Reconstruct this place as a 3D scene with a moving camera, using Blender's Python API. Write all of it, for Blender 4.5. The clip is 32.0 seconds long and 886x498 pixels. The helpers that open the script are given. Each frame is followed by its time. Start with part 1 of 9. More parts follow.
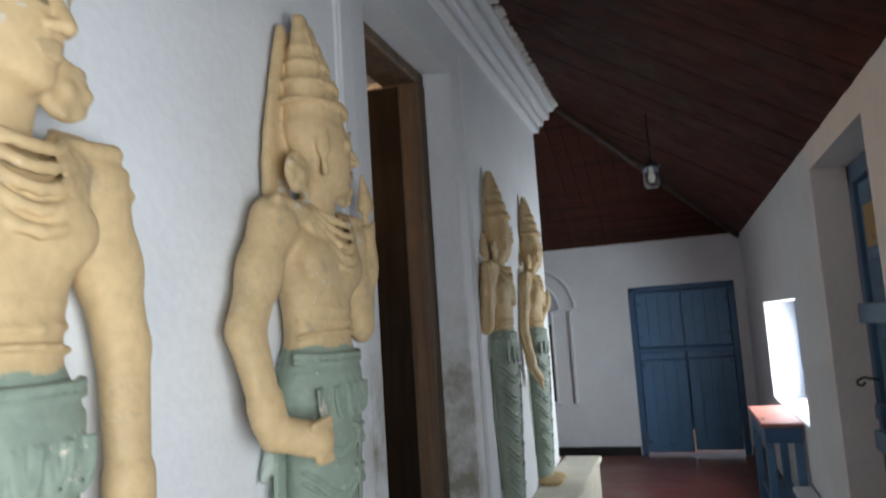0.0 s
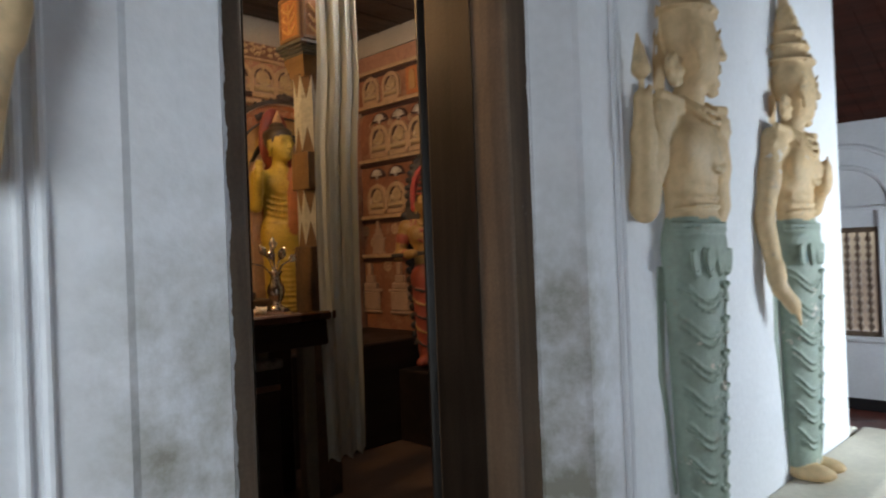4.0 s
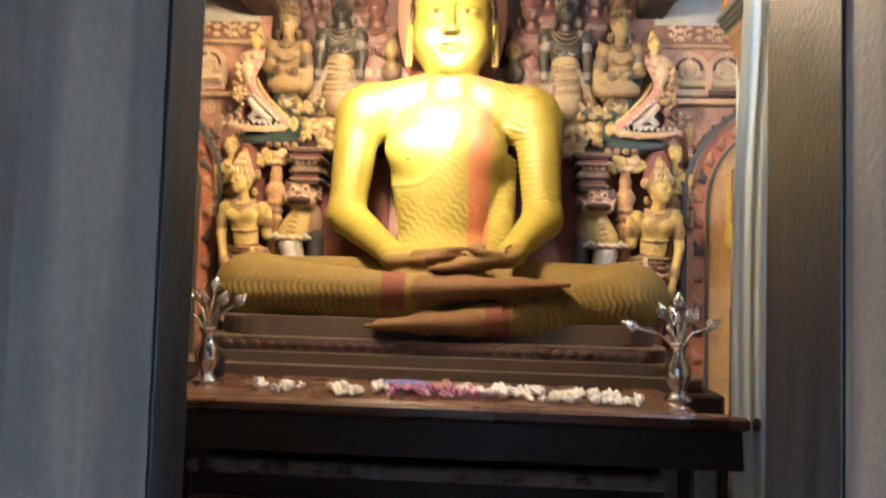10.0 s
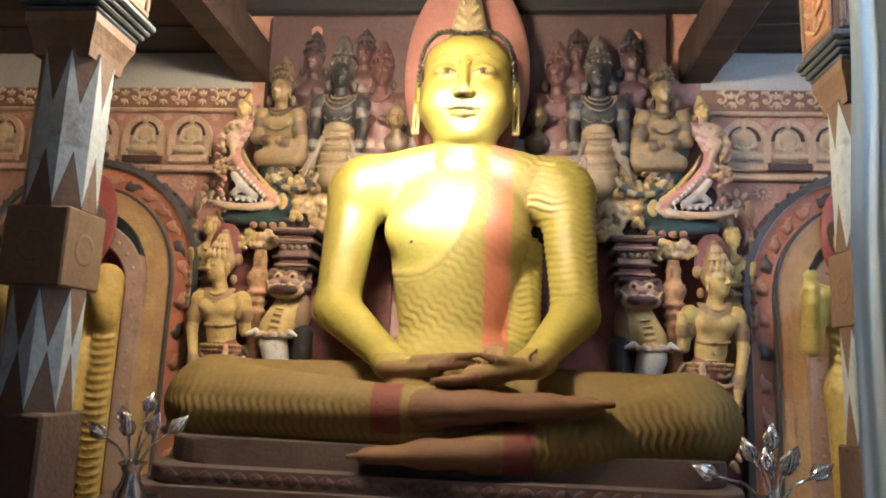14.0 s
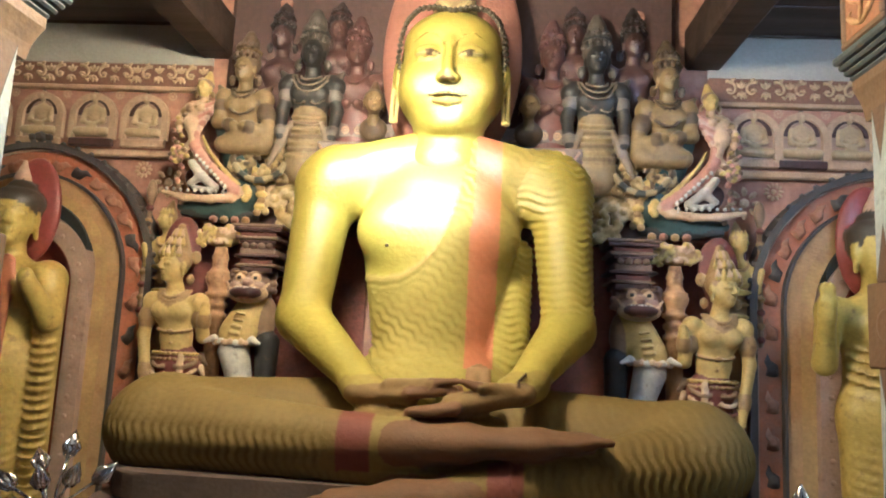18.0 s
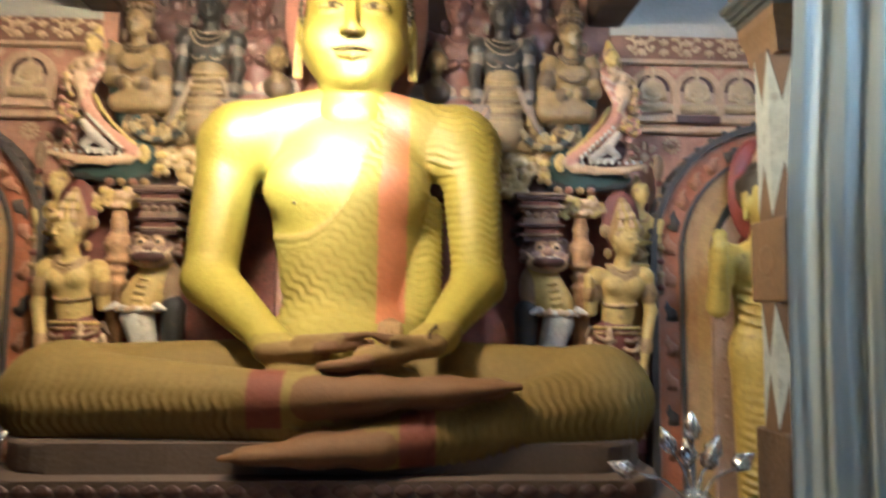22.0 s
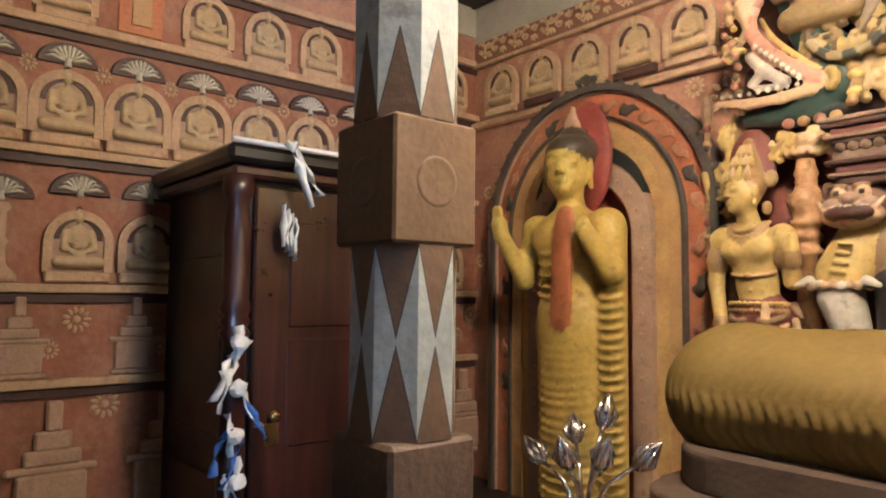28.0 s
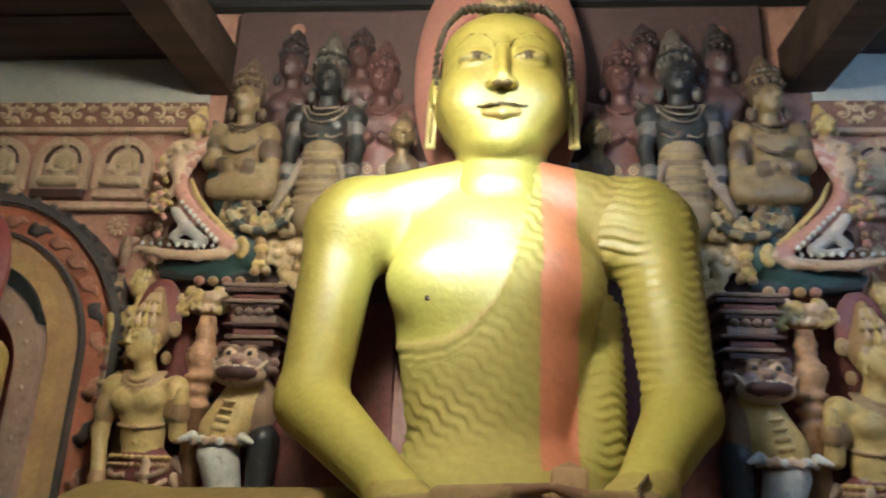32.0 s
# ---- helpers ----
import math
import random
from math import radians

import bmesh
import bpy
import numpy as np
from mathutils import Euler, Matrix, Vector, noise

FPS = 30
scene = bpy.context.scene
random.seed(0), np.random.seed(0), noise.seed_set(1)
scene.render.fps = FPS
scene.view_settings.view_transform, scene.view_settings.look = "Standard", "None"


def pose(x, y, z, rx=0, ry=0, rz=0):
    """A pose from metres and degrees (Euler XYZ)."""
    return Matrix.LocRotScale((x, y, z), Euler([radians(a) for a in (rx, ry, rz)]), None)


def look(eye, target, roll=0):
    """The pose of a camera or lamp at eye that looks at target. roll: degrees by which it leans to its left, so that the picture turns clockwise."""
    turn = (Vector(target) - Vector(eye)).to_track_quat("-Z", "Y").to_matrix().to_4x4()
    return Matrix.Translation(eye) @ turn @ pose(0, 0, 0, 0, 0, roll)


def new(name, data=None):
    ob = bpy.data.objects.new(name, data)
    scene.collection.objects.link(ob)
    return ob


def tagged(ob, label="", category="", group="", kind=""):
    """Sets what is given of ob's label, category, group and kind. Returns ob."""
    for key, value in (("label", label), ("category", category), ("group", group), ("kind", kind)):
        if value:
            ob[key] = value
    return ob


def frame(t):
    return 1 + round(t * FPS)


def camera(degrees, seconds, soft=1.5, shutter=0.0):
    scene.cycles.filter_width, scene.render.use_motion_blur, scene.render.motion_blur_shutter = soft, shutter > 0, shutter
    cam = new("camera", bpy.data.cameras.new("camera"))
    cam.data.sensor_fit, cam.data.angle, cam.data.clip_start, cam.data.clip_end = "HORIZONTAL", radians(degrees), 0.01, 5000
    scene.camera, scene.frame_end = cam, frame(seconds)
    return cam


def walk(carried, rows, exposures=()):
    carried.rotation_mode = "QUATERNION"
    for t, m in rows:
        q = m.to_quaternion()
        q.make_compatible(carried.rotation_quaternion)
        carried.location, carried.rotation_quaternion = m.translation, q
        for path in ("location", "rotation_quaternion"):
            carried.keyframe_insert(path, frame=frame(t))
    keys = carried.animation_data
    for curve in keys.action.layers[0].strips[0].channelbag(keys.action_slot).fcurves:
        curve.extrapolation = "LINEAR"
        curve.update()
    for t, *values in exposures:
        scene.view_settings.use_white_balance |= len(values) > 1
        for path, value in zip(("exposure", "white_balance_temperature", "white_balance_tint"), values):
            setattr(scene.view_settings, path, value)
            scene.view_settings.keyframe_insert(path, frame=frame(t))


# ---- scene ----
cam = camera(64.8, 32.0, 2.0, 0.5)
PATH = [
    (0, (-3.005, -1.021, 1.583), (-1.118, -0.402, 1.812), -3.7),
    (0.5, (-2.829, -1.085, 1.581), (-0.954, -0.399, 1.687), -3.5),
    (1, (-2.577, -1.074, 1.582), (-0.707, -0.4, 1.797), -2.2),
    (1.5, (-2.343, -1.103, 1.556), (-0.515, -0.309, 1.718), -4.3),
    (2, (-2.119, -1.154, 1.549), (-0.389, -0.154, 1.632), -3.1),
    (2.5, (-1.852, -1.117, 1.507), (-0.092, -0.167, 1.534), -2.6),
    (3, (-1.629, -1.093, 1.514), (0.048, -0.004, 1.495), -3.7),
    (3.5, (-1.404, -1.1, 1.489), (0.115, 0.199, 1.568), -1.9),
    (4, (-1.193, -1.06, 1.475), (0.228, 0.347, 1.487), -2.2),
    (4.5, (-1.027, -1.015, 1.482), (0.196, 0.567, 1.499), -0.6),
    (6.5, (-0.341, -0.917, 1.572), (0.035, 1.045, 1.659), 2.7),
    (7, (-0.199, -0.965, 1.59), (-0.06, 1.025, 1.725), 3.4),
    (7.5, (-0.177, -0.929, 1.612), (-0.099, 1.058, 1.83), 1.6),
    (8, (-0.163, -0.876, 1.631), (-0.08, 1.101, 1.922), 3.4),
    (8.5, (-0.158, -0.797, 1.615), (-0.089, 1.183, 1.89), 2.1),
    (9, (-0.125, -0.694, 1.587), (-0.136, 1.298, 1.756), 0.7),
    (9.5, (-0.094, -0.577, 1.599), (-0.203, 1.408, 1.813), -0.5),
    (10, (-0.1, -0.484, 1.583), (-0.208, 1.511, 1.681), 1.7),
    (10.5, (-0.127, -0.375, 1.551), (-0.102, 1.625, 1.568), 0.8),
    (11, (-0.146, -0.294, 1.556), (-0.136, 1.706, 1.556), 1.1),
    (11.5, (-0.117, -0.205, 1.571), (-0.218, 1.772, 1.851), 1.3),
    (12, (-0.139, -0.125, 1.621), (-0.155, 1.844, 1.973), 2.8),
    (12.5, (-0.157, -0.029, 1.635), (-0.119, 1.941, 1.977), 0.7),
    (13, (-0.143, 0.037, 1.685), (-0.233, 2.009, 2.007), 2.7),
    (13.5, (-0.082, 0.043, 1.678), (-0.257, 2.007, 2.014), 2.9),
    (14, (-0.086, 0.05, 1.674), (-0.265, 2.013, 2.009), 2.3),
    (14.5, (-0.134, 0.202, 1.717), (-0.267, 2.173, 2.029), 2.7),
    (16.5, (-0.054, 0.293, 1.801), (-0.314, 2.257, 2.078), 2.6),
    (17, (-0.096, 0.314, 1.801), (-0.195, 2.279, 2.163), 2.5),
    (17.5, (-0.108, 0.303, 1.8), (-0.245, 2.273, 2.123), 2.8),
    (18, (-0.098, 0.296, 1.815), (-0.229, 2.274, 2.08), 2.9),
    (18.5, (-0.094, 0.273, 1.826), (-0.183, 2.254, 2.087), 2.3),
    (19, (-0.084, 0.226, 1.804), (-0.193, 2.208, 2.049), 1.8),
    (19.5, (-0.083, 0.27, 1.812), (-0.121, 2.259, 2.012), 1.3),
    (20, (-0.098, 0.273, 1.8), (-0.15, 2.255, 2.065), 2.4),
    (20.5, (-0.1, 0.244, 1.817), (-0.155, 2.228, 2.059), 2.1),
    (21, (-0.09, 0.262, 1.817), (-0.132, 2.244, 2.081), 2.1),
    (21.5, (-0.074, 0.259, 1.811), (-0.098, 2.246, 2.041), 2.1),
    (22, (-0.067, 0.3, 1.774), (0.035, 2.289, 1.957), 0.6),
    (22.5, (-0.081, 0.352, 1.742), (0.293, 2.317, 1.707), 1.5),
    (23, (-0.136, 0.417, 1.736), (0.119, 2.4, 1.681), 3.0),
    (23.5, (-0.134, 0.539, 1.73), (-0.084, 2.528, 1.928), 0.8),
    (24, (-0.16, 0.627, 1.7), (-0.226, 2.567, 2.18), 2.8),
    (24.5, (-0.229, 0.719, 1.739), (-0.271, 2.644, 2.279), 1.3),
    (25, (-0.254, 0.818, 1.759), (-0.659, 2.746, 2.103), 0.6),
    (25.5, (-0.227, 0.871, 1.729), (-1.126, 2.605, 2.16), 1.1),
    (26, (-0.203, 0.888, 1.747), (-1.425, 2.43, 2.105), 0.5),
    (26.5, (-0.247, 0.895, 1.749), (-1.601, 2.339, 2.033), 0.2),
    (28.5, (-0.277, 0.861, 1.735), (-1.823, 2.125, 1.845), 0.4),
    (29, (-0.281, 0.879, 1.759), (-1.596, 2.376, 1.92), 2.3),
    (29.5, (-0.277, 0.86, 1.764), (-1.305, 2.554, 2.034), 2.9),
    (30, (-0.246, 0.87, 1.759), (-1.074, 2.656, 2.11), 3.4),
    (30.5, (-0.259, 0.823, 1.79), (-0.865, 2.69, 2.176), 3.7),
    (31, (-0.231, 0.87, 1.76), (-0.65, 2.761, 2.261), 4.3),
    (31.5, (-0.2, 0.955, 1.707), (-0.545, 2.823, 2.331), 4.9),
    (32, (-0.25, 0.896, 1.759), (-0.418, 2.805, 2.33), 2.3),
]
EXPOSURES = [(0.0, -0.52, 7600, 24), (2.0, -0.1, 7600, 24), (3.0, 0.06, 7900, 25), (4.0, 0.03, 7200, 23), (6.5, 0.72, 7200, 20), (8.0, 0.88, 7100, 23), (9.0, 1.38, 6400, 21), (10.0, 1.7, 4800, 9), (11.0, 1.87, 4500, 11), (12.0, 1.27, 4300, 11), (18.0, 1.17, 4130, 4), (22.0, 1.22, 4250, 4), (23.0, 1.27, 4650, 11), (24.0, 1.02, 3800, -3), (25.0, 0.92, 3900, 0), (26.0, 0.92, 4400, 14), (28.5, 1.5, 4450, 9), (30.0, 1.0, 4350, 9), (31.0, 0.72, 3850, 0), (32.0, 0.57, 3750, -1)]
walk(cam, [(t, look(eye, target, roll)) for t, eye, target, roll in PATH], EXPOSURES)

# ---- light ----
world = bpy.data.worlds.new("world")
scene.world = world
world.use_nodes = True
wn = world.node_tree
sky = wn.nodes.new("ShaderNodeTexSky")
sky.sky_type = "NISHITA"
sky.sun_disc = False
sky.sun_elevation, sky.sun_rotation = radians(50), radians(150)
sky.ground_albedo = 0.3
wn.links.new(sky.outputs[0], wn.nodes["Background"].inputs[0])
wn.nodes["Background"].inputs[1].default_value = 0.1


def lamp(name, kind, m, energy, color=(1, 1, 1), **settings):
    data = bpy.data.lights.new(name, kind)
    data.energy, data.color = energy, color
    for key, value in settings.items():
        if key == "size":
            data.shape, (data.size, data.size_y) = "RECTANGLE", value
        elif key == "angle":
            data.angle = value
        elif key == "cone":
            data.spot_size, data.spot_blend = value
        elif key == "soft":
            data.shadow_soft_size = value
    ob = new(name, data)
    ob.matrix_world = m
    return ob


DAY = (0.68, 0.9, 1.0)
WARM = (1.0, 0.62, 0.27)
SPOT_WHITE = (1.0, 0.8, 0.47)
lamp("sun", "SUN", look((3, -8, 9), (0, 0, 0)), 2.1, (1, 0.95, 0.88), angle=radians(0.5))
lamp("window_light_front", "AREA", look((3.2, -2.08, 1.15), (3.2, 1.6, 0.45)), 150, DAY, size=(0.95, 0.72))
lamp("window_light_rear", "AREA", look((-3.0, -2.0, 1.15), (-2.0, 2, 0.9)), 126, DAY, size=(1.9, 1.3))
lamp("window_light_end", "AREA", look((5.62, 0.7, 1.1), (0, 0.6, 1.0)), 8, DAY, size=(0.5, 0.9))
for tag, lx, aim in (("a", -0.62, (-0.43, 2.5, 2.33)), ("b", 0.11, (-0.29, 2.5, 2.42))):
    lamp("spot_light_" + tag, "SPOT", look((lx, 1.66, 2.86), aim), 85, SPOT_WHITE, cone=(radians(33), 1.0), soft=0.03)
# added fill with no fixture of its own, for the spot lamps' stray light
lamp("shrine_fill_wide", "SPOT", look((-0.6, 1.72, 2.8), (-0.45, 2.9, 2.2)), 18, WARM, cone=(radians(165), 1.0), soft=0.1)
lamp("shrine_fill_point", "POINT", pose(-0.5, 1.74, 2.8), 58, WARM, soft=0.1)
lamp("bulb_light", "POINT", pose(1.09, 1.6, 2.8), 17, (1.0, 0.93, 0.82), soft=0.04)


# ---- materials ----
def material(name, color=(0.5, 0.5, 0.5), rough=0.6, metal=0.0, vary=0.15, scale=6.0, bump=0.15, fine=90.0, stain=None, attribute=None, wave=None, coat=0.0, spec=0.5):
    """A painted surface: colour with large and small variation, stains and relief."""
    m = bpy.data.materials.new(name)
    m.use_nodes = True
    t = m.node_tree
    link, make = t.links.new, t.nodes.new
    b = t.nodes["Principled BSDF"]
    b.inputs["Roughness"].default_value, b.inputs["Metallic"].default_value = rough, metal
    b.inputs["Coat Weight"].default_value = coat
    b.inputs["Specular IOR Level"].default_value = spec
    tc = make("ShaderNodeTexCoord")
    big = make("ShaderNodeTexNoise")
    big.inputs["Scale"].default_value, big.inputs["Detail"].default_value, big.inputs["Roughness"].default_value = scale, 6, 0.62
    link(tc.outputs["Object"], big.inputs["Vector"])
    small = make("ShaderNodeTexNoise")
    small.inputs["Scale"].default_value, small.inputs["Detail"].default_value = fine, 4
    link(tc.outputs["Object"], small.inputs["Vector"])
    if attribute:
        src = make("ShaderNodeAttribute")
        src.attribute_name = attribute
        base = src.outputs["Color"]
    else:
        src = make("ShaderNodeRGB")
        src.outputs[0].default_value = (*color, 1)
        base = src.outputs[0]
    mr = make("ShaderNodeMapRange")
    mr.inputs["From Min"].default_value, mr.inputs["From Max"].default_value = 0.25, 0.75
    mr.inputs["To Min"].default_value, mr.inputs["To Max"].default_value = 1 - vary, 1 + vary
    link(big.outputs[0], mr.inputs[0])
    ms = make("ShaderNodeMapRange")
    ms.inputs["From Min"].default_value, ms.inputs["From Max"].default_value = 0.3, 0.7
    ms.inputs["To Min"].default_value, ms.inputs["To Max"].default_value = 1 - vary * 0.45, 1 + vary * 0.45
    link(small.outputs[0], ms.inputs[0])
    mul = make("ShaderNodeMath")
    mul.operation = "MULTIPLY"
    link(mr.outputs[0], mul.inputs[0])
    link(ms.outputs[0], mul.inputs[1])
    vm = make("ShaderNodeVectorMath")
    vm.operation = "SCALE"
    link(base, vm.inputs[0])
    link(mul.outputs[0], vm.inputs["Scale"])
    out = vm.outputs[0]
    if stain:
        scol, lo, hi, sscale = stain
        sn = make("ShaderNodeTexNoise")
        sn.inputs["Scale"].default_value, sn.inputs["Detail"].default_value, sn.inputs["Roughness"].default_value = sscale, 8, 0.7
        link(tc.outputs["Object"], sn.inputs["Vector"])
        sr = make("ShaderNodeMapRange")
        sr.inputs["From Min"].default_value, sr.inputs["From Max"].default_value = lo, hi
        link(sn.outputs[0], sr.inputs[0])
        mx = make("ShaderNodeMix")
        mx.data_type = "RGBA"
        link(sr.outputs[0], mx.inputs["Factor"])
        link(out, mx.inputs["A"])
        mx.inputs["B"].default_value = (*scol, 1)
        out = mx.outputs["Result"]
    link(out, b.inputs["Base Color"])
    rr = make("ShaderNodeMapRange")
    rr.inputs["From Min"].default_value, rr.inputs["From Max"].default_value = 0.3, 0.7
    rr.inputs["To Min"].default_value, rr.inputs["To Max"].default_value = max(0.03, rough - 0.1), min(1, rough + 0.1)
    link(big.outputs[0], rr.inputs[0])
    link(rr.outputs[0], b.inputs["Roughness"])
    height = small.outputs[0]
    ad = make("ShaderNodeMath")
    ad.operation = "MULTIPLY_ADD"
    link(big.outputs[0], ad.inputs[0])
    ad.inputs[1].default_value = 1.5
    link(height, ad.inputs[2])
    height = ad.outputs[0]
    if wave:
        # clean paint shines, dusty paint is dull
        po, pm = make("ShaderNodeAttribute"), make("ShaderNodeMapRange")
        po.attribute_name = "polish"
        pm.inputs["To Min"].default_value, pm.inputs["To Max"].default_value = 0.68, 0.46
        link(po.outputs["Fac"], pm.inputs[0])
        link(pm.outputs[0], b.inputs["Roughness"])
        sm = make("ShaderNodeMapRange")
        sm.inputs["To Min"].default_value, sm.inputs["To Max"].default_value = 0.2, 0.9
        link(po.outputs["Fac"], sm.inputs[0])
        link(sm.outputs[0], b.inputs["Specular IOR Level"])
        # ridges that follow a stored phase where the stored cover says cloth
        ph, cover = make("ShaderNodeAttribute"), make("ShaderNodeAttribute")
        ph.attribute_name, cover.attribute_name = "phase", "cover"
        turns, si = make("ShaderNodeMath"), make("ShaderNodeMath")
        turns.operation, si.operation = "DIVIDE", "FRACT"
        link(ph.outputs["Fac"], turns.inputs[0])
        turns.inputs[1].default_value = -6.28319
        link(turns.outputs[0], si.inputs[0])
        cm = make("ShaderNodeMath")
        cm.operation = "MULTIPLY"
        link(si.outputs[0], cm.inputs[0])
        link(cover.outputs["Fac"], cm.inputs[1])
        am = make("ShaderNodeMath")
        am.operation = "MULTIPLY_ADD"
        link(cm.outputs[0], am.inputs[0])
        am.inputs[1].default_value = wave
        link(height, am.inputs[2])
        height = am.outputs[0]
    bp = make("ShaderNodeBump")
    bp.inputs["Strength"].default_value, bp.inputs["Distance"].default_value = bump, 0.01
    link(height, bp.inputs["Height"])
    link(bp.outputs[0], b.inputs["Normal"])
    return m


def grain(name, dark, light, rough=0.5, axis=2, scale=8.0, coat=0.0, stain=None):
    """Wood with its grain along one axis."""
    m = material(name, light, rough, 0, 0.25, 5, 0.12, 120, stain, None, None, coat)
    t = m.node_tree
    link, make = t.links.new, t.nodes.new
    tc = [n for n in t.nodes if n.type == "TEX_COORD"][0]
    mp = make("ShaderNodeMapping")
    sc = [scale * 4] * 3
    sc[axis] = scale * 0.25
    mp.inputs["Scale"].default_value = sc
    link(tc.outputs["Object"], mp.inputs["Vector"])
    wn = make("ShaderNodeTexNoise")
    wn.inputs["Scale"].default_value, wn.inputs["Detail"].default_value = 1.0, 7
    wn.inputs["Distortion"].default_value = 0.6
    link(mp.outputs[0], wn.inputs["Vector"])
    cr = make("ShaderNodeValToRGB")
    cr.color_ramp.elements[0].position, cr.color_ramp.elements[1].position = 0.3, 0.72
    cr.color_ramp.elements[0].color, cr.color_ramp.elements[1].color = (*dark, 1), (*light, 1)
    link(wn.outputs[0], cr.inputs[0])
    vm = [n for n in t.nodes if n.type == "VECT_MATH"][0]
    link(cr.outputs[0], vm.inputs[0])
    return m


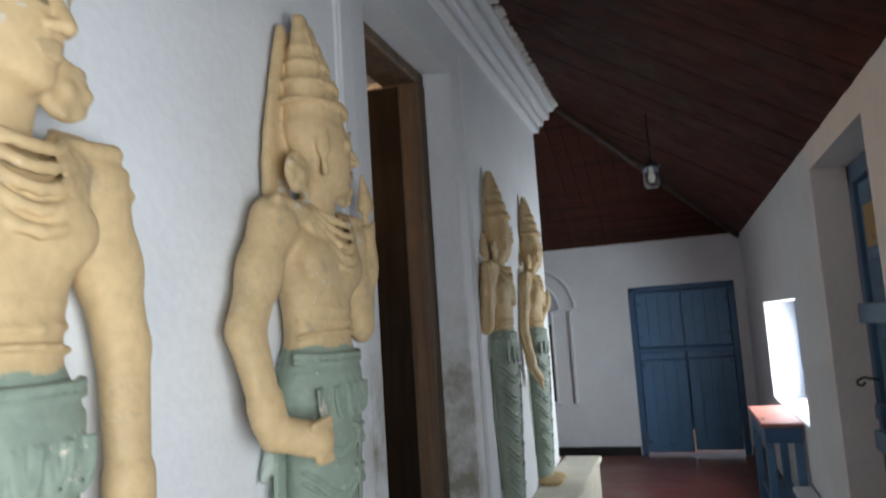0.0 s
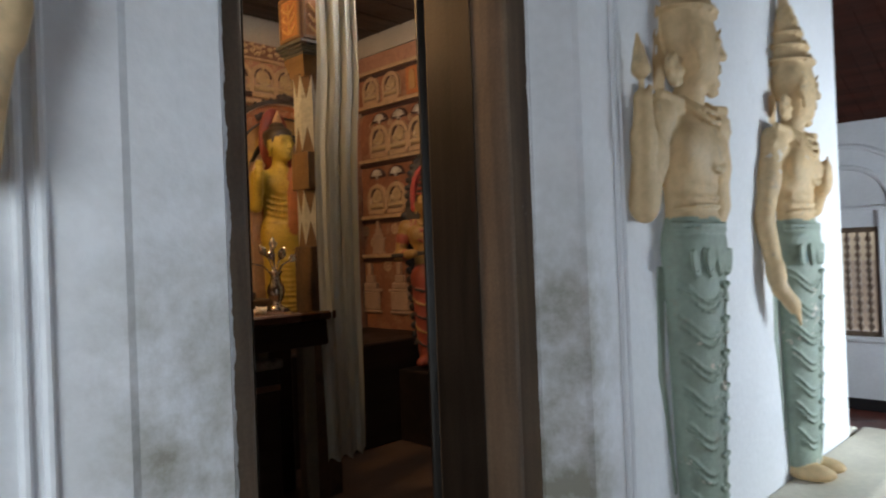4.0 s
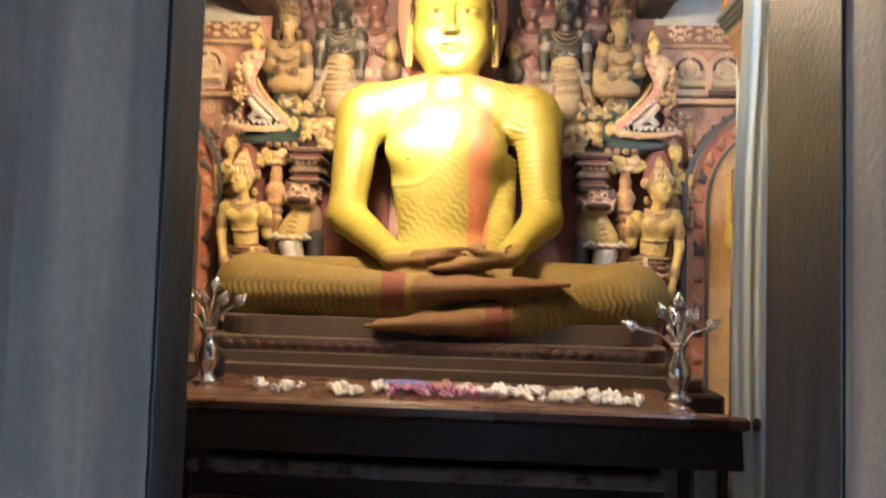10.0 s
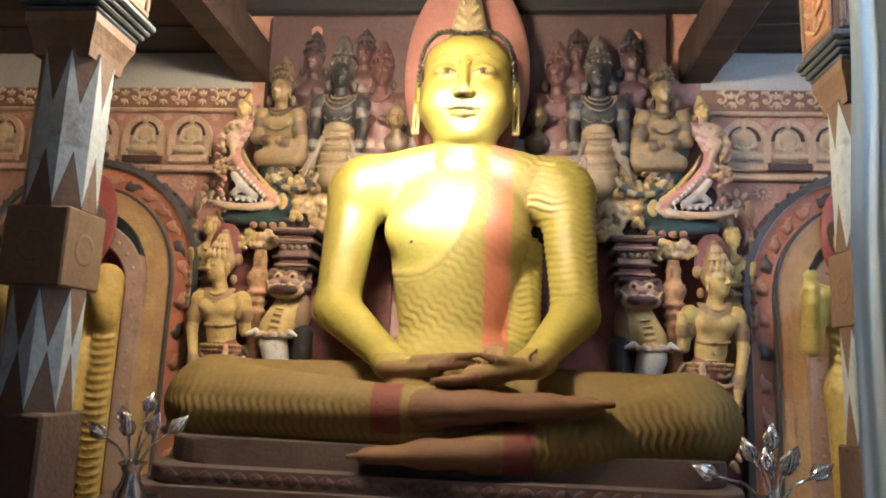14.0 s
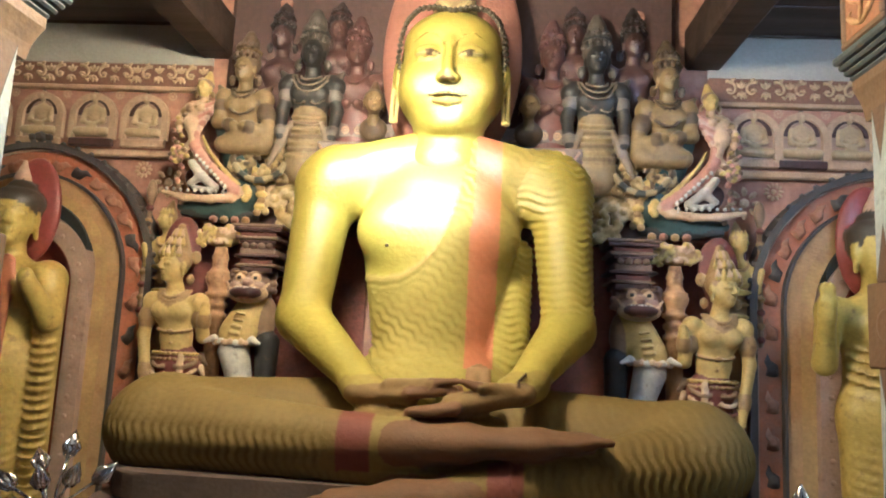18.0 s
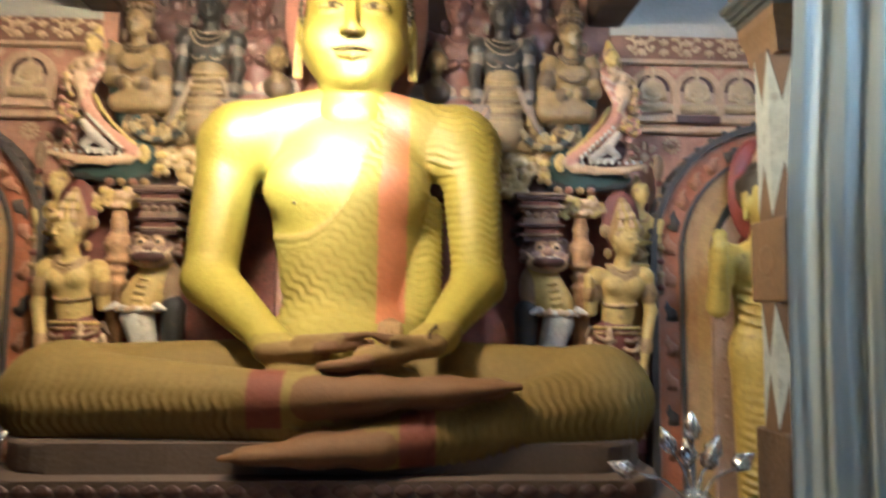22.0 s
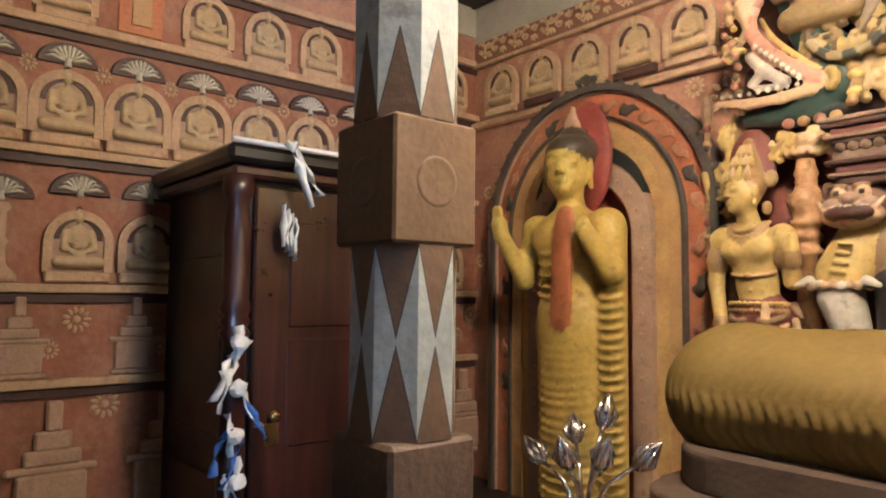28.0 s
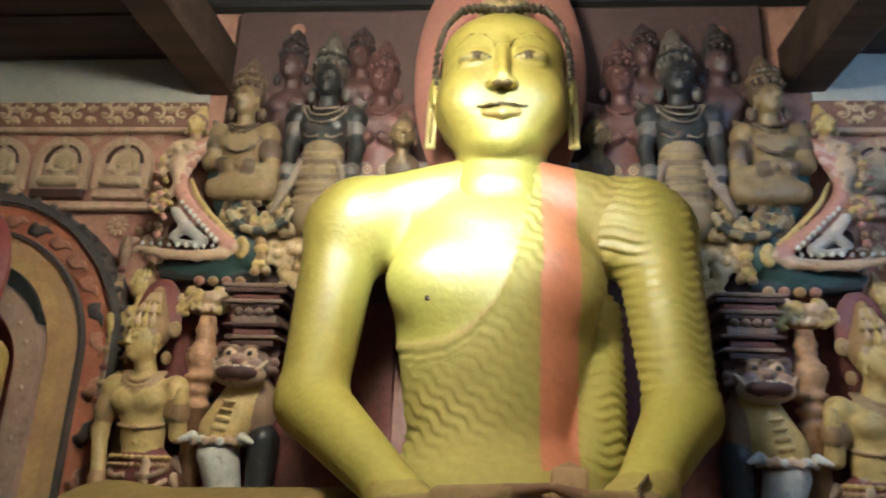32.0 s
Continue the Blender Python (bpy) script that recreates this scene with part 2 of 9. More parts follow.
MAT = {
    "white": material("limewash", (0.74, 0.76, 0.79), 0.75, vary=0.06, scale=2.5, bump=0.12, fine=40, stain=((0.42, 0.42, 0.38), 0.62, 0.95, 1.3)),
    "cream": material("worn_cream_plaster", (0.62, 0.58, 0.48), 0.8, vary=0.14, scale=4, bump=0.25, fine=50, stain=((0.35, 0.3, 0.24), 0.6, 0.85, 5)),
    "red_floor": material("red_cement", (0.17, 0.042, 0.028), 0.36, vary=0.3, scale=3, bump=0.05, fine=60, stain=((0.09, 0.035, 0.03), 0.5, 0.8, 2), coat=0.15),
    "stone_floor": material("old_cement", (0.1, 0.066, 0.045), 0.55, vary=0.3, scale=3, bump=0.1, stain=((0.06, 0.045, 0.035), 0.5, 0.8, 3)),
    "ground": material("earth", (0.25, 0.2, 0.13), 0.95, vary=0.3, scale=0.6),
    "black": material("black_skirting", (0.012, 0.012, 0.014), 0.45, vary=0.3),
    "blue": material("blue_paint", (0.07, 0.19, 0.34), 0.42, vary=0.14, scale=4, bump=0.08, fine=70, stain=((0.035, 0.09, 0.16), 0.56, 0.8, 6)),
    "blue_dark": material("dark_blue_paint", (0.04, 0.12, 0.24), 0.45, vary=0.2, scale=5, bump=0.08),
    "pink_top": material("rose_table_top", (0.42, 0.16, 0.13), 0.35, vary=0.12),
    "ceiling": grain("dark_boards", (0.026, 0.0085, 0.0055), (0.075, 0.021, 0.013), 0.65, 1, 3),
    "rafter": grain("old_rafter", (0.02, 0.012, 0.009), (0.07, 0.045, 0.032), 0.6, 0, 4),
    "frame_wood": grain("worn_dark_timber", (0.085, 0.053, 0.034), (0.185, 0.12, 0.075), 0.65, 2, 5, stain=((0.3, 0.27, 0.24), 0.66, 0.78, 16)),
    "post_brown": material("brown_post_paint", (0.16, 0.1, 0.05), 0.55, vary=0.22, scale=9, bump=0.15, stain=((0.09, 0.06, 0.04), 0.55, 0.8, 10)),
    "post_grimy": material("grimy_post_paint", (0.1, 0.065, 0.04), 0.55, vary=0.35, scale=7, bump=0.3, stain=((0.035, 0.028, 0.024), 0.48, 0.66, 6)),
    "moulding_dark": material("slate_moulding_paint", (0.075, 0.085, 0.085), 0.5, vary=0.3, scale=12, bump=0.15, stain=((0.16, 0.1, 0.06), 0.58, 0.75, 14)),
    "orange_panel": material("dull_orange_panel", (0.3, 0.14, 0.055), 0.6, vary=0.25, scale=14, bump=0.2, stain=((0.14, 0.06, 0.03), 0.55, 0.78, 12)),
    "leaf_wood": grain("polished_dark_leaf", (0.012, 0.009, 0.007), (0.03, 0.022, 0.016), 0.45, 2, 5),
    "table_wood": grain("dark_table_wood", (0.05, 0.025, 0.015), (0.16, 0.085, 0.05), 0.3, 0, 4, coat=0.2),
    "table_dark": grain("black_brown_wood", (0.006, 0.004, 0.003), (0.02, 0.012, 0.009), 0.5, 0, 4),
    "cabinet": grain("lacquered_cabinet_wood", (0.01, 0.004, 0.003), (0.06, 0.018, 0.012), 0.35, 2, 5, coat=0.3),
    "cabinet_dark": grain("dark_cabinet_panel", (0.003, 0.0025, 0.0025), (0.01, 0.007, 0.006), 0.4, 2, 5, coat=0.1),
    "stone_brown": material("brown_plinth_stone", (0.095, 0.068, 0.05), 0.6, vary=0.25, scale=9, bump=0.2, stain=((0.05, 0.03, 0.025), 0.55, 0.8, 7)),
    "wall_red": material("painted_temple_wall", (0.29, 0.125, 0.07), 0.7, vary=0.3, scale=5, bump=0.25, fine=45, stain=((0.42, 0.28, 0.17), 0.5, 0.78, 9)),
    "wall_pink": material("faded_pink_wall", (0.4, 0.22, 0.145), 0.7, vary=0.24, scale=6, bump=0.25, fine=45, stain=((0.25, 0.11, 0.08), 0.5, 0.78, 8)),
    "slab_dark": material("dark_maroon_slab", (0.06, 0.03, 0.025), 0.55, vary=0.3, scale=20, bump=0.2, stain=((0.16, 0.1, 0.07), 0.66, 0.85, 30)),
    "slab_red": material("dull_red_slab", (0.13, 0.05, 0.04), 0.6, vary=0.3, scale=20, bump=0.2, stain=((0.05, 0.03, 0.025), 0.55, 0.8, 18)),
    "rust_dull": material("dull_rust_ground", (0.2, 0.075, 0.055), 0.7, vary=0.3, scale=9, bump=0.2, stain=((0.06, 0.03, 0.025), 0.5, 0.8, 7)),
    "slab_pale": material("dull_pale_slab", (0.2, 0.14, 0.1), 0.6, vary=0.3, scale=20, bump=0.2),
    "upper_black": material("near_black_band", (0.02, 0.017, 0.016), 0.9, vary=0.3, scale=5),
    # near-black for the added inner lining, so it bounces little light
    "lining_dark": material("near_black_red_lining", (0.03, 0.016, 0.013), 0.85, vary=0.3, scale=5),
    "wall_dim": material("sooty_dimmed_panel", (0.085, 0.05, 0.042), 0.75, vary=0.3, scale=6, bump=0.2, fine=45, stain=((0.05, 0.03, 0.028), 0.5, 0.8, 6)),
    "band_plain": material("bare_lime_band", (0.42, 0.4, 0.34), 0.85, vary=0.12, scale=4, bump=0.2, stain=((0.28, 0.25, 0.2), 0.55, 0.85, 5)),
    "gold_relief": material("dull_gilt_relief", (0.42, 0.25, 0.11), 0.55, vary=0.28, scale=14, bump=0.35, fine=60, stain=((0.16, 0.08, 0.045), 0.52, 0.72, 22)),
    "frieze_gilt": material("cream_gilt_frieze", (0.56, 0.41, 0.23), 0.55, vary=0.25, scale=14, bump=0.3, fine=60, stain=((0.26, 0.13, 0.07), 0.56, 0.76, 22)),
    "medal_cream": material("faded_cream_relief", (0.5, 0.35, 0.21), 0.7, vary=0.22, scale=14, bump=0.25, stain=((0.26, 0.14, 0.09), 0.55, 0.8, 18)),
    "medal_red": material("dull_red_ground", (0.22, 0.12, 0.075), 0.75, vary=0.25, scale=10, bump=0.2),
    "orange": material("orange_paint", (0.48, 0.18, 0.06), 0.6, vary=0.25, scale=10, bump=0.2, stain=((0.3, 0.06, 0.03), 0.5, 0.75, 9)),
    "ochre_band": material("ochre_paint", (0.48, 0.3, 0.12), 0.6, vary=0.2, scale=10, bump=0.2, stain=((0.3, 0.12, 0.04), 0.55, 0.8, 12)),
    "grey_band": material("grey_paint", (0.2, 0.16, 0.14), 0.65, vary=0.25, scale=10, bump=0.2),
    "arch_grey": material("grey_brown_border_paint", (0.075, 0.066, 0.058), 0.6, vary=0.3, scale=9, bump=0.2, stain=((0.15, 0.1, 0.07), 0.56, 0.78, 12)),
    "flame_pale": material("faded_flame_tongues", (0.42, 0.22, 0.12), 0.6, vary=0.3, scale=10, bump=0.2, stain=((0.25, 0.09, 0.05), 0.5, 0.72, 9)),
    "arch_yellow": material("worn_yellow_band", (0.5, 0.33, 0.11), 0.6, vary=0.22, scale=9, bump=0.2, stain=((0.36, 0.2, 0.09), 0.5, 0.76, 8)),
    "rail_pale": material("scuffed_pale_rail", (0.2, 0.18, 0.155), 0.75, vary=0.35, scale=10, bump=0.3, stain=((0.05, 0.042, 0.036), 0.5, 0.62, 14)),
    "leg_grey": material("greyed_table_leg", (0.13, 0.13, 0.112), 0.65, vary=0.25, scale=8, bump=0.2),
    "flame_paint": material("worn_flame_paint", (0.4, 0.145, 0.06), 0.6, vary=0.28, scale=8, bump=0.2, stain=((0.33, 0.18, 0.11), 0.45, 0.7, 6)),
    "dark_band": material("black_green_paint", (0.022, 0.026, 0.026), 0.55, vary=0.3, scale=10, bump=0.2),
    "rust": material("rust_paint", (0.24, 0.05, 0.03), 0.6, vary=0.22, scale=9, bump=0.2),
    "buff": material("buff_paint", (0.42, 0.29, 0.2), 0.65, vary=0.2, scale=9, bump=0.2, stain=((0.2, 0.11, 0.08), 0.55, 0.8, 14)),
    "chip_white": material("white_relief_paint", (0.62, 0.58, 0.5), 0.6, vary=0.15, scale=12, bump=0.2),
    "painted": material("painted_plaster_figure", rough=0.48, vary=0.2, scale=14, bump=0.18, fine=70, attribute="paint", stain=((0.12, 0.065, 0.035), 0.56, 0.8, 26)),
    "plaster_figure": material("chalky_painted_relief", rough=0.65, vary=0.17, scale=6, bump=0.2, fine=45, attribute="paint", stain=((0.33, 0.27, 0.2), 0.58, 0.76, 11)),
    "gilded": material("yellow_statue_paint", rough=0.56, vary=0.14, scale=5, bump=0.22, fine=60, attribute="paint", wave=4.0, coat=0.0, spec=0.8),
    "silver": material("silver_plate", (0.62, 0.6, 0.57), 0.22, 1.0, vary=0.1, bump=0.04),
    "brass": material("brass", (0.6, 0.4, 0.14), 0.3, 1.0, vary=0.15, bump=0.04),
    "iron": material("dark_iron", (0.03, 0.03, 0.032), 0.5, 0.8, vary=0.2),
    "petal_white": material("white_petals", (0.78, 0.75, 0.7), 0.7, vary=0.08),
    "petal_mauve": material("mauve_petals", (0.5, 0.25, 0.4), 0.7, vary=0.15),
    "petal_yellow": material("yellow_petals", (0.65, 0.5, 0.08), 0.7, vary=0.15),
    "plate_blue": material("blue_plastic", (0.1, 0.13, 0.4), 0.4),
    "ribbon": material("white_cloth_ribbon", (0.7, 0.69, 0.68), 0.85, vary=0.06),
    "ribbon_blue": material("blue_cloth_ribbon", (0.06, 0.13, 0.42), 0.85, vary=0.06),
    "tile_end": material("whitewashed_tile_end", (0.7, 0.69, 0.66), 0.8, vary=0.2, scale=20),
}


def glowing(name, color, strength):
    m = bpy.data.materials.new(name)
    m.use_nodes = True
    b = m.node_tree.nodes["Principled BSDF"]
    b.inputs["Base Color"].default_value = (0.9, 0.9, 0.9, 1)
    b.inputs["Emission Color"].default_value, b.inputs["Emission Strength"].default_value = (*color, 1), strength
    return m


def clear_glass():
    m = bpy.data.materials.new("clear_glass")
    m.use_nodes = True
    b = m.node_tree.nodes["Principled BSDF"]
    b.inputs["Base Color"].default_value = (0.95, 0.97, 0.96, 1)
    b.inputs["Roughness"].default_value, b.inputs["Transmission Weight"].default_value, b.inputs["IOR"].default_value = 0.04, 1.0, 1.45
    return m


def curtain_cloth():
    m = material("pale_curtain_cloth", (0.6, 0.68, 0.66), 0.9, vary=0.08, scale=5, bump=0.1, fine=200)
    b = m.node_tree.nodes["Principled BSDF"]
    b.inputs["Sheen Weight"].default_value = 0.3
    t = m.node_tree
    thin = t.nodes.new("ShaderNodeBsdfTranslucent")
    thin.inputs["Color"].default_value = (0.62, 0.7, 0.68, 1)
    mix = t.nodes.new("ShaderNodeMixShader")
    mix.inputs[0].default_value = 0.45
    t.links.new(b.outputs[0], mix.inputs[1])
    t.links.new(thin.outputs[0], mix.inputs[2])
    t.links.new(mix.outputs[0], t.nodes["Material Output"].inputs[0])
    return m


def zigzag():
    """Pillar paint: rows of tall leaf points, brown and slate against pale blue and white."""
    m = material("leaf_point_paint", (0.3, 0.34, 0.33), 0.6, 0, 0.22, 12, 0.2, 60, stain=((0.1, 0.08, 0.06), 0.56, 0.78, 14))
    t = m.node_tree
    link, make = t.links.new, t.nodes.new

    def math_node(op, a, b=None, c=None):
        n = make("ShaderNodeMath")
        n.operation = op
        for i, v in enumerate((a, b, c)):
            if v is None:
                continue
            if isinstance(v, (int, float)):
                n.inputs[i].default_value = v
            else:
                link(v, n.inputs[i])
        return n.outputs[0]

    def stored(name):
        n = make("ShaderNodeAttribute")
        n.attribute_name = name
        return n.outputs["Fac"]

    near = math_node("MINIMUM", stored("from_low"), stored("from_top"))
    point = math_node("MULTIPLY", math_node("SUBTRACT", 1.0, math_node("ABSOLUTE", math_node("MULTIPLY_ADD", stored("across"), 2.0, -1.0))), 0.118)
    mask = math_node("LESS_THAN", near, point)
    edge = math_node("COMPARE", near, point, 0.004)
    mixes = []
    for fac, a, b in ((mask, (0.36, 0.39, 0.38), (0.13, 0.08, 0.043)), (edge, None, (0.05, 0.045, 0.04))):
        mx = make("ShaderNodeMix")
        mx.data_type = "RGBA"
        link(fac, mx.inputs["Factor"])
        if a:
            mx.inputs["A"].default_value = (*a, 1)
        else:
            link(mixes[-1], mx.inputs["A"])
        mx.inputs["B"].default_value = (*b, 1)
        mixes.append(mx.outputs["Result"])
    vm = [n for n in t.nodes if n.type == "VECT_MATH"][0]
    link(mixes[-1], vm.inputs[0])
    return m


MAT["spot_glow"] = glowing("lit_lamp_face", (1.0, 0.75, 0.45), 40)
MAT["bulb_glow"] = glowing("lit_bulb", (0.8, 0.9, 1.0), 60)
MAT["glass"] = clear_glass()
MAT["curtain"] = curtain_cloth()

MAT["leaf_wood"].node_tree.nodes["Principled BSDF"].inputs["Specular IOR Level"].default_value = 0.2
MAT["ceiling"].node_tree.nodes["Principled BSDF"].inputs["Specular IOR Level"].default_value = 0.12


def grimy_limewash():
    """Limewash with hand grime on the lower parts of the door opening."""
    m = material("limewash_by_the_door", (0.74, 0.76, 0.79), 0.75, vary=0.06, scale=2.5, bump=0.14, fine=40, stain=((0.42, 0.42, 0.38), 0.62, 0.95, 1.3))
    t = m.node_tree
    link, make = t.links.new, t.nodes.new
    b = t.nodes["Principled BSDF"]
    old = b.inputs["Base Color"].links[0].from_socket
    tc, sp, no = make("ShaderNodeTexCoord"), make("ShaderNodeSeparateXYZ"), make("ShaderNodeTexNoise")
    link(tc.outputs["Object"], sp.inputs[0])
    link(tc.outputs["Object"], no.inputs["Vector"])
    no.inputs["Scale"].default_value, no.inputs["Detail"].default_value, no.inputs["Roughness"].default_value = 3.2, 7, 0.68
    ax = make("ShaderNodeMath")
    ax.operation = "ADD"
    link(sp.outputs[0], ax.inputs[0])
    ax.inputs[1].default_value = 0.155
    ab = make("ShaderNodeMath")
    ab.operation = "ABSOLUTE"
    link(ax.outputs[0], ab.inputs[0])
    facs = []
    for src, lo, hi in ((ab.outputs[0], 0.78, 0.60), (sp.outputs[2], 1.75, 1.3), (no.outputs[0], 0.40, 0.62)):
        r = make("ShaderNodeMapRange")
        r.inputs["From Min"].default_value, r.inputs["From Max"].default_value = lo, hi
        link(src, r.inputs[0])
        facs.append(r.outputs[0])
    while len(facs) > 1:
        mu = make("ShaderNodeMath")
        mu.operation = "MULTIPLY"
        link(facs.pop(), mu.inputs[0])
        link(facs.pop(), mu.inputs[1])
        facs.append(mu.outputs[0])
    mx = make("ShaderNodeMix")
    mx.data_type = "RGBA"
    link(facs[0], mx.inputs["Factor"])
    link(old, mx.inputs["A"])
    mx.inputs["B"].default_value = (0.3, 0.29, 0.24, 1)
    link(mx.outputs["Result"], b.inputs["Base Color"])
    return m


def chipped(m):
    """Paint flaked off in patches down to the pale plaster."""
    t = m.node_tree
    link, make = t.links.new, t.nodes.new
    b = t.nodes["Principled BSDF"]
    old = b.inputs["Base Color"].links[0].from_socket
    tc, no, big = make("ShaderNodeTexCoord"), make("ShaderNodeTexNoise"), make("ShaderNodeTexNoise")
    mu, r, mx = make("ShaderNodeMath"), make("ShaderNodeMapRange"), make("ShaderNodeMix")
    for n, scale in ((no, 30), (big, 5)):
        n.inputs["Scale"].default_value, n.inputs["Detail"].default_value = scale, 6
        link(tc.outputs["Object"], n.inputs["Vector"])
    mu.operation = "MULTIPLY"
    link(no.outputs[0], mu.inputs[0])
    link(big.outputs[0], mu.inputs[1])
    r.inputs["From Min"].default_value, r.inputs["From Max"].default_value = 0.385, 0.43
    link(mu.outputs[0], r.inputs[0])
    mx.data_type = "RGBA"
    link(r.outputs[0], mx.inputs["Factor"])
    link(old, mx.inputs["A"])
    mx.inputs["B"].default_value = (0.62, 0.56, 0.48, 1)
    link(mx.outputs["Result"], b.inputs["Base Color"])


chipped(MAT["plaster_figure"])
MAT["white_grimy"] = grimy_limewash()
MAT["zigzag"] = zigzag()


# ---- building helpers ----
def part(name, data, mat, parent=None, label=""):
    """Links a bmesh or mesh as one mesh object under a thing or a part."""
    if isinstance(data, bmesh.types.BMesh):
        me = bpy.data.meshes.new(name)
        data.normal_update()
        data.to_mesh(me)
        data.free()
    else:
        me = data
    if mat and not me.materials:
        me.materials.append(MAT[mat] if isinstance(mat, str) else mat)
    ob = new(name, me)
    if parent:
        ob.parent = parent
    if label:
        ob["label"] = label
    return ob


def thing(name, label, category, group="", at=(0, 0, 0)):
    ob = new(name)
    ob.location = at
    ob.empty_display_size = 0.1
    return tagged(ob, label, category, group)


def setting(ob, label="", category=""):
    return tagged(ob, label, category, kind="structure")


def block(x0, x1, y0, y1, z0, z1, bevel=0.0, into=None, segments=1):
    bm = into or bmesh.new()
    made = bmesh.ops.create_cube(bm, size=1)["verts"]
    for v in made:
        v.co = Vector(((x0 + x1) / 2 + v.co.x * (x1 - x0), (y0 + y1) / 2 + v.co.y * (y1 - y0), (z0 + z1) / 2 + v.co.z * (z1 - z0)))
    if bevel:
        edges = list({e for v in made for e in v.link_edges})
        bmesh.ops.bevel(bm, geom=edges, offset=bevel, segments=segments, profile=0.5, affect="EDGES")
    return bm


def prism(outline, z0, z1, into=None):
    """A floor outline (x, y), counter-clockwise, drawn up from z0 to z1."""
    bm = into or bmesh.new()
    low = [bm.verts.new((x, y, z0)) for x, y in outline]
    top = [bm.verts.new((x, y, z1)) for x, y in outline]
    n = len(outline)
    bm.faces.new(low[::-1])
    bm.faces.new(top)
    for i in range(n):
        bm.faces.new((low[i], low[(i + 1) % n], top[(i + 1) % n], top[i]))
    return bm


def lathe(profile, n=20, into=None, at=(0, 0, 0), smooth=True, axis=None):
    """Turns a profile of (radius, height) round the z axis."""
    bm = into or bmesh.new()
    rings = []
    for r, z in profile:
        rings.append([bm.verts.new((at[0] + max(r, 1e-4) * math.cos(2 * math.pi * i / n), at[1] + max(r, 1e-4) * math.sin(2 * math.pi * i / n), at[2] + z)) for i in range(n)])
    for a, b in zip(rings, rings[1:]):
        for i in range(n):
            f = bm.faces.new((a[i], a[(i + 1) % n], b[(i + 1) % n], b[i]))
            f.smooth = smooth
    bm.faces.new(rings[0][::-1])
    bm.faces.new(rings[-1])
    return bm


def tube(points, radii, n=8, into=None):
    """A round bar through points; radii one or many."""
    bm = into or bmesh.new()
    pts = [Vector(p) for p in points]
    if isinstance(radii, (int, float)):
        radii = [radii] * len(pts)
    rings = []
    for i, p in enumerate(pts):
        d = (pts[min(i + 1, len(pts) - 1)] - pts[max(i - 1, 0)]).normalized()
        a = d.orthogonal().normalized() if i == 0 else (a - d * a.dot(d)).normalized()
        b = d.cross(a)
        rings.append([bm.verts.new(p + (a * math.cos(2 * math.pi * k / n) + b * math.sin(2 * math.pi * k / n)) * radii[i]) for k in range(n)])
    for a_, b_ in zip(rings, rings[1:]):
        for k in range(n):
            f = bm.faces.new((a_[k], a_[(k + 1) % n], b_[(k + 1) % n], b_[k]))
            f.smooth = True
    bm.faces.new(rings[0][::-1])
    bm.faces.new(rings[-1])
    return bm


def arch_band(cx, zc, z0, outer, inner, y0, y1, tall=1.0, n=28, into=None, legs=True):
    """A band round an arch that faces -y, from y0 (front) back to y1, on straight legs down to z0."""
    bm = into or bmesh.new()

    def line(r):
        pts = [(cx + r * math.cos(math.pi * i / n), zc + r * tall * math.sin(math.pi * i / n)) for i in range(n + 1)]
        return [(cx + r, z0)] + pts + [(cx - r, z0)] if legs else pts

    o, i_ = line(outer), line(inner) if inner > 0 else None
    if i_ is None:
        fr = [bm.verts.new((x, y0, z)) for x, z in o]
        bk = [bm.verts.new((x, y1, z)) for x, z in o]
        bm.faces.new(fr)
        for k in range(len(o)):
            bm.faces.new((fr[k], bk[k], bk[(k + 1) % len(o)], fr[(k + 1) % len(o)]))
        bmesh.ops.recalc_face_normals(bm, faces=bm.faces)
        return bm
    ring = [[bm.verts.new((x, y, z)) for x, z in pts] for pts, y in ((o, y0), (i_, y0), (i_, y1), (o, y1))]
    m = len(o)
    for a in range(4):
        p, q = ring[a], ring[(a + 1) % 4]
        for k in range(m - 1):
            bm.faces.new((p[k], p[k + 1], q[k + 1], q[k]))
    for k in (0, m - 1):
        bm.faces.new([ring[a][k] for a in range(4)])
    bmesh.ops.recalc_face_normals(bm, faces=bm.faces)
    return bm


# ---- smooth modelling from blended solids ----
def rc(p0, p1, r0, r1, col, k=0.02, squash=(1, 1, 1)):
    """A rod with round ends from p0 to p1, r0 thick at p0, r1 at p1."""
    p0, p1, sq = np.array(p0, float), np.array(p1, float), np.array(squash, float)

    def f(X, Y, Z):
        v = (p1 - p0) / sq
        a, b, c = (X - p0[0]) / sq[0], (Y - p0[1]) / sq[1], (Z - p0[2]) / sq[2]
        h = np.clip((a * v[0] + b * v[1] + c * v[2]) / max(v @ v, 1e-9), 0, 1)
        return (np.sqrt((a - v[0] * h) ** 2 + (b - v[1] * h) ** 2 + (c - v[2] * h) ** 2) - (r0 + (r1 - r0) * h)) * sq.min()

    r = max(r0, r1) * sq
    return (np.minimum(p0, p1) - r, np.maximum(p0, p1) + r, f, k, col, False)


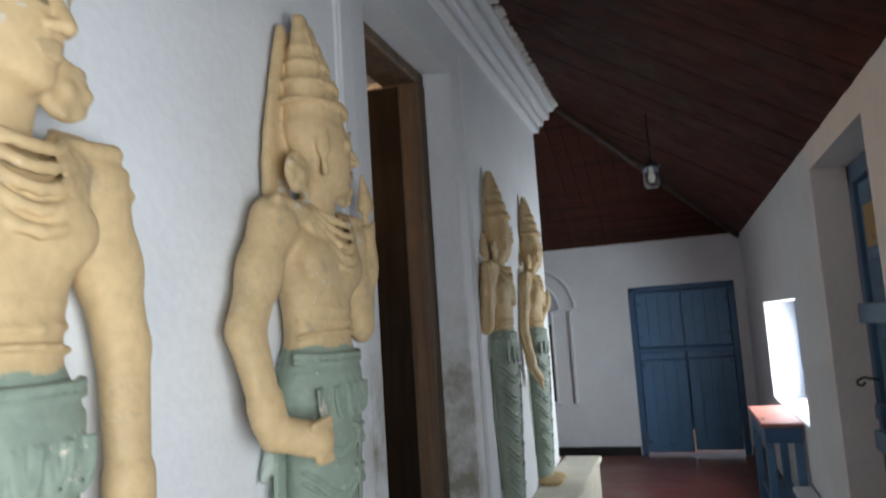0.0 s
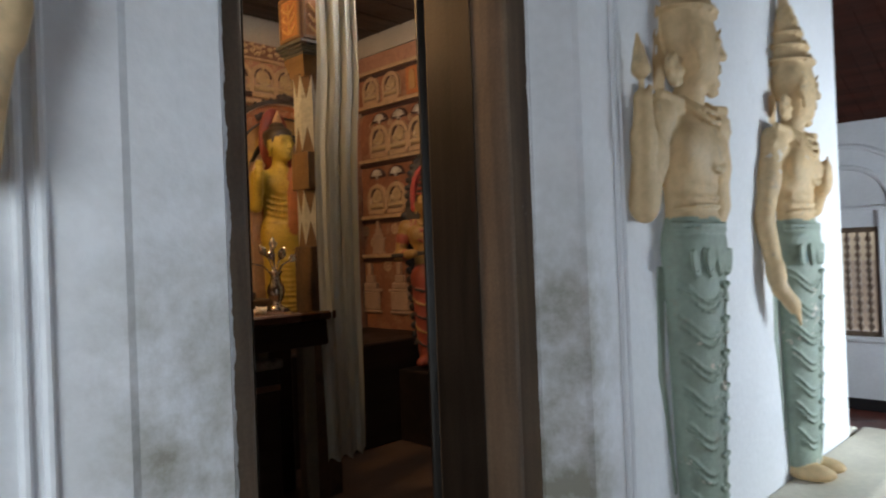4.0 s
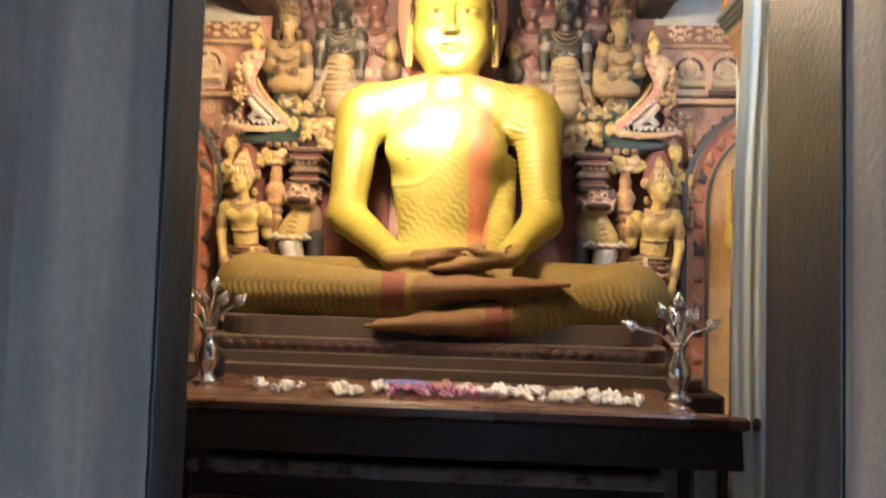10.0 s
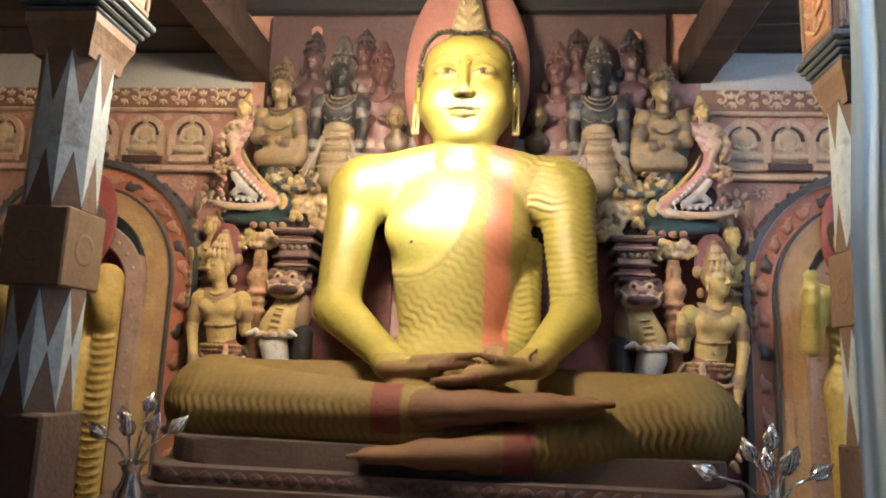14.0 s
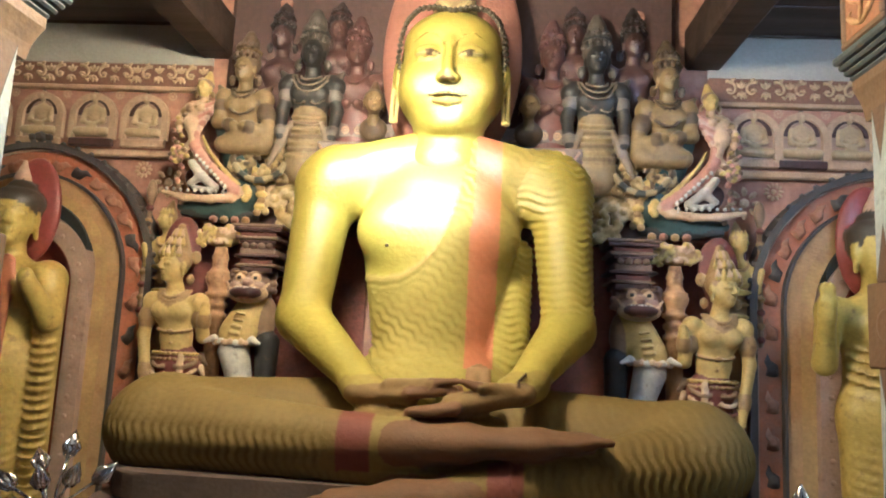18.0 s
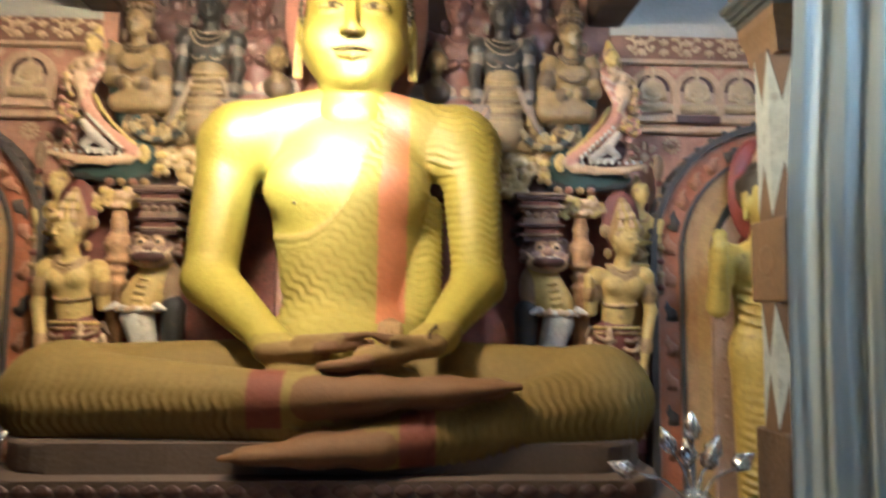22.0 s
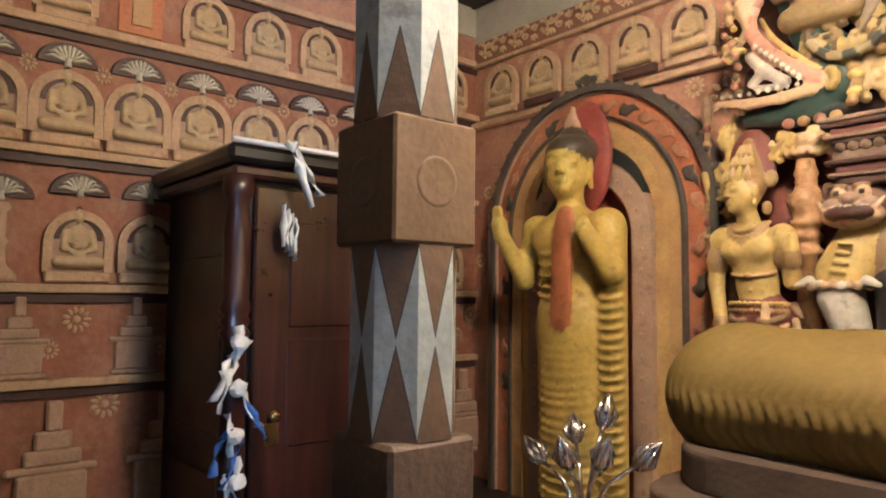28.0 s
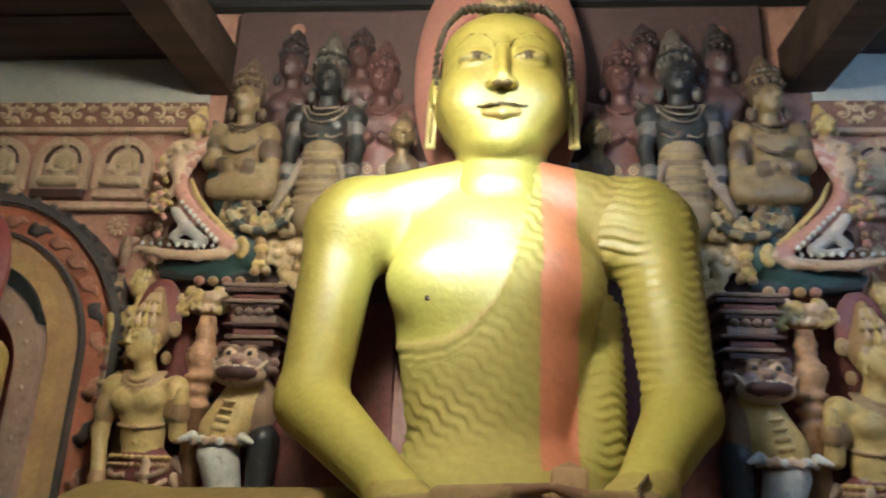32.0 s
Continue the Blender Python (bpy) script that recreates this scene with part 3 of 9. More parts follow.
def el(c, r, col, k=0.02, turn=None, cut=False):
    """An ellipsoid, turned by Euler degrees."""
    c, r = np.array(c, float), np.array(r, float)
    m = np.array(Euler([radians(a) for a in turn]).to_matrix()).T if turn else None

    def f(X, Y, Z):
        a, b, d = X - c[0], Y - c[1], Z - c[2]
        if m is not None:
            a, b, d = (m[i][0] * a + m[i][1] * b + m[i][2] * d for i in range(3))
        k0 = np.sqrt((a / r[0]) ** 2 + (b / r[1]) ** 2 + (d / r[2]) ** 2)
        k1 = np.sqrt((a / r[0] ** 2) ** 2 + (b / r[1] ** 2) ** 2 + (d / r[2] ** 2) ** 2)
        return k0 * (k0 - 1) / np.maximum(k1, 1e-6)

    e = np.full(3, r.max()) if turn else r
    return (c - e, c + e, f, k, col, cut)


def blend(prims, vox, lowest=None):
    """Blends solids into one closed skin: corners, four-sided faces and the number of the solid that each corner belongs to."""
    lo = np.min([p[0] for p in prims if not p[5]], 0) - 3 * vox - 0.01
    hi = np.max([p[1] for p in prims if not p[5]], 0) + 3 * vox + 0.01
    n = np.ceil((hi - lo) / vox).astype(int) + 1
    F, I = np.full(n, 0.2, np.float32), np.zeros(n, np.int16)
    ax = [lo[i] + vox * np.arange(n[i]) for i in range(3)]
    for num, (a, b, f, k, col, cut) in enumerate(prims):
        s = []
        for i in range(3):
            s.append(slice(max(0, int((a[i] - k - 3 * vox - lo[i]) / vox)), min(n[i], int((b[i] + k + 3 * vox - lo[i]) / vox) + 2)))
        s = tuple(s)
        X, Y, Z = ax[0][s[0]][:, None, None], ax[1][s[1]][None, :, None], ax[2][s[2]][None, None, :]
        d = f(X, Y, Z).astype(np.float32)
        old = F[s]
        if cut:
            h = np.clip(0.5 - 0.5 * (old + d) / k, 0, 1)
            F[s] = old * (1 - h) - d * h + k * h * (1 - h)
        else:
            I[s] = np.where(d < old, num, I[s])
            h = np.clip(0.5 + 0.5 * (d - old) / k, 0, 1)
            F[s] = d * (1 - h) + old * h - k * h * (1 - h)
    S = F < 0
    c = sum(S[i : n[0] - 1 + i, j : n[1] - 1 + j, k : n[2] - 1 + k].astype(np.uint8) for i in (0, 1) for j in (0, 1) for k in (0, 1))
    act = np.argwhere((c > 0) & (c < 8))
    ids = np.full(c.shape, -1, np.int32)
    ids[tuple(act.T)] = np.arange(len(act))
    acc, cnt = np.zeros((len(act), 3)), np.zeros((len(act), 1))
    best, who = np.full(len(act), 9.0), np.zeros(len(act), int)
    for i in (0, 1):
        for j in (0, 1):
            for k in (0, 1):
                q = act + (i, j, k)
                fa = F[tuple(q.T)]
                m = fa < best
                best = np.where(m, fa, best)
                who = np.where(m, I[tuple(q.T)], who)
                for axis in range(3):
                    if (i, j, k)[axis]:
                        continue
                    e = np.zeros(3, int)
                    e[axis] = 1
                    fb = F[tuple((q + e).T)]
                    m = (fa < 0) != (fb < 0)
                    t = np.where(m, fa / np.where(m, fa - fb, 1), 0)
                    p = np.array((i, j, k), float) + e * t[:, None]
                    acc += p * m[:, None]
                    cnt += m[:, None]
    V = lo + vox * (act + acc / cnt)
    quads = []
    for axis in range(3):
        o = [a for a in range(3) if a != axis]
        sl0, sl1 = [slice(1, -1)] * 3, [slice(1, -1)] * 3
        sl0[axis], sl1[axis] = slice(0, -1), slice(1, None)
        A, B = S[tuple(sl0)], S[tuple(sl1)]
        e = np.argwhere(A != B)
        flip = A[tuple(e.T)]
        cell = []
        for da, db in ((0, 0), (1, 0), (1, 1), (0, 1)):
            q = e.copy()
            q[:, o[0]] += da
            q[:, o[1]] += db
            cell.append(ids[tuple(q.T)])
        Q = np.stack(cell, 1)
        if axis == 1:
            flip = ~flip
        quads.append(np.where(flip[:, None], Q, Q[:, ::-1]))
    return V, np.concatenate(quads), who


def skin_mesh(name, V, Q, colors, mat, extra=None, mirror=None):
    """A smooth mesh with its paint; mirror: the x of the plane to mirror it about."""
    if mirror is not None:
        V = V.copy()
        V[:, 0] = 2 * mirror - V[:, 0]
        Q = Q[:, ::-1]
    me = bpy.data.meshes.new(name)
    me.from_pydata(V.tolist(), [], Q.tolist())
    a = me.color_attributes.new("paint", "FLOAT_COLOR", "POINT")
    a.data.foreach_set("color", np.c_[colors, np.ones(len(V))].astype(np.float32).ravel())
    for key, values in (extra or {}).items():
        b = me.attributes.new(key, "FLOAT", "POINT")
        b.data.foreach_set("value", np.asarray(values, np.float32))
    me.polygons.foreach_set("use_smooth", np.ones(len(me.polygons), bool))
    me.materials.append(MAT[mat])
    me.update()
    return me


def carved(name, prims, vox, mat="painted", mirror=None, turn=None):
    """A figure from blended solids, each with its own paint. turn: a pose for the finished mesh."""
    V, Q, who = blend(prims, vox)
    pal = np.array([p[4] for p in prims], float)
    if turn is not None:
        V = V @ np.array(turn.to_3x3()).T + np.array(turn.translation)
    return skin_mesh(name, V, Q, pal[who], mat, None, mirror), (V, Q, pal[who])
XC = -0.265  # the axis of the seated statue and the wall behind it
FLOOR = 0.33  # floor inside the image house
ALTAR = 1.245  # top of the altar
SIDE = 0.95  # platform under the standing figures

# ---- setting: veranda ----
setting(part("ground", block(-60, 60, -60, 60, -0.6, -0.32), "ground"), "bare earth ground outside the building", "ground")
setting(part("floor", block(-4.7, 5.8, -2.11, 4.3, -0.3, 0.0), "red_floor"), "polished red cement veranda floor", "floor")

wall = prism([(-3.3, 0), (-0.79, 0), (-0.775, 0.008), (-0.612, 0.03), (-0.562, 0.12), (-0.562, 0.34), (-0.85, 0.65), (-3.3, 0.65)], 0, 3.62)
prism([(0.374, 0.13), (0.42, 0.012), (0.435, 0), (2.765, 0), (2.765, 0.65), (0.62, 0.65), (0.374, 0.435)], 0, 3.62, wall)
prism([(-0.79, 0), (0.435, 0), (0.42, 0.012), (0.374, 0.13), (0.374, 0.435), (0.62, 0.65), (-0.85, 0.65), (-0.562, 0.34), (-0.562, 0.12), (-0.612, 0.03), (-0.775, 0.008)], 2.93, 3.62, wall)
wall_front = part("wall_front", wall, "white_grimy")
setting(wall_front, "whitewashed image house wall with a deep door opening", "wall")
# unseen dark panels added to keep bounced light off the pillars and cabinet
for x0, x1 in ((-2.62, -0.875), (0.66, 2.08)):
    setting(part("wall_bounce_lining", block(x0, x1, 0.652, 0.664, FLOOR, 3.1), "lining_dark"), "unseen near-black lining added inside the entrance wall to cut bounce light", "wall")
chip = random.Random(3)
for s, x, y in ((-1, -0.562, 0.12), (1, 0.374, 0.13)):
    lip = []
    for i in range(420):
        z = 0.17 + 0.0066 * i
        w = 0.004 + 0.003 * noise.noise(Vector((s * 3.1, z * 5, 0))) + 0.006 * noise.noise(Vector((s * 7.7, z * 21, 2))) + chip.uniform(-0.0015, 0.0015)
        lip.append((x - s * min(0.02, max(0.0005, w)), z))
    g = bmesh.new()
    front = [[g.verts.new((px, y - 0.004, z)) for px, z in lip], [g.verts.new((x + s * 0.012, y - 0.004 - 0.002, z)) for _, z in lip]]
    back = [[g.verts.new((v.co.x, y + 0.002, v.co.z)) for v in row] for row in front]
    for rows in ((front[0], front[1]), (front[0], back[0])):
        for a, b, c, d in zip(rows[0], rows[0][1:], rows[1][1:], rows[1]):
            g.faces.new((a, b, c, d))
    part("plaster_edge", g, "white_grimy", wall_front, "chipped plaster edge against the door frame")
trim = bmesh.new()
for x in (-0.93, -0.9, 0.6, 0.63):
    block(x - 0.008, x + 0.008, -0.012, 0.004, 0.47, 3.1, 0.005, trim)
setting(part("trim", trim, "white"), "raised plaster lines beside the doorway", "trim")
step = block(-0.79, 0.435, -0.02, 0.65, 0.0, 0.16, 0.01)
block(-0.56, 0.37, 0.135, 0.7, 0.16, FLOOR - 0.004, 0.008, step)
setting(part("floor_threshold", step, "stone_floor"), "worn stone threshold steps", "floor")
setting(part("floor_inner", block(-2.62, 2.08, 0.64, 3.0, 0.02, FLOOR), "stone_floor"), "dark worn cement floor of the shrine room", "floor")

r = block(-4.7, -3.9, -2.11, -1.76, 0, 2.46)
block(-3.9, -2.3, -2.11, -1.76, 0, 0.7, 0, r)
block(-3.9, -2.3, -2.11, -1.76, 2.05, 2.46, 0, r)
block(-2.3, 0.0, -2.11, -1.76, 0, 2.46, 0, r)
block(0.0, 1.12, -2.11, -1.76, 2.31, 2.46, 0, r)
block(1.12, 2.12, -2.11, -1.76, 0, 2.46, 0, r)
block(2.12, 3.92, -2.11, -1.76, 0, 0.8, 0, r)
block(2.12, 3.92, -2.11, -1.76, 1.64, 2.46, 0, r)
block(3.92, 5.53, -2.11, -1.76, 0, 2.46, 0, r)
setting(part("wall_outer", r, "white"), "whitewashed outer veranda wall with window recesses", "wall")
r = block(5.53, 5.8, -2.11, -1.65, 0, 2.62)
block(5.53, 5.8, -1.65, -0.48, 1.93, 2.62, 0, r)
block(5.53, 5.8, -0.48, 0.45, 0, 2.62, 0, r)
block(5.53, 5.8, 0.45, 0.97, 0, 0.63, 0, r)
block(5.53, 5.8, 0.45, 0.97, 1.56, 2.62, 0, r)
block(5.53, 5.8, 0.97, 4.3, 0, 2.62, 0, r)
setting(part("wall_end", r, "white"), "whitewashed end wall of the veranda", "wall")
setting(part("wall_rear", block(-4.7, -4.4, -1.76, 4.3, 0, 3.7), "white"), "whitewashed wall", "wall")
setting(part("wall_far_side", block(-4.4, 5.53, 4.0, 4.3, 0, 3.7), "white"), "whitewashed wall", "wall")
sk = block(5.515, 5.532, -0.47, 4.0, 0.0, 0.1, 0.003)
block(5.515, 5.532, -1.76, -1.66, 0.0, 0.1, 0.003, sk)
block(1.13, 5.53, -1.762, -1.745, 0.0, 0.1, 0.003, sk)
setting(part("baseboard", sk, "black"), "black painted skirting", "baseboard")

# plinth that the guardian reliefs stand on
for x0, x1 in ((0.56, 2.98), (-3.3, -0.86)):
    p = block(x0, x1, -0.29, 0.02, 0.0, 0.43, 0.012, None, 2)
    block(x0 - 0.0, x1 + 0.02, -0.31, 0.0, 0.425, 0.47, 0.015, p, 2)
    setting(part("trim_plinth", p, "cream"), "worn cream plaster plinth", "trim")
p = block(2.76, 2.98, 0.02, 3.3, 0.0, 0.47, 0.012, None, 2)
setting(part("trim_plinth", p, "cream"), "worn cream plaster plinth", "trim")

# veranda roof: boards up the slope on both sides of a hip
HX, HY, HZ, EX, EY, EZ = 2.86, -0.1, 3.52, 5.6, -1.78, 2.43


def roof_board(a, b, c, d, bm, t=0.015):
    lift = Vector((0, 0, t))
    pts = [Vector(q) for q in (a, b, c, d)]
    lo, hi = [bm.verts.new(q) for q in pts], [bm.verts.new(q + lift) for q in pts]
    bm.faces.new(lo[::-1])
    bm.faces.new(hi)
    for i in range(4):
        bm.faces.new((lo[i], lo[(i + 1) % 4], hi[(i + 1) % 4], hi[i]))


ceil = bmesh.new()
slope, slope_end = (HZ - EZ) / (HY - EY), (HZ - EZ) / (EX - HX)
x = -4.7
while x < EX - 0.02:
    x1 = min(x + 0.135, EX)
    ya, yb = (HY + 0.25 if q <= HX else HY + (q - HX) / (EX - HX) * (EY - HY) for q in (x, x1))
    z_at = lambda y: EZ + (y - EY) * slope
    j = random.uniform(0, 0.006)
    roof_board((x + 0.002, EY - 0.2, z_at(EY - 0.2) + j), (x1 - 0.002, EY - 0.2, z_at(EY - 0.2) + j), (x1 - 0.002, yb, z_at(yb) + j), (x + 0.002, ya, z_at(ya) + j), ceil)
    x = x1
y = EY
while y < 4.2:
    y1 = y + 0.135
    xa, xb = (HX - 0.2 if q >= HY else HX + (q - HY) / (EY - HY) * (EX - HX) for q in (y, y1))
    zx = lambda q: EZ + (EX - q) * slope_end
    j = random.uniform(0, 0.006)
    roof_board((xa, y + 0.002, zx(xa) + j), (xb, y1 - 0.002, zx(xb) + j), (EX + 0.2, y1 - 0.002, zx(EX + 0.2) + j), (EX + 0.2, y + 0.002, zx(EX + 0.2) + j), ceil)
    y = y1
for ring, z_of in (([(-4.7, EY - 0.2), (EX, EY - 0.2), (EX, EY), (HX, HY), (HX, HY + 0.25), (-4.7, HY + 0.25)], lambda x, y: EZ + (y - EY) * slope), ([(HX - 0.2, 4.2), (HX - 0.2, HY), (HX, HY), (EX, EY), (EX + 0.2, EY), (EX + 0.2, 4.2)], lambda x, y: EZ + (EX - x) * slope_end)):
    low = [ceil.verts.new((x, y, z_of(x, y) + 0.022)) for x, y in ring]
    high = [ceil.verts.new(v.co + Vector((0, 0, 0.02))) for v in low]
    ceil.faces.new(low)
    ceil.faces.new(high[::-1])
    for i in range(6):
        ceil.faces.new((low[i], low[(i + 1) % 6], high[(i + 1) % 6], high[i]))
setting(part("ceiling", ceil, "ceiling"), "dark stained boarded veranda ceiling", "ceiling")
setting(part("ceiling_lid", block(-4.8, 5.9, -2.2, 4.4, 3.72, 3.8), "ceiling"), "dark roof boarding", "ceiling")
setting(part("trim_hip", tube([(HX, HY, HZ - 0.02), (EX, EY, EZ - 0.02)], 0.035, 6), "rafter"), "dark hip rafter", "trim")
wp = bmesh.new()
block(-4.7, 5.75, -2.11, -1.775, 2.45, 2.50, 0.004, wp)
setting(part("trim_wall_plate", wp, "rafter"), "dark wall plate", "trim")

# cornice with broken tile ends along its edge
cor = bmesh.new()
for i, (dy, z0, z1) in enumerate(((-0.05, 3.2, 3.26), (-0.085, 3.262, 3.32), (-0.13, 3.322, 3.40), (-0.17, 3.402, 3.44))):
    block(-3.4, 2.77 - dy, dy, 0.02, z0, z1, 0.015, cor, 2)
    block(2.75, 2.77 - dy, 0.02, 3.3, z0, z1, 0.015, cor, 2)
cornice = setting(part("trim_cornice", cor, "white"), "moulded white plaster cornice", "trim")
tile_me = None
x = -3.2
while x < 2.98:
    if tile_me is None:
        b = lathe([(0.022, -0.035), (0.03, -0.03), (0.03, 0.03), (0.02, 0.036)], 8)
        bmesh.ops.rotate(b, verts=b.verts, matrix=Euler((radians(78), 0, 0)).to_matrix())
        t = part("tile_end", b, "tile_end", cornice)
        tile_me = t.data
    else:
        t = new("tile_end", tile_me)
        t.parent = cornice
    t.location, t.rotation_euler = (x, -0.175 + random.uniform(-0.01, 0.01), 3.462 + random.uniform(-0.008, 0.008)), (random.uniform(-0.2, 0.2), random.uniform(-0.3, 0.3), random.uniform(-0.3, 0.3))
    x += random.uniform(0.075, 0.13)

# ---- setting: shrine room ----
setting(part("wall_left", block(-3.3, -2.62, 0.65, 3.3, 0, 3.62), "wall_red"), "red painted shrine wall with rows of relief niches", "wall")
setting(part("wall_right", block(2.08, 2.765, 0.65, 3.3, 0, 3.62), "wall_red"), "red painted shrine wall with rows of relief niches", "wall")
wall_back = setting(part("wall_back", block(-2.62, 2.08, 3.0, 3.3, 0, 3.62), "wall_pink"), "faded pink shrine wall crowded with painted reliefs", "wall")
c = block(-2.62, XC - 1.04, 0.65, 3.0, 3.07, 3.12)
block(XC + 1.04, 2.08, 0.65, 3.0, 3.07, 3.12, 0, c)
block(XC - 1.04, XC + 1.04, 0.65, 3.0, 3.6, 3.66, 0, c)
for yy in np.arange(0.8, 3.0, 0.24):
    block(-2.62, XC - 1.04, yy, yy + 0.012, 3.062, 3.075, 0, c)
    block(XC + 1.04, 2.08, yy, yy + 0.012, 3.062, 3.075, 0, c)
setting(part("ceiling_shrine", c, "rafter"), "dark timber shrine ceiling", "ceiling")
beams = bmesh.new()
for s in (-1, 1):
    block(XC + s * 0.98 - 0.07, XC + s * 0.98 + 0.07, 0.65, 3.0, 2.93, 3.10, 0.01, beams)
    block(XC + s * 1.08 - 0.03, XC + s * 1.08 + 0.03, 0.65, 3.0, 3.02, 3.62, 0, beams)
block(XC - 0.93, XC + 0.93, 1.59, 1.72, 2.93, 3.06, 0.01, beams)
block(-2.62, XC - 1.05, 1.59, 1.72, 2.93, 3.06, 0.01, beams)
block(XC + 1.05, 2.08, 1.59, 1.72, 2.93, 3.06, 0.01, beams)
setting(part("trim_beams", beams, "rafter"), "heavy dark ceiling beams", "trim")
for x0, x1, y0, y1, z1 in ((-2.62, XC - 1.003, 2.2, 3.0, SIDE), (XC + 1.003, 2.08, 2.2, 3.0, SIDE), (XC - 1.0, XC + 1.0, 1.93, 3.0, ALTAR - 0.012), (1.66, 2.08, 1.86, 2.195, 0.77)):
    setting(part("floor_platform", block(x0, x1, y0, y1, FLOOR, z1, 0.009), "table_dark"), "dark raised masonry platform along the back wall", "floor")
bench = block(1.86, 2.08, 0.66, 2.02, FLOOR, 1.02, 0.012)
setting(part("trim_bench", bench, "table_dark"), "dark masonry bench below the painted wall", "trim")

# bands, rails and panels of the back wall
for a, b in ((-2.62, XC - 1.0), (XC + 1.0, 2.08)):
    part("lime_band", block(a, b, 2.985, 3.0, 2.898, 3.07, 0.002), "band_plain", wall_back)
    part("scroll_band", block(a, b, 2.978, 3.0, 2.8, 2.896, 0.003), "medal_red", wall_back)
    part("rail", block(a, b, 2.968, 3.0, 2.78, 2.798, 0.004), "medal_cream", wall_back)
    part("rail", block(a, b, 2.962, 3.0, 2.497, 2.525, 0.006), "medal_cream", wall_back)
# sooty red, its colour darkened further for the weak lamp light this high
part("sooty_dimmed_panel", block(XC - 0.93, XC + 0.87, 2.955, 3.0, 2.2, 3.25, 0.02), "wall_dim", wall_back)
# near-black board across the top of the back wall
part("dark_upper_band", block(XC - 1.04, XC + 1.04, 2.94, 3.0, 3.255, 3.6, 0.01), "upper_black", wall_back)
for dx, dz in ((-0.7, 3.16), (0.72, 3.13)):
    o = part("painted_rosette", lathe([(0.002, 0.006), (0.012, 0.006), (0.016, 0.002), (0.024, 0.004), (0.027, 0.0)], 12), "wall_pink", wall_back)
    o.matrix_basis = pose(XC + dx, 2.955, dz, 90, 0, 0)


def scroll(bm, cx, cz, y, s, flip):
    pts = []
    for i in range(15):
        a = i / 14 * 4.4
        rad = s * (1 - 0.19 * a)
        pts.append((cx + flip * rad * math.cos(a + 1.2), y, cz + rad * math.sin(a + 1.2)))
    tube(pts, [0.0075 - 0.0003 * i for i in range(15)], 5, bm)
    for i in range(3):
        a = 0.6 + i * 1.1
        lx, lz = cx + flip * s * 1.15 * math.cos(a + 1.2), cz + s * 1.05 * math.sin(a + 1.2)
        tube([(lx, y, lz), (lx + 0.016 * math.cos(a), y - 0.004, lz + 0.016 * math.sin(a))], [0.009, 0.002], 5, bm)


sb = bmesh.new()
for a, b in ((-2.60, XC - 1.03), (XC + 1.03, 2.06)):
    n = int((b - a) / 0.088)
    for i in range(n):
        cx_ = a + (i + 0.5) * (b - a) / n
        scroll(sb, cx_, 2.847, 2.974, 0.037, 1 if i % 2 else -1)
        # leaves that fill the gaps between the scrolls
        edge = cx_ + 0.5 * (b - a) / n
        for e in (-1, 1):
            for dx, dz in ((-0.018, 0.03), (0.0, 0.038), (0.018, 0.03)):
                tube([(edge, 2.975, 2.847 + 0.008 * e), (edge + dx * 0.6, 2.968, 2.847 + 0.6 * e * dz), (edge + dx, 2.974, 2.847 + e * dz)], [0.004, 0.008, 0.002], 5, sb)
        lathe([(0.013, -0.004), (0.01, 0.004), (0.003, 0.007)], 7, sb, (cx_, 2.972, 2.847), True)
part("scroll_relief", sb, "frieze_gilt", wall_back)["kind"] = "stuff"


# niche reliefs with a seated figure each
def seated_prims(s, skin, cloth, dark=(0.1, 0.05, 0.03)):
    return [
        el((0, 0.0, 0.80 * s), (0.085 * s, 0.07 * s, 0.10 * s), skin, 0.02 * s),
        el((0, 0.0, 0.90 * s), (0.04 * s, 0.04 * s, 0.05 * s), dark, 0.01 * s),
        el((0, 0.02 * s, 0.5 * s), (0.15 * s, 0.08 * s, 0.18 * s), cloth, 0.05 * s),
        rc((-0.17 * s, 0.01, 0.58 * s), (-0.2 * s, -0.01, 0.33 * s), 0.055 * s, 0.045 * s, skin, 0.04 * s),
        rc((0.17 * s, 0.01, 0.58 * s), (0.2 * s, -0.01, 0.33 * s), 0.055 * s, 0.045 * s, cloth, 0.04 * s),
        rc((-0.2 * s, -0.02 * s, 0.33 * s), (0.05 * s, -0.06 * s, 0.26 * s), 0.045 * s, 0.035 * s, skin, 0.03 * s),
        rc((0.2 * s, -0.02 * s, 0.33 * s), (-0.05 * s, -0.06 * s, 0.26 * s), 0.045 * s, 0.035 * s, skin, 0.03 * s),
        rc((-0.27 * s, -0.03 * s, 0.14 * s), (0.27 * s, -0.03 * s, 0.14 * s), 0.085 * s, 0.085 * s, cloth, 0.04 * s),
    ]


mini, _ = carved("seated_figure", seated_prims(0.205, (0.52, 0.4, 0.23), (0.48, 0.36, 0.2)), 0.0065)
ring_bm = arch_band(0, 0.115, 0.03, 0.092, 0.068, -0.02, 0.0, 1.0, 16)
ring_me = bpy.data.meshes.new("niche_ring")
ring_bm.to_mesh(ring_me)
ring_me.materials.append(MAT["medal_cream"])
ground_bm = arch_band(0, 0.115, 0.03, 0.068, 0, -0.006, 0.0, 1.0, 14)
ground_me = bpy.data.meshes.new("niche_ground")
ground_bm.to_mesh(ground_me)
ground_me.materials.append(MAT["buff"])
inner_bm = arch_band(0, 0.122, 0.075, 0.064, 0.05, -0.011, 0.0, 1.08, 12, None, False)
inner_me = bpy.data.meshes.new("niche_halo")
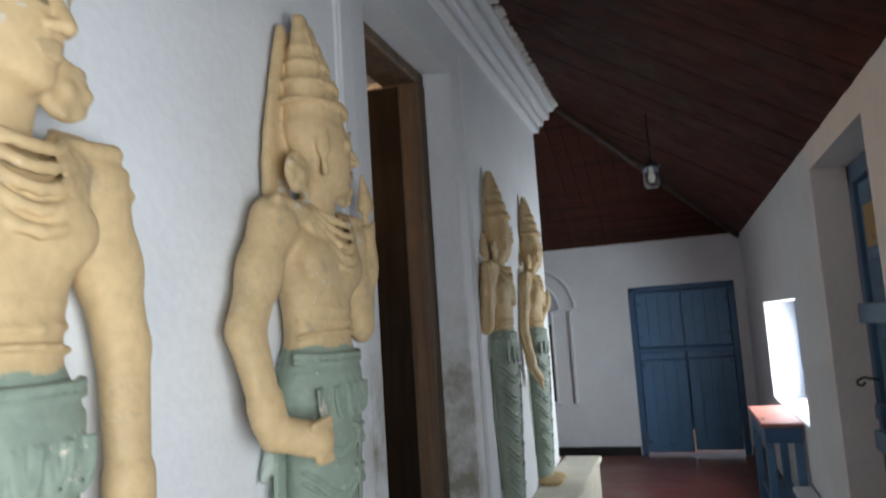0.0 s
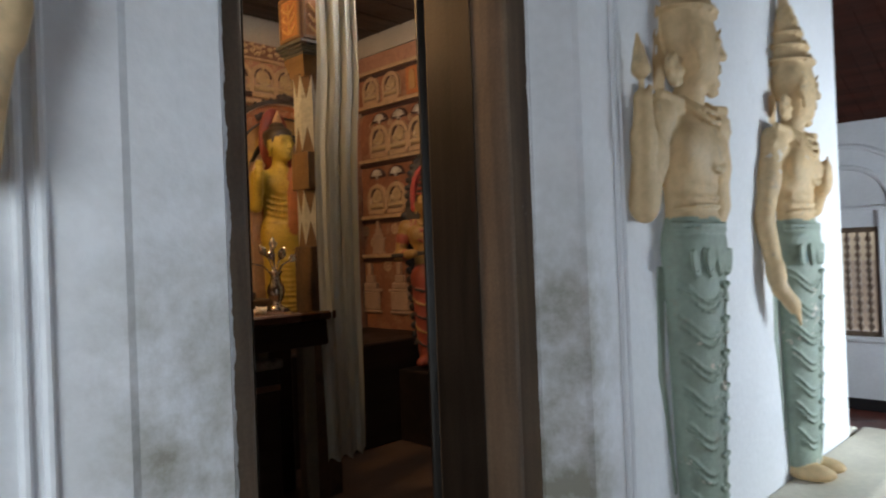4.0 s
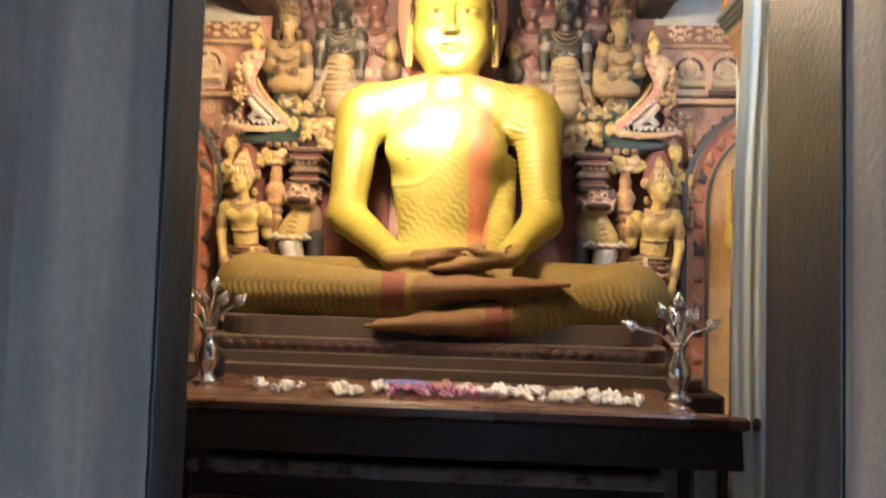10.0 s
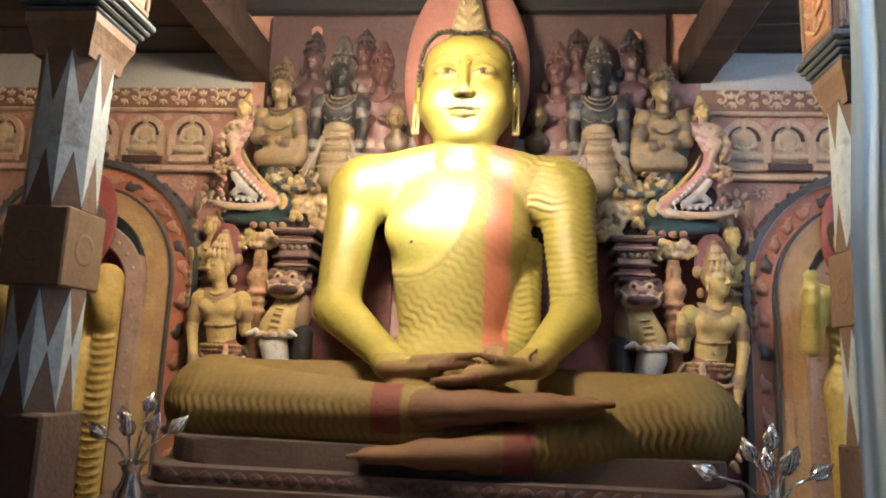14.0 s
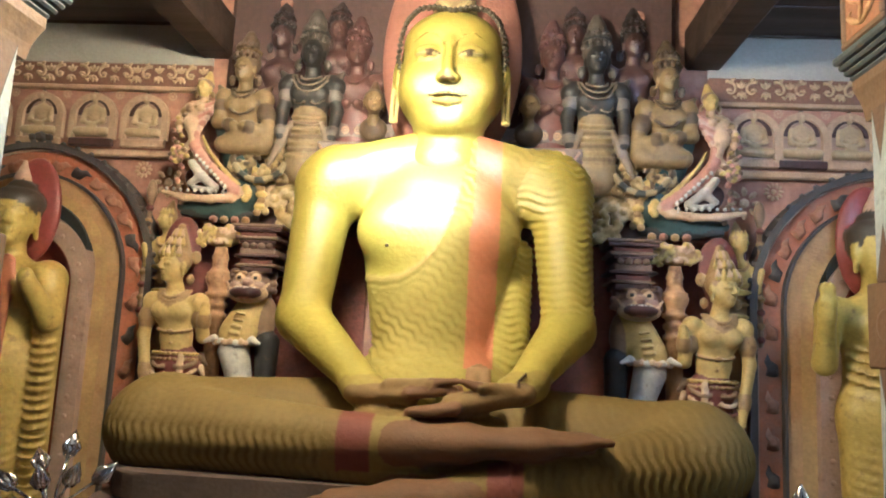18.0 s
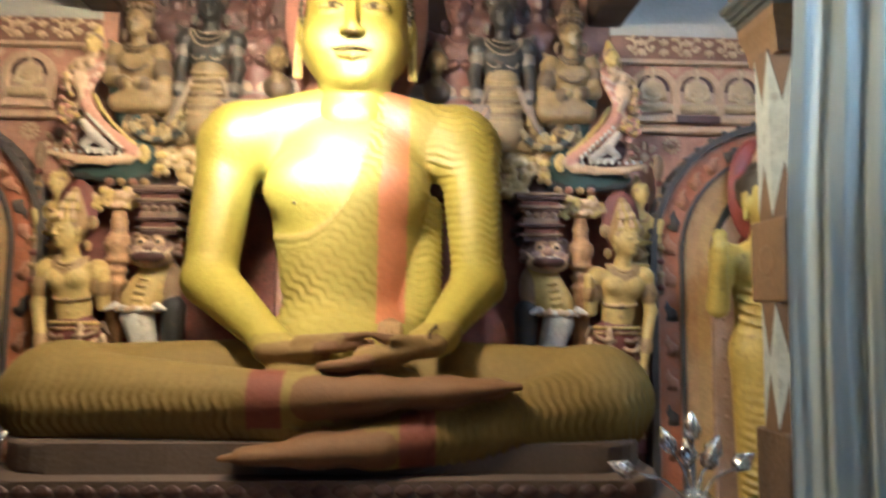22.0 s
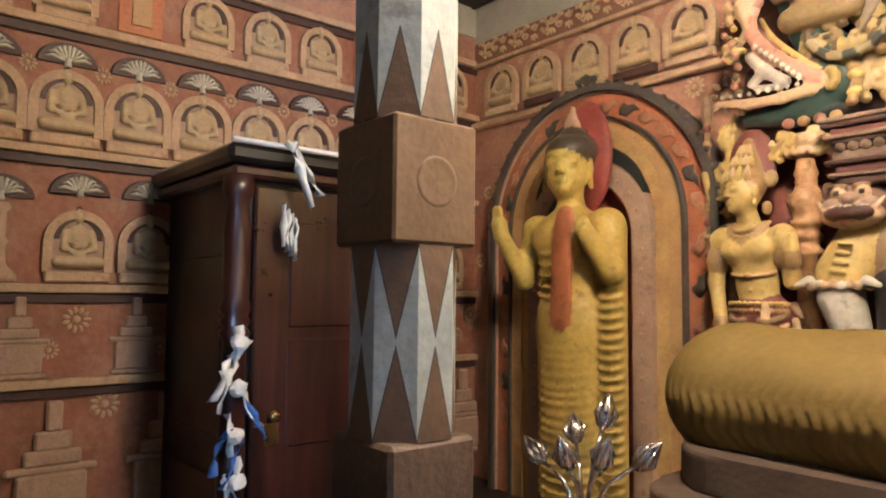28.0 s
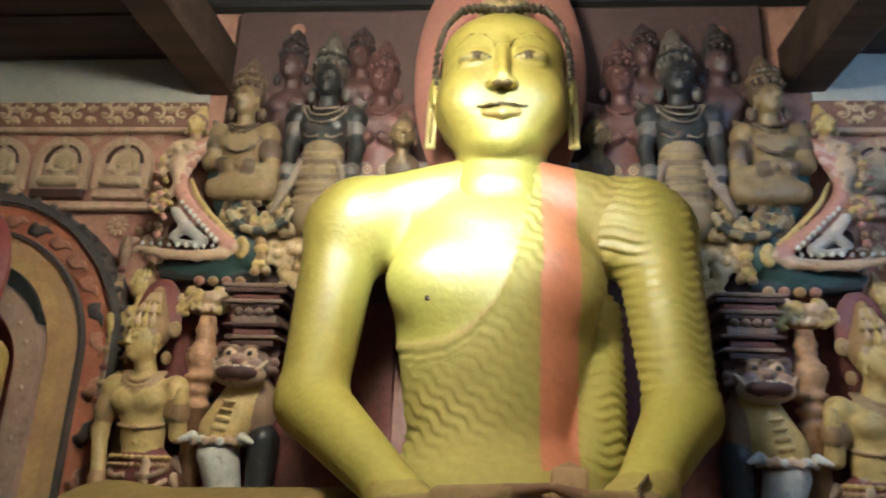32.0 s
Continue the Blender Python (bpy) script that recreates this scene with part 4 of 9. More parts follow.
inner_bm.to_mesh(inner_me)
inner_me.materials.append(MAT["slab_dark"])
seat_bm = block(-0.085, 0.085, -0.022, 0, 0.0, 0.03, 0.004)
seat_me = bpy.data.meshes.new("niche_seat")
seat_bm.to_mesh(seat_me)
seat_me.materials.append(MAT["medal_cream"])
seat_dark = seat_me.copy()
seat_dark.materials[0] = MAT["slab_dark"]
wall_left, wall_right = bpy.data.objects["wall_left"], bpy.data.objects["wall_right"]


def niche(m, owner, size=1.0, base=None):
    """A small arched relief niche with a seated figure, as a piece of its wall."""
    top = new("relief_niche", ring_me)
    top.parent = owner
    top.matrix_basis = m @ Matrix.Scale(size, 4)
    for nm, me, off in (("niche_ground", ground_me, 0), ("niche_halo", inner_me, 0), ("niche_seat", base or seat_me, 0), ("seated_figure", mini, -0.008)):
        o = new(nm, me)
        o.parent = top
        o.location = (0, off, 0.028 if nm == "seated_figure" else 0)
    return top


for i, xx in enumerate((-2.435, -2.2, -1.97, -1.745, -1.525)):
    for px in (xx, 1.628 - 0.18 * i):
        niche(pose(px, 2.995, 2.54), wall_back, 1.08, (seat_me, seat_dark)[i % 2])


def rosette_mesh(name, r, petals, mat):
    bm = bmesh.new()
    for i in range(petals):
        a = 2 * math.pi * i / petals
        made = bmesh.ops.create_icosphere(bm, subdivisions=1, radius=1)["verts"]
        for v in made:
            p = Vector((v.co.x * r * 0.3, v.co.y * r * 0.12, v.co.z * r * 0.17))
            v.co = Matrix.Rotation(a, 3, "Y") @ (p + Vector((r * 0.68, 0, 0)))
    made = bmesh.ops.create_icosphere(bm, subdivisions=1, radius=r * 0.3)["verts"]
    for v in made:
        v.co.y *= 0.5
    me = bpy.data.meshes.new(name)
    bm.to_mesh(me)
    bm.free()
    me.materials.append(MAT[mat])
    return me


rose_white, rose_red = rosette_mesh("rosette", 0.036, 11, "medal_cream"), rosette_mesh("rosette", 0.075, 8, "medal_cream")
spots = []
for s in (-1, 1):
    for i in range(5):
        spots.append((-2.32 + 0.225 * i if s < 0 else 1.72 - 0.18 * i, 2.76, rose_white, 0.6))
    spots += [(XC + s * 1.245, 2.45, rose_white, 1.1), (XC + s * 1.135, 2.4, rose_red, 0.9), (XC + s * 1.023, 2.745, rose_white, 1.0)]
    spots += [(XC + s * 1.05, 1.35, rose_white, 1.3), (XC + s * 1.06, 1.55, rose_white, 1.2), (XC + s * 2.25, 2.2, rose_white, 1.0), (XC + s * 2.3, 1.9, rose_white, 1.0)]
for xx, zz, me, sc in spots:
    o = new("rosette", me)
    o.parent = wall_back
    o.matrix_basis = pose(xx, 2.985, zz) @ Matrix.Scale(sc, 4)

# side walls: rails, niches, fans, pillars and chapels in relief
fan_bm = bmesh.new()
for i in range(9):
    a = radians(-80 + 20 * i)
    tube([(0.01 * math.sin(a), -0.004, 0.0), (0.045 * math.sin(a), -0.014, 0.045 * math.cos(a)), (0.066 * math.sin(a), -0.006, 0.045 * math.cos(a) - 0.004)], [0.004, 0.006, 0.002], 5, fan_bm)
lathe([(0.012, -0.02), (0.008, 0.0), (0.012, 0.005)], 8, fan_bm, (0, -0.006, 0))
fan_me = bpy.data.meshes.new("fan_leaf")
fan_bm.to_mesh(fan_me)
fan_me.materials.append(MAT["chip_white"])
dome_bm = bmesh.new()
rim = [(0.088 * math.cos(math.pi * i / 14), 0.07 * math.sin(math.pi * i / 14) - 0.012) for i in range(15)]
front_rim, back_rim = [dome_bm.verts.new((px * 0.94, -0.007, pz * 0.94)) for px, pz in rim], [dome_bm.verts.new((px, 0.002, pz)) for px, pz in rim]
dome_bm.faces.new(front_rim)
for i in range(15):
    dome_bm.faces.new((front_rim[i], back_rim[i], back_rim[(i + 1) % 15], front_rim[(i + 1) % 15]))
dome_me = bpy.data.meshes.new("fan_dome")
dome_bm.to_mesh(dome_me)
dome_me.materials.append(MAT["slab_dark"])
post_bm = lathe([(0.05, 0), (0.05, 0.02), (0.035, 0.035), (0.022, 0.05), (0.018, 0.1), (0.026, 0.115), (0.018, 0.13), (0.02, 0.2), (0.034, 0.215), (0.026, 0.23)], 10)
bmesh.ops.scale(post_bm, vec=(1, 0.45, 1), verts=post_bm.verts)
post_me = bpy.data.meshes.new("relief_post")
post_bm.to_mesh(post_me)
post_me.materials.append(MAT["medal_cream"])
chapel = bmesh.new()
for i, (w, z0, z1) in enumerate(((0.10, 0, 0.02), (0.085, 0.02, 0.14), (0.11, 0.14, 0.16), (0.07, 0.16, 0.2), (0.045, 0.2, 0.25), (0.02, 0.25, 0.33))):
    block(-w, w, -0.02 - 0.004 * (i % 2), 0, z0, z1, 0.006, chapel)
chapel_me = bpy.data.meshes.new("relief_chapel")
chapel.to_mesh(chapel_me)
chapel_me.materials.append(MAT["buff"])
for side, owner, turn, face in ((-1, wall_left, 90, -2.62), (1, wall_right, -90, 2.08)):
    at = lambda yy, zz: pose(face - side * 0.004, yy, zz, 0, 0, turn)
    inset = lambda z0, z1, d, mat, nm: part(nm, block(min(face, face - side * d), max(face, face - side * d), 0.65, 3.0, z0, z1, 0.003), mat, owner)
    inset(2.93, 3.07, 0.015, "band_plain", "lime_band")
    inset(2.80, 2.925, 0.018, "wall_pink", "scroll_band")
    for z0 in (2.79, 2.54, 2.15, 1.74, 1.46):
        inset(z0, z0 + 0.026, 0.03, "medal_cream", "rail")
        inset(z0 - 0.03, z0 - 0.001, 0.014, "slab_dark", "dark_band")
    for i in range(10):
        yy = 0.86 + 0.22 * i
        if i % 4 != 3:
            niche(at(yy, 2.565), owner, 0.98)
        else:
            o = part("red_panel", block(-0.07, 0.07, -0.008, 0, 0, 0.2, 0.003), "orange", owner)
            o.matrix_basis = at(yy, 2.575)
            o = part("flame_panel", arch_band(0, 0.1, 0.03, 0.03, 0, -0.016, 0, 2.2, 10), "ochre_band", owner)
            o.matrix_basis = at(yy, 2.575)
    for i in range(10):
        yy = 0.9 + 0.207 * i
        niche(at(yy, 2.18), owner, 1.12)
        for me, nm, zz in ((dome_me, "fan_dome", 2.445), (fan_me, "fan_leaf", 2.445)):
            o = new(nm, me)
            o.parent = owner
            o.matrix_basis = at(yy, zz)
        o = new("rosette", rose_white)
        o.parent = owner
        o.matrix_basis = at(yy + 0.1, 2.42) @ Matrix.Scale(0.8, 4)
    for i in range(10):
        yy = 0.95 + 0.207 * i
        if i % 3 == 1:
            o = new("relief_post", post_me)
            o.parent = owner
            o.matrix_basis = at(yy, 1.77)
            for me, nm, zz in ((dome_me, "fan_dome", 2.025), (fan_me, "fan_leaf", 2.025)):
                o = new(nm, me)
                o.parent = owner
                o.matrix_basis = at(yy, zz)
        else:
            niche(at(yy, 1.772), owner, 1.05)
            for me, nm in ((dome_me, "fan_dome"), (fan_me, "fan_leaf")):
                o = new(nm, me)
                o.parent = owner
                o.matrix_basis = at(yy, 2.05)
    for i in range(7):
        yy = 0.9 + 0.32 * i
        o = new("relief_chapel", chapel_me)
        o.parent = owner
        o.matrix_basis = at(yy, 1.49) @ Matrix.Scale(0.72, 4)
        o = new("relief_chapel", chapel_me)
        o.parent = owner
        o.matrix_basis = at(yy + 0.1, 1.06) @ Matrix.Scale(1.1, 4)
        for dy, zz, sc in ((0.15, 1.66, 1.2), (0.08, 1.57, 0.8), (-0.08, 1.4, 1.3)):
            o = new("rosette", rose_white)
            o.parent = owner
            o.matrix_basis = at(yy + dy, zz) @ Matrix.Scale(sc, 4)


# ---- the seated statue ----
# LEG: olive brown of the legs, made darker for the weaker light there
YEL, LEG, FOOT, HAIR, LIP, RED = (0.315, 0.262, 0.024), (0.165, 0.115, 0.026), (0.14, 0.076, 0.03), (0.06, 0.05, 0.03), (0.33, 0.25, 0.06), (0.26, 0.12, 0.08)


def seated_buddha():
    X = lambda x: XC + x
    P = lambda x, y, z: (XC + x, y, z)
    body, group = [], []

    def add(g, *prims):
        for p in prims:
            body.append(p)
            group.append(g)

    add("torso", el(P(0, 2.66, 2.24), (0.27, 0.165, 0.22), YEL, 0.05), rc(P(0, 2.63, 2.1), P(0, 2.62, 1.80), 0.255, 0.205, YEL, 0.05, (1, 0.66, 1)), el(P(0, 2.58, 1.68), (0.26, 0.22, 0.11), YEL, 0.06))
    for s in (-1, 1):
        add("torso", el(P(0.13 * s, 2.545, 2.17), (0.135, 0.075, 0.105), YEL, 0.05), rc(P(0.06 * s, 2.665, 2.46), P(0.35 * s, 2.665, 2.375), 0.085, 0.10, YEL, 0.06))
        g = "sleeve" if s > 0 else "arm"
        add(g, el(P(0.375 * s, 2.655, 2.335), (0.135, 0.125, 0.135), YEL, 0.05), rc(P(0.405 * s, 2.65, 2.32), P(0.43 * s, 2.56, 1.88), 0.103, 0.08, YEL, 0.03))
        wx, wz = (0.275, 1.7) if s > 0 else (-0.16, 1.672)
        add("arm", rc(P(0.428 * s, 2.555, 1.87), P(wx, 2.29, wz), 0.086, 0.048, YEL, 0.03), rc(P(wx + 0.03 * s, 2.305, wz + 0.008), P(wx - 0.035 * s, 2.255, wz - 0.008), 0.047, 0.04, (0.27, 0.21, 0.035), 0.03))
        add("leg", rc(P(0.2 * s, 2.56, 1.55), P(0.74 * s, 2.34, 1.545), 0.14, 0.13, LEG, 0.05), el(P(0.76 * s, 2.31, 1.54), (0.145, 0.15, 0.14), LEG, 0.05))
    # robe hanging between the body and the covered arm
    add("sleeve", rc(P(0.262, 2.66, 2.12), P(0.235, 2.58, 1.76), 0.055, 0.075, YEL, 0.02, (1, 0.8, 1)))
    # hands in the lap, one resting on the other with the thumb tips raised
    PALM = (0.19, 0.125, 0.04)
    add("hand", rc(P(-0.175, 2.275, 1.664), P(-0.03, 2.2, 1.672), 0.042, 0.033, PALM, 0.02, (1, 1.25, 0.7)))
    add("hand", rc(P(0.265, 2.25, 1.685), P(0.1, 2.155, 1.655), 0.044, 0.042, PALM, 0.02, (1, 1.25, 0.7)))
    for i in range(4):
        add("hand", rc(P(-0.03, 2.165 + 0.025 * i, 1.676), P(0.04, 2.165 + 0.024 * i, 1.684), 0.0165, 0.0145, FOOT, 0.003), rc(P(0.04, 2.165 + 0.024 * i, 1.684), P(0.112 - 0.012 * abs(i - 1.5), 2.17 + 0.022 * i, 1.694), 0.0145, 0.0095, FOOT, 0.003))
        add("hand", rc(P(0.1, 2.105 + 0.024 * i, 1.65), P(0.045, 2.1 + 0.023 * i, 1.64), 0.0175, 0.0155, FOOT, 0.003), rc(P(0.045, 2.1 + 0.023 * i, 1.64), P(-0.03 + 0.012 * abs(i - 1.5), 2.1 + 0.022 * i, 1.636), 0.0155, 0.0095, FOOT, 0.003))
    add("hand", rc(P(-0.09, 2.21, 1.694), P(0.03, 2.165, 1.706), 0.018, 0.0145, PALM, 0.012), rc(P(0.03, 2.165, 1.706), P(0.1, 2.16, 1.716), 0.0145, 0.009, FOOT, 0.004))
    add("hand", rc(P(0.235, 2.2, 1.695), P(0.16, 2.15, 1.702), 0.02, 0.0155, PALM, 0.012), rc(P(0.16, 2.15, 1.702), P(0.112, 2.148, 1.716), 0.0155, 0.009, FOOT, 0.004))
    add("hand", rc(P(0.285, 2.24, 1.742), P(0.262, 2.212, 1.722), 0.005, 0.005, (0.07, 0.045, 0.02), 0.002), rc(P(0.262, 2.212, 1.722), P(0.258, 2.2, 1.69), 0.005, 0.005, (0.07, 0.045, 0.02), 0.002))
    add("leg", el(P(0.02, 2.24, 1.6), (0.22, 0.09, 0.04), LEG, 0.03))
    # fringed end of the sash
    add("tassel", el(P(0.152, 2.34, 1.72), (0.04, 0.012, 0.04), (0.25, 0.15, 0.06), 0.008))
    for i in range(6):
        add("tassel", rc(P(0.122 + 0.012 * i, 2.328, 1.745), P(0.122 + 0.012 * i, 2.318, 1.69), 0.006, 0.006, (0.3, 0.19, 0.08), 0.002))
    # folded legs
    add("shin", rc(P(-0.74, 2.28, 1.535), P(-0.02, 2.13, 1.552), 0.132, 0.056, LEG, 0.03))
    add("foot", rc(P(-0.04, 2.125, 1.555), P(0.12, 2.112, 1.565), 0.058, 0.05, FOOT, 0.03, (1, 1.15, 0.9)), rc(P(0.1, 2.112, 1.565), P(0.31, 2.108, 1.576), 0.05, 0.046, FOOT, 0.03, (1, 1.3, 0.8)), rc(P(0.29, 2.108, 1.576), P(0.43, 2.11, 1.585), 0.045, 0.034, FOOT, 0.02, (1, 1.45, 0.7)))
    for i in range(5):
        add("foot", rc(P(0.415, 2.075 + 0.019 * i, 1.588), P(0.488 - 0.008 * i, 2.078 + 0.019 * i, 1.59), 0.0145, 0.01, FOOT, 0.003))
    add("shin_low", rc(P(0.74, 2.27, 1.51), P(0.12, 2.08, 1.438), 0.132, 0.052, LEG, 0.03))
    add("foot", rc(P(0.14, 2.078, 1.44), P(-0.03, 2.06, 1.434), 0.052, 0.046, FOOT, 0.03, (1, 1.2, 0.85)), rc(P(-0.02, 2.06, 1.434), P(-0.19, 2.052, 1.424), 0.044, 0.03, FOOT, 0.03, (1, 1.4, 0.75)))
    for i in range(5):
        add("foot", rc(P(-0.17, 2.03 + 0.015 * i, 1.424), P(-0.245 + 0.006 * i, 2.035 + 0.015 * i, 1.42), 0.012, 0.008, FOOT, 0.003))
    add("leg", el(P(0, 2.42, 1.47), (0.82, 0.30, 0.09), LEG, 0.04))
    V, Q, who = blend(body, 0.0068)
    grp = np.array(group)[who]
    col = np.array([p[4] for p in body], float)[who]
    x, y, z = V[:, 0] - XC, V[:, 1], V[:, 2]
    cover, phase = np.zeros(len(V)), np.zeros(len(V))
    fade = lambda d, w: np.clip(d / w + 0.5, 0, 1)
    # robe over the torso, its hem under the bare breast
    hem = np.interp(x, [-0.32, -0.24, -0.17, -0.11, -0.05, 0.0, 0.035, 0.06, 0.075, 0.09], [2.035, 2.02, 2.008, 2.016, 2.05, 2.105, 2.175, 2.255, 2.36, 2.6])
    d = hem - z
    tor = (grp == "torso") & (y < 2.75)
    cover = np.where(tor, fade(d, 0.012), cover)
    along = 0.78 * x - 0.62 * z
    cover = np.where(tor, cover * (0.62 + 0.38 * np.sin(along * 21 + 3 * np.sin(5 * (x + z)))), cover)
    phase = np.where(tor, 2 * np.pi * (0.62 * x + 0.78 * z + 0.0055 * np.sin(2 * np.pi * along / 0.062)) / 0.029, phase)
    under = tor & (x < -0.03) & (d < 0.05)
    phase = np.where(under, -2 * np.pi * d / 0.02, phase)
    slv = grp == "sleeve"
    cover = np.where(slv, 1.0, cover)
    phase = np.where(slv, 2 * np.pi * (z + 0.12 * x + 0.0075 * np.sin(2 * np.pi * (x + 0.7 * y) / 0.105)) / 0.0255, phase)
    lg = np.isin(grp, ("leg", "shin", "shin_low"))
    cover = np.where(lg, 0.22 + 0.7 * fade(1.575 - z, 0.06) * (np.abs(x) > 0.2), cover)
    phase = np.where(lg, 2 * np.pi * (x + 0.35 * (y - 2.3) * np.sign(x) + 0.006 * np.sin(2 * np.pi * z / 0.07)) / 0.027, phase)
    shade = lambda mask, c: np.where((mask > 0.5)[:, None], c, col)
    hemline = tor * (np.abs(d) < 0.009)
    col = shade(hemline, (0.28, 0.21, 0.04))
    col = shade(tor * (d > 0.009), (0.3, 0.245, 0.04))
    # sash, ankle bands
    cx = 0.156 - (2.4 - z) * 0.012
    sash = ((grp == "torso") | ((grp == "sleeve") & (x < 0.26))) & (np.abs(x - cx) < 0.045) & (y < 2.68) & (z > 1.74)
    col = shade(sash * 1.0, (0.40, 0.15, 0.055))
    cover = np.where(sash, 0.12, cover)
    col = shade(((grp == "shin") & (x > -0.20) & (x < -0.11)) * 1.0, (0.15, 0.05, 0.03))
    col = shade(((grp == "shin_low") & (x > 0.185) & (x < 0.275)) * 1.0, (0.15, 0.05, 0.03))
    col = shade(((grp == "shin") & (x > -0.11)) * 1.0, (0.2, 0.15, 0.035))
    cover = np.where(np.isin(grp, ("shin", "shin_low")) & (np.abs(x) < 0.24) & (x * np.where(grp == "shin", -1, 1) < 0.24), 0.0, cover)
    # robe ridges and hem raised from the surface as small ledges
    saw = np.mod(phase / (2 * np.pi), 1.0)
    ledge = np.minimum(1 - saw, saw * 5) - 0.4
    amp = ledge * cover * 0.0095 + 0.005 * np.exp(-((d - 0.004) / 0.009) ** 2) * tor * (x < 0.06)
    N = np.zeros_like(V)
    A, B, C, D = (V[Q[:, i]] for i in range(4))
    fn = np.cross(C - A, D - B)
    for i in range(4):
        np.add.at(N, Q[:, i], fn)
    N /= np.linalg.norm(N, axis=1, keepdims=True) + 1e-9
    V = V + N * amp[:, None]

    # head
    skull = []
    h = skull.append
    h(el(P(0, 2.80, 2.88), (0.262, 0.06, 0.47), RED, 0.01))
    h(rc(P(0, 2.80, 3.25), P(0, 2.80, 3.42), 0.09, 0.015, RED, 0.05, (1, 0.6, 1)))
    h(el(P(0, 2.725, 2.835), (0.182, 0.16, 0.172), HAIR, 0.01))
    h(el(P(0, 2.725, 3.0), (0.075, 0.07, 0.06), HAIR, 0.02))
    GILT = (0.22, 0.165, 0.07)
    h(rc(P(0, 2.69, 3.02), P(0, 2.7, 3.26), 0.078, 0.022, GILT, 0.02, (1, 0.6, 1)))
    for e in (-1, 1):
        for i in range(5):
            h(rc(P(0.018 * e, 2.645, 3.0 + 0.04 * i), P((0.055 - 0.009 * i) * e, 2.655, 3.03 + 0.04 * i), 0.009, 0.006, (0.3, 0.24, 0.1), 0.004))
    h(el(P(0, 2.66, 2.745), (0.178, 0.16, 0.175), YEL, 0.02))
    h(el(P(0, 2.655, 2.86), (0.165, 0.14, 0.105), YEL, 0.04))
    h(el(P(0, 2.645, 2.66), (0.178, 0.142, 0.13), YEL, 0.05))
    h(el(P(0, 2.615, 2.575), (0.12, 0.115, 0.085), YEL, 0.05))
    h(el(P(0, 2.535, 2.535), (0.05, 0.034, 0.028), YEL, 0.04))
    h(rc(P(0, 2.70, 2.6), P(0, 2.67, 2.42), 0.115, 0.14, YEL, 0.02))
    BROW, LINE, LID = (0.24, 0.19, 0.025), (0.06, 0.042, 0.014), (0.3, 0.25, 0.03)
    hairline = [(0.183, 2.74), (0.186, 2.8), (0.178, 2.865), (0.157, 2.918), (0.118, 2.95), (0.06, 2.957), (0.0, 2.945)]
    for s in (-1, 1):
        h(el(P(0.092 * s, 2.555, 2.665), (0.066, 0.05, 0.07), YEL, 0.05))
        for (xa, za, ya), (xb, zb, yb) in (((0.02, 2.802, 2.497), (0.045, 2.832, 2.5)), ((0.045, 2.832, 2.5), (0.085, 2.842, 2.512)), ((0.085, 2.842, 2.512), (0.13, 2.82, 2.547))):
            h(rc(P(xa * s, ya, za), P(xb * s, yb, zb), 0.0026, 0.0022, BROW, 0.006))
        # lowered lids over narrow almond eyes
        h(el(P(0.071 * s, 2.528, 2.776), (0.05, 0.034, 0.03), LID, 0.01))
        h(el(P(0.071 * s, 2.514, 2.765), (0.042, 0.024, 0.0085), (0.3, 0.26, 0.09), 0.002))
        h(el(P(0.067 * s, 2.4965, 2.7635), (0.011, 0.01, 0.008), (0.06, 0.04, 0.015), 0.001))
        h(el(P(0.071 * s, 2.53, 2.75), (0.046, 0.026, 0.012), YEL, 0.006))
        h(rc(P(0.026 * s, 2.507, 2.764), P(0.066 * s, 2.49, 2.774), 0.0036, 0.0046, LINE, 0.001))
        h(rc(P(0.066 * s, 2.49, 2.774), P(0.118 * s, 2.524, 2.766), 0.0046, 0.003, LINE, 0.001))
        h(rc(P(0.03 * s, 2.507, 2.76), P(0.07 * s, 2.493, 2.7535), 0.0028, 0.0028, BROW, 0.001))
        h(rc(P(0.07 * s, 2.493, 2.7535), P(0.114 * s, 2.522, 2.763), 0.0028, 0.0024, BROW, 0.001))
        # nose, mouth
        h(el(P(0.024 * s, 2.482, 2.676), (0.017, 0.022, 0.013), YEL, 0.006))
        h(el(P(0.014 * s, 2.464, 2.6645), (0.011, 0.013, 0.0045), (0.12, 0.08, 0.025), 0.002))
        h(rc(P(0.008 * s, 2.482, 2.626), P(0.03 * s, 2.489, 2.6225), 0.0075, 0.006, LIP, 0.005))
        h(rc(P(0.03 * s, 2.489, 2.6225), P(0.06 * s, 2.508, 2.6215), 0.006, 0.0025, LIP, 0.004))
        h(rc(P(0.0, 2.486, 2.596), P(0.04 * s, 2.499, 2.603), 0.0145, 0.0085, LIP, 0.006))
        h(rc(P(0.0, 2.4705, 2.6135), P(0.03 * s, 2.476, 2.6145), 0.0032, 0.0032, LINE, 0.001))
        h(rc(P(0.03 * s, 2.476, 2.6145), P(0.073 * s, 2.509, 2.6225), 0.0032, 0.0024, LINE, 0.001))
        h(el(P(0.19 * s, 2.67, 2.735), (0.02, 0.034, 0.066), YEL, 0.008))
        h(el(P(0.19 * s, 2.645, 2.725), (0.008, 0.02, 0.035), YEL, 0.006))
        LOBE = (0.46, 0.38, 0.1)
        h(rc(P(0.202 * s, 2.652, 2.71), P(0.205 * s, 2.65, 2.58), 0.0075, 0.0075, LOBE, 0.004))
        h(rc(P(0.182 * s, 2.65, 2.71), P(0.188 * s, 2.648, 2.58), 0.0065, 0.0065, LOBE, 0.003))
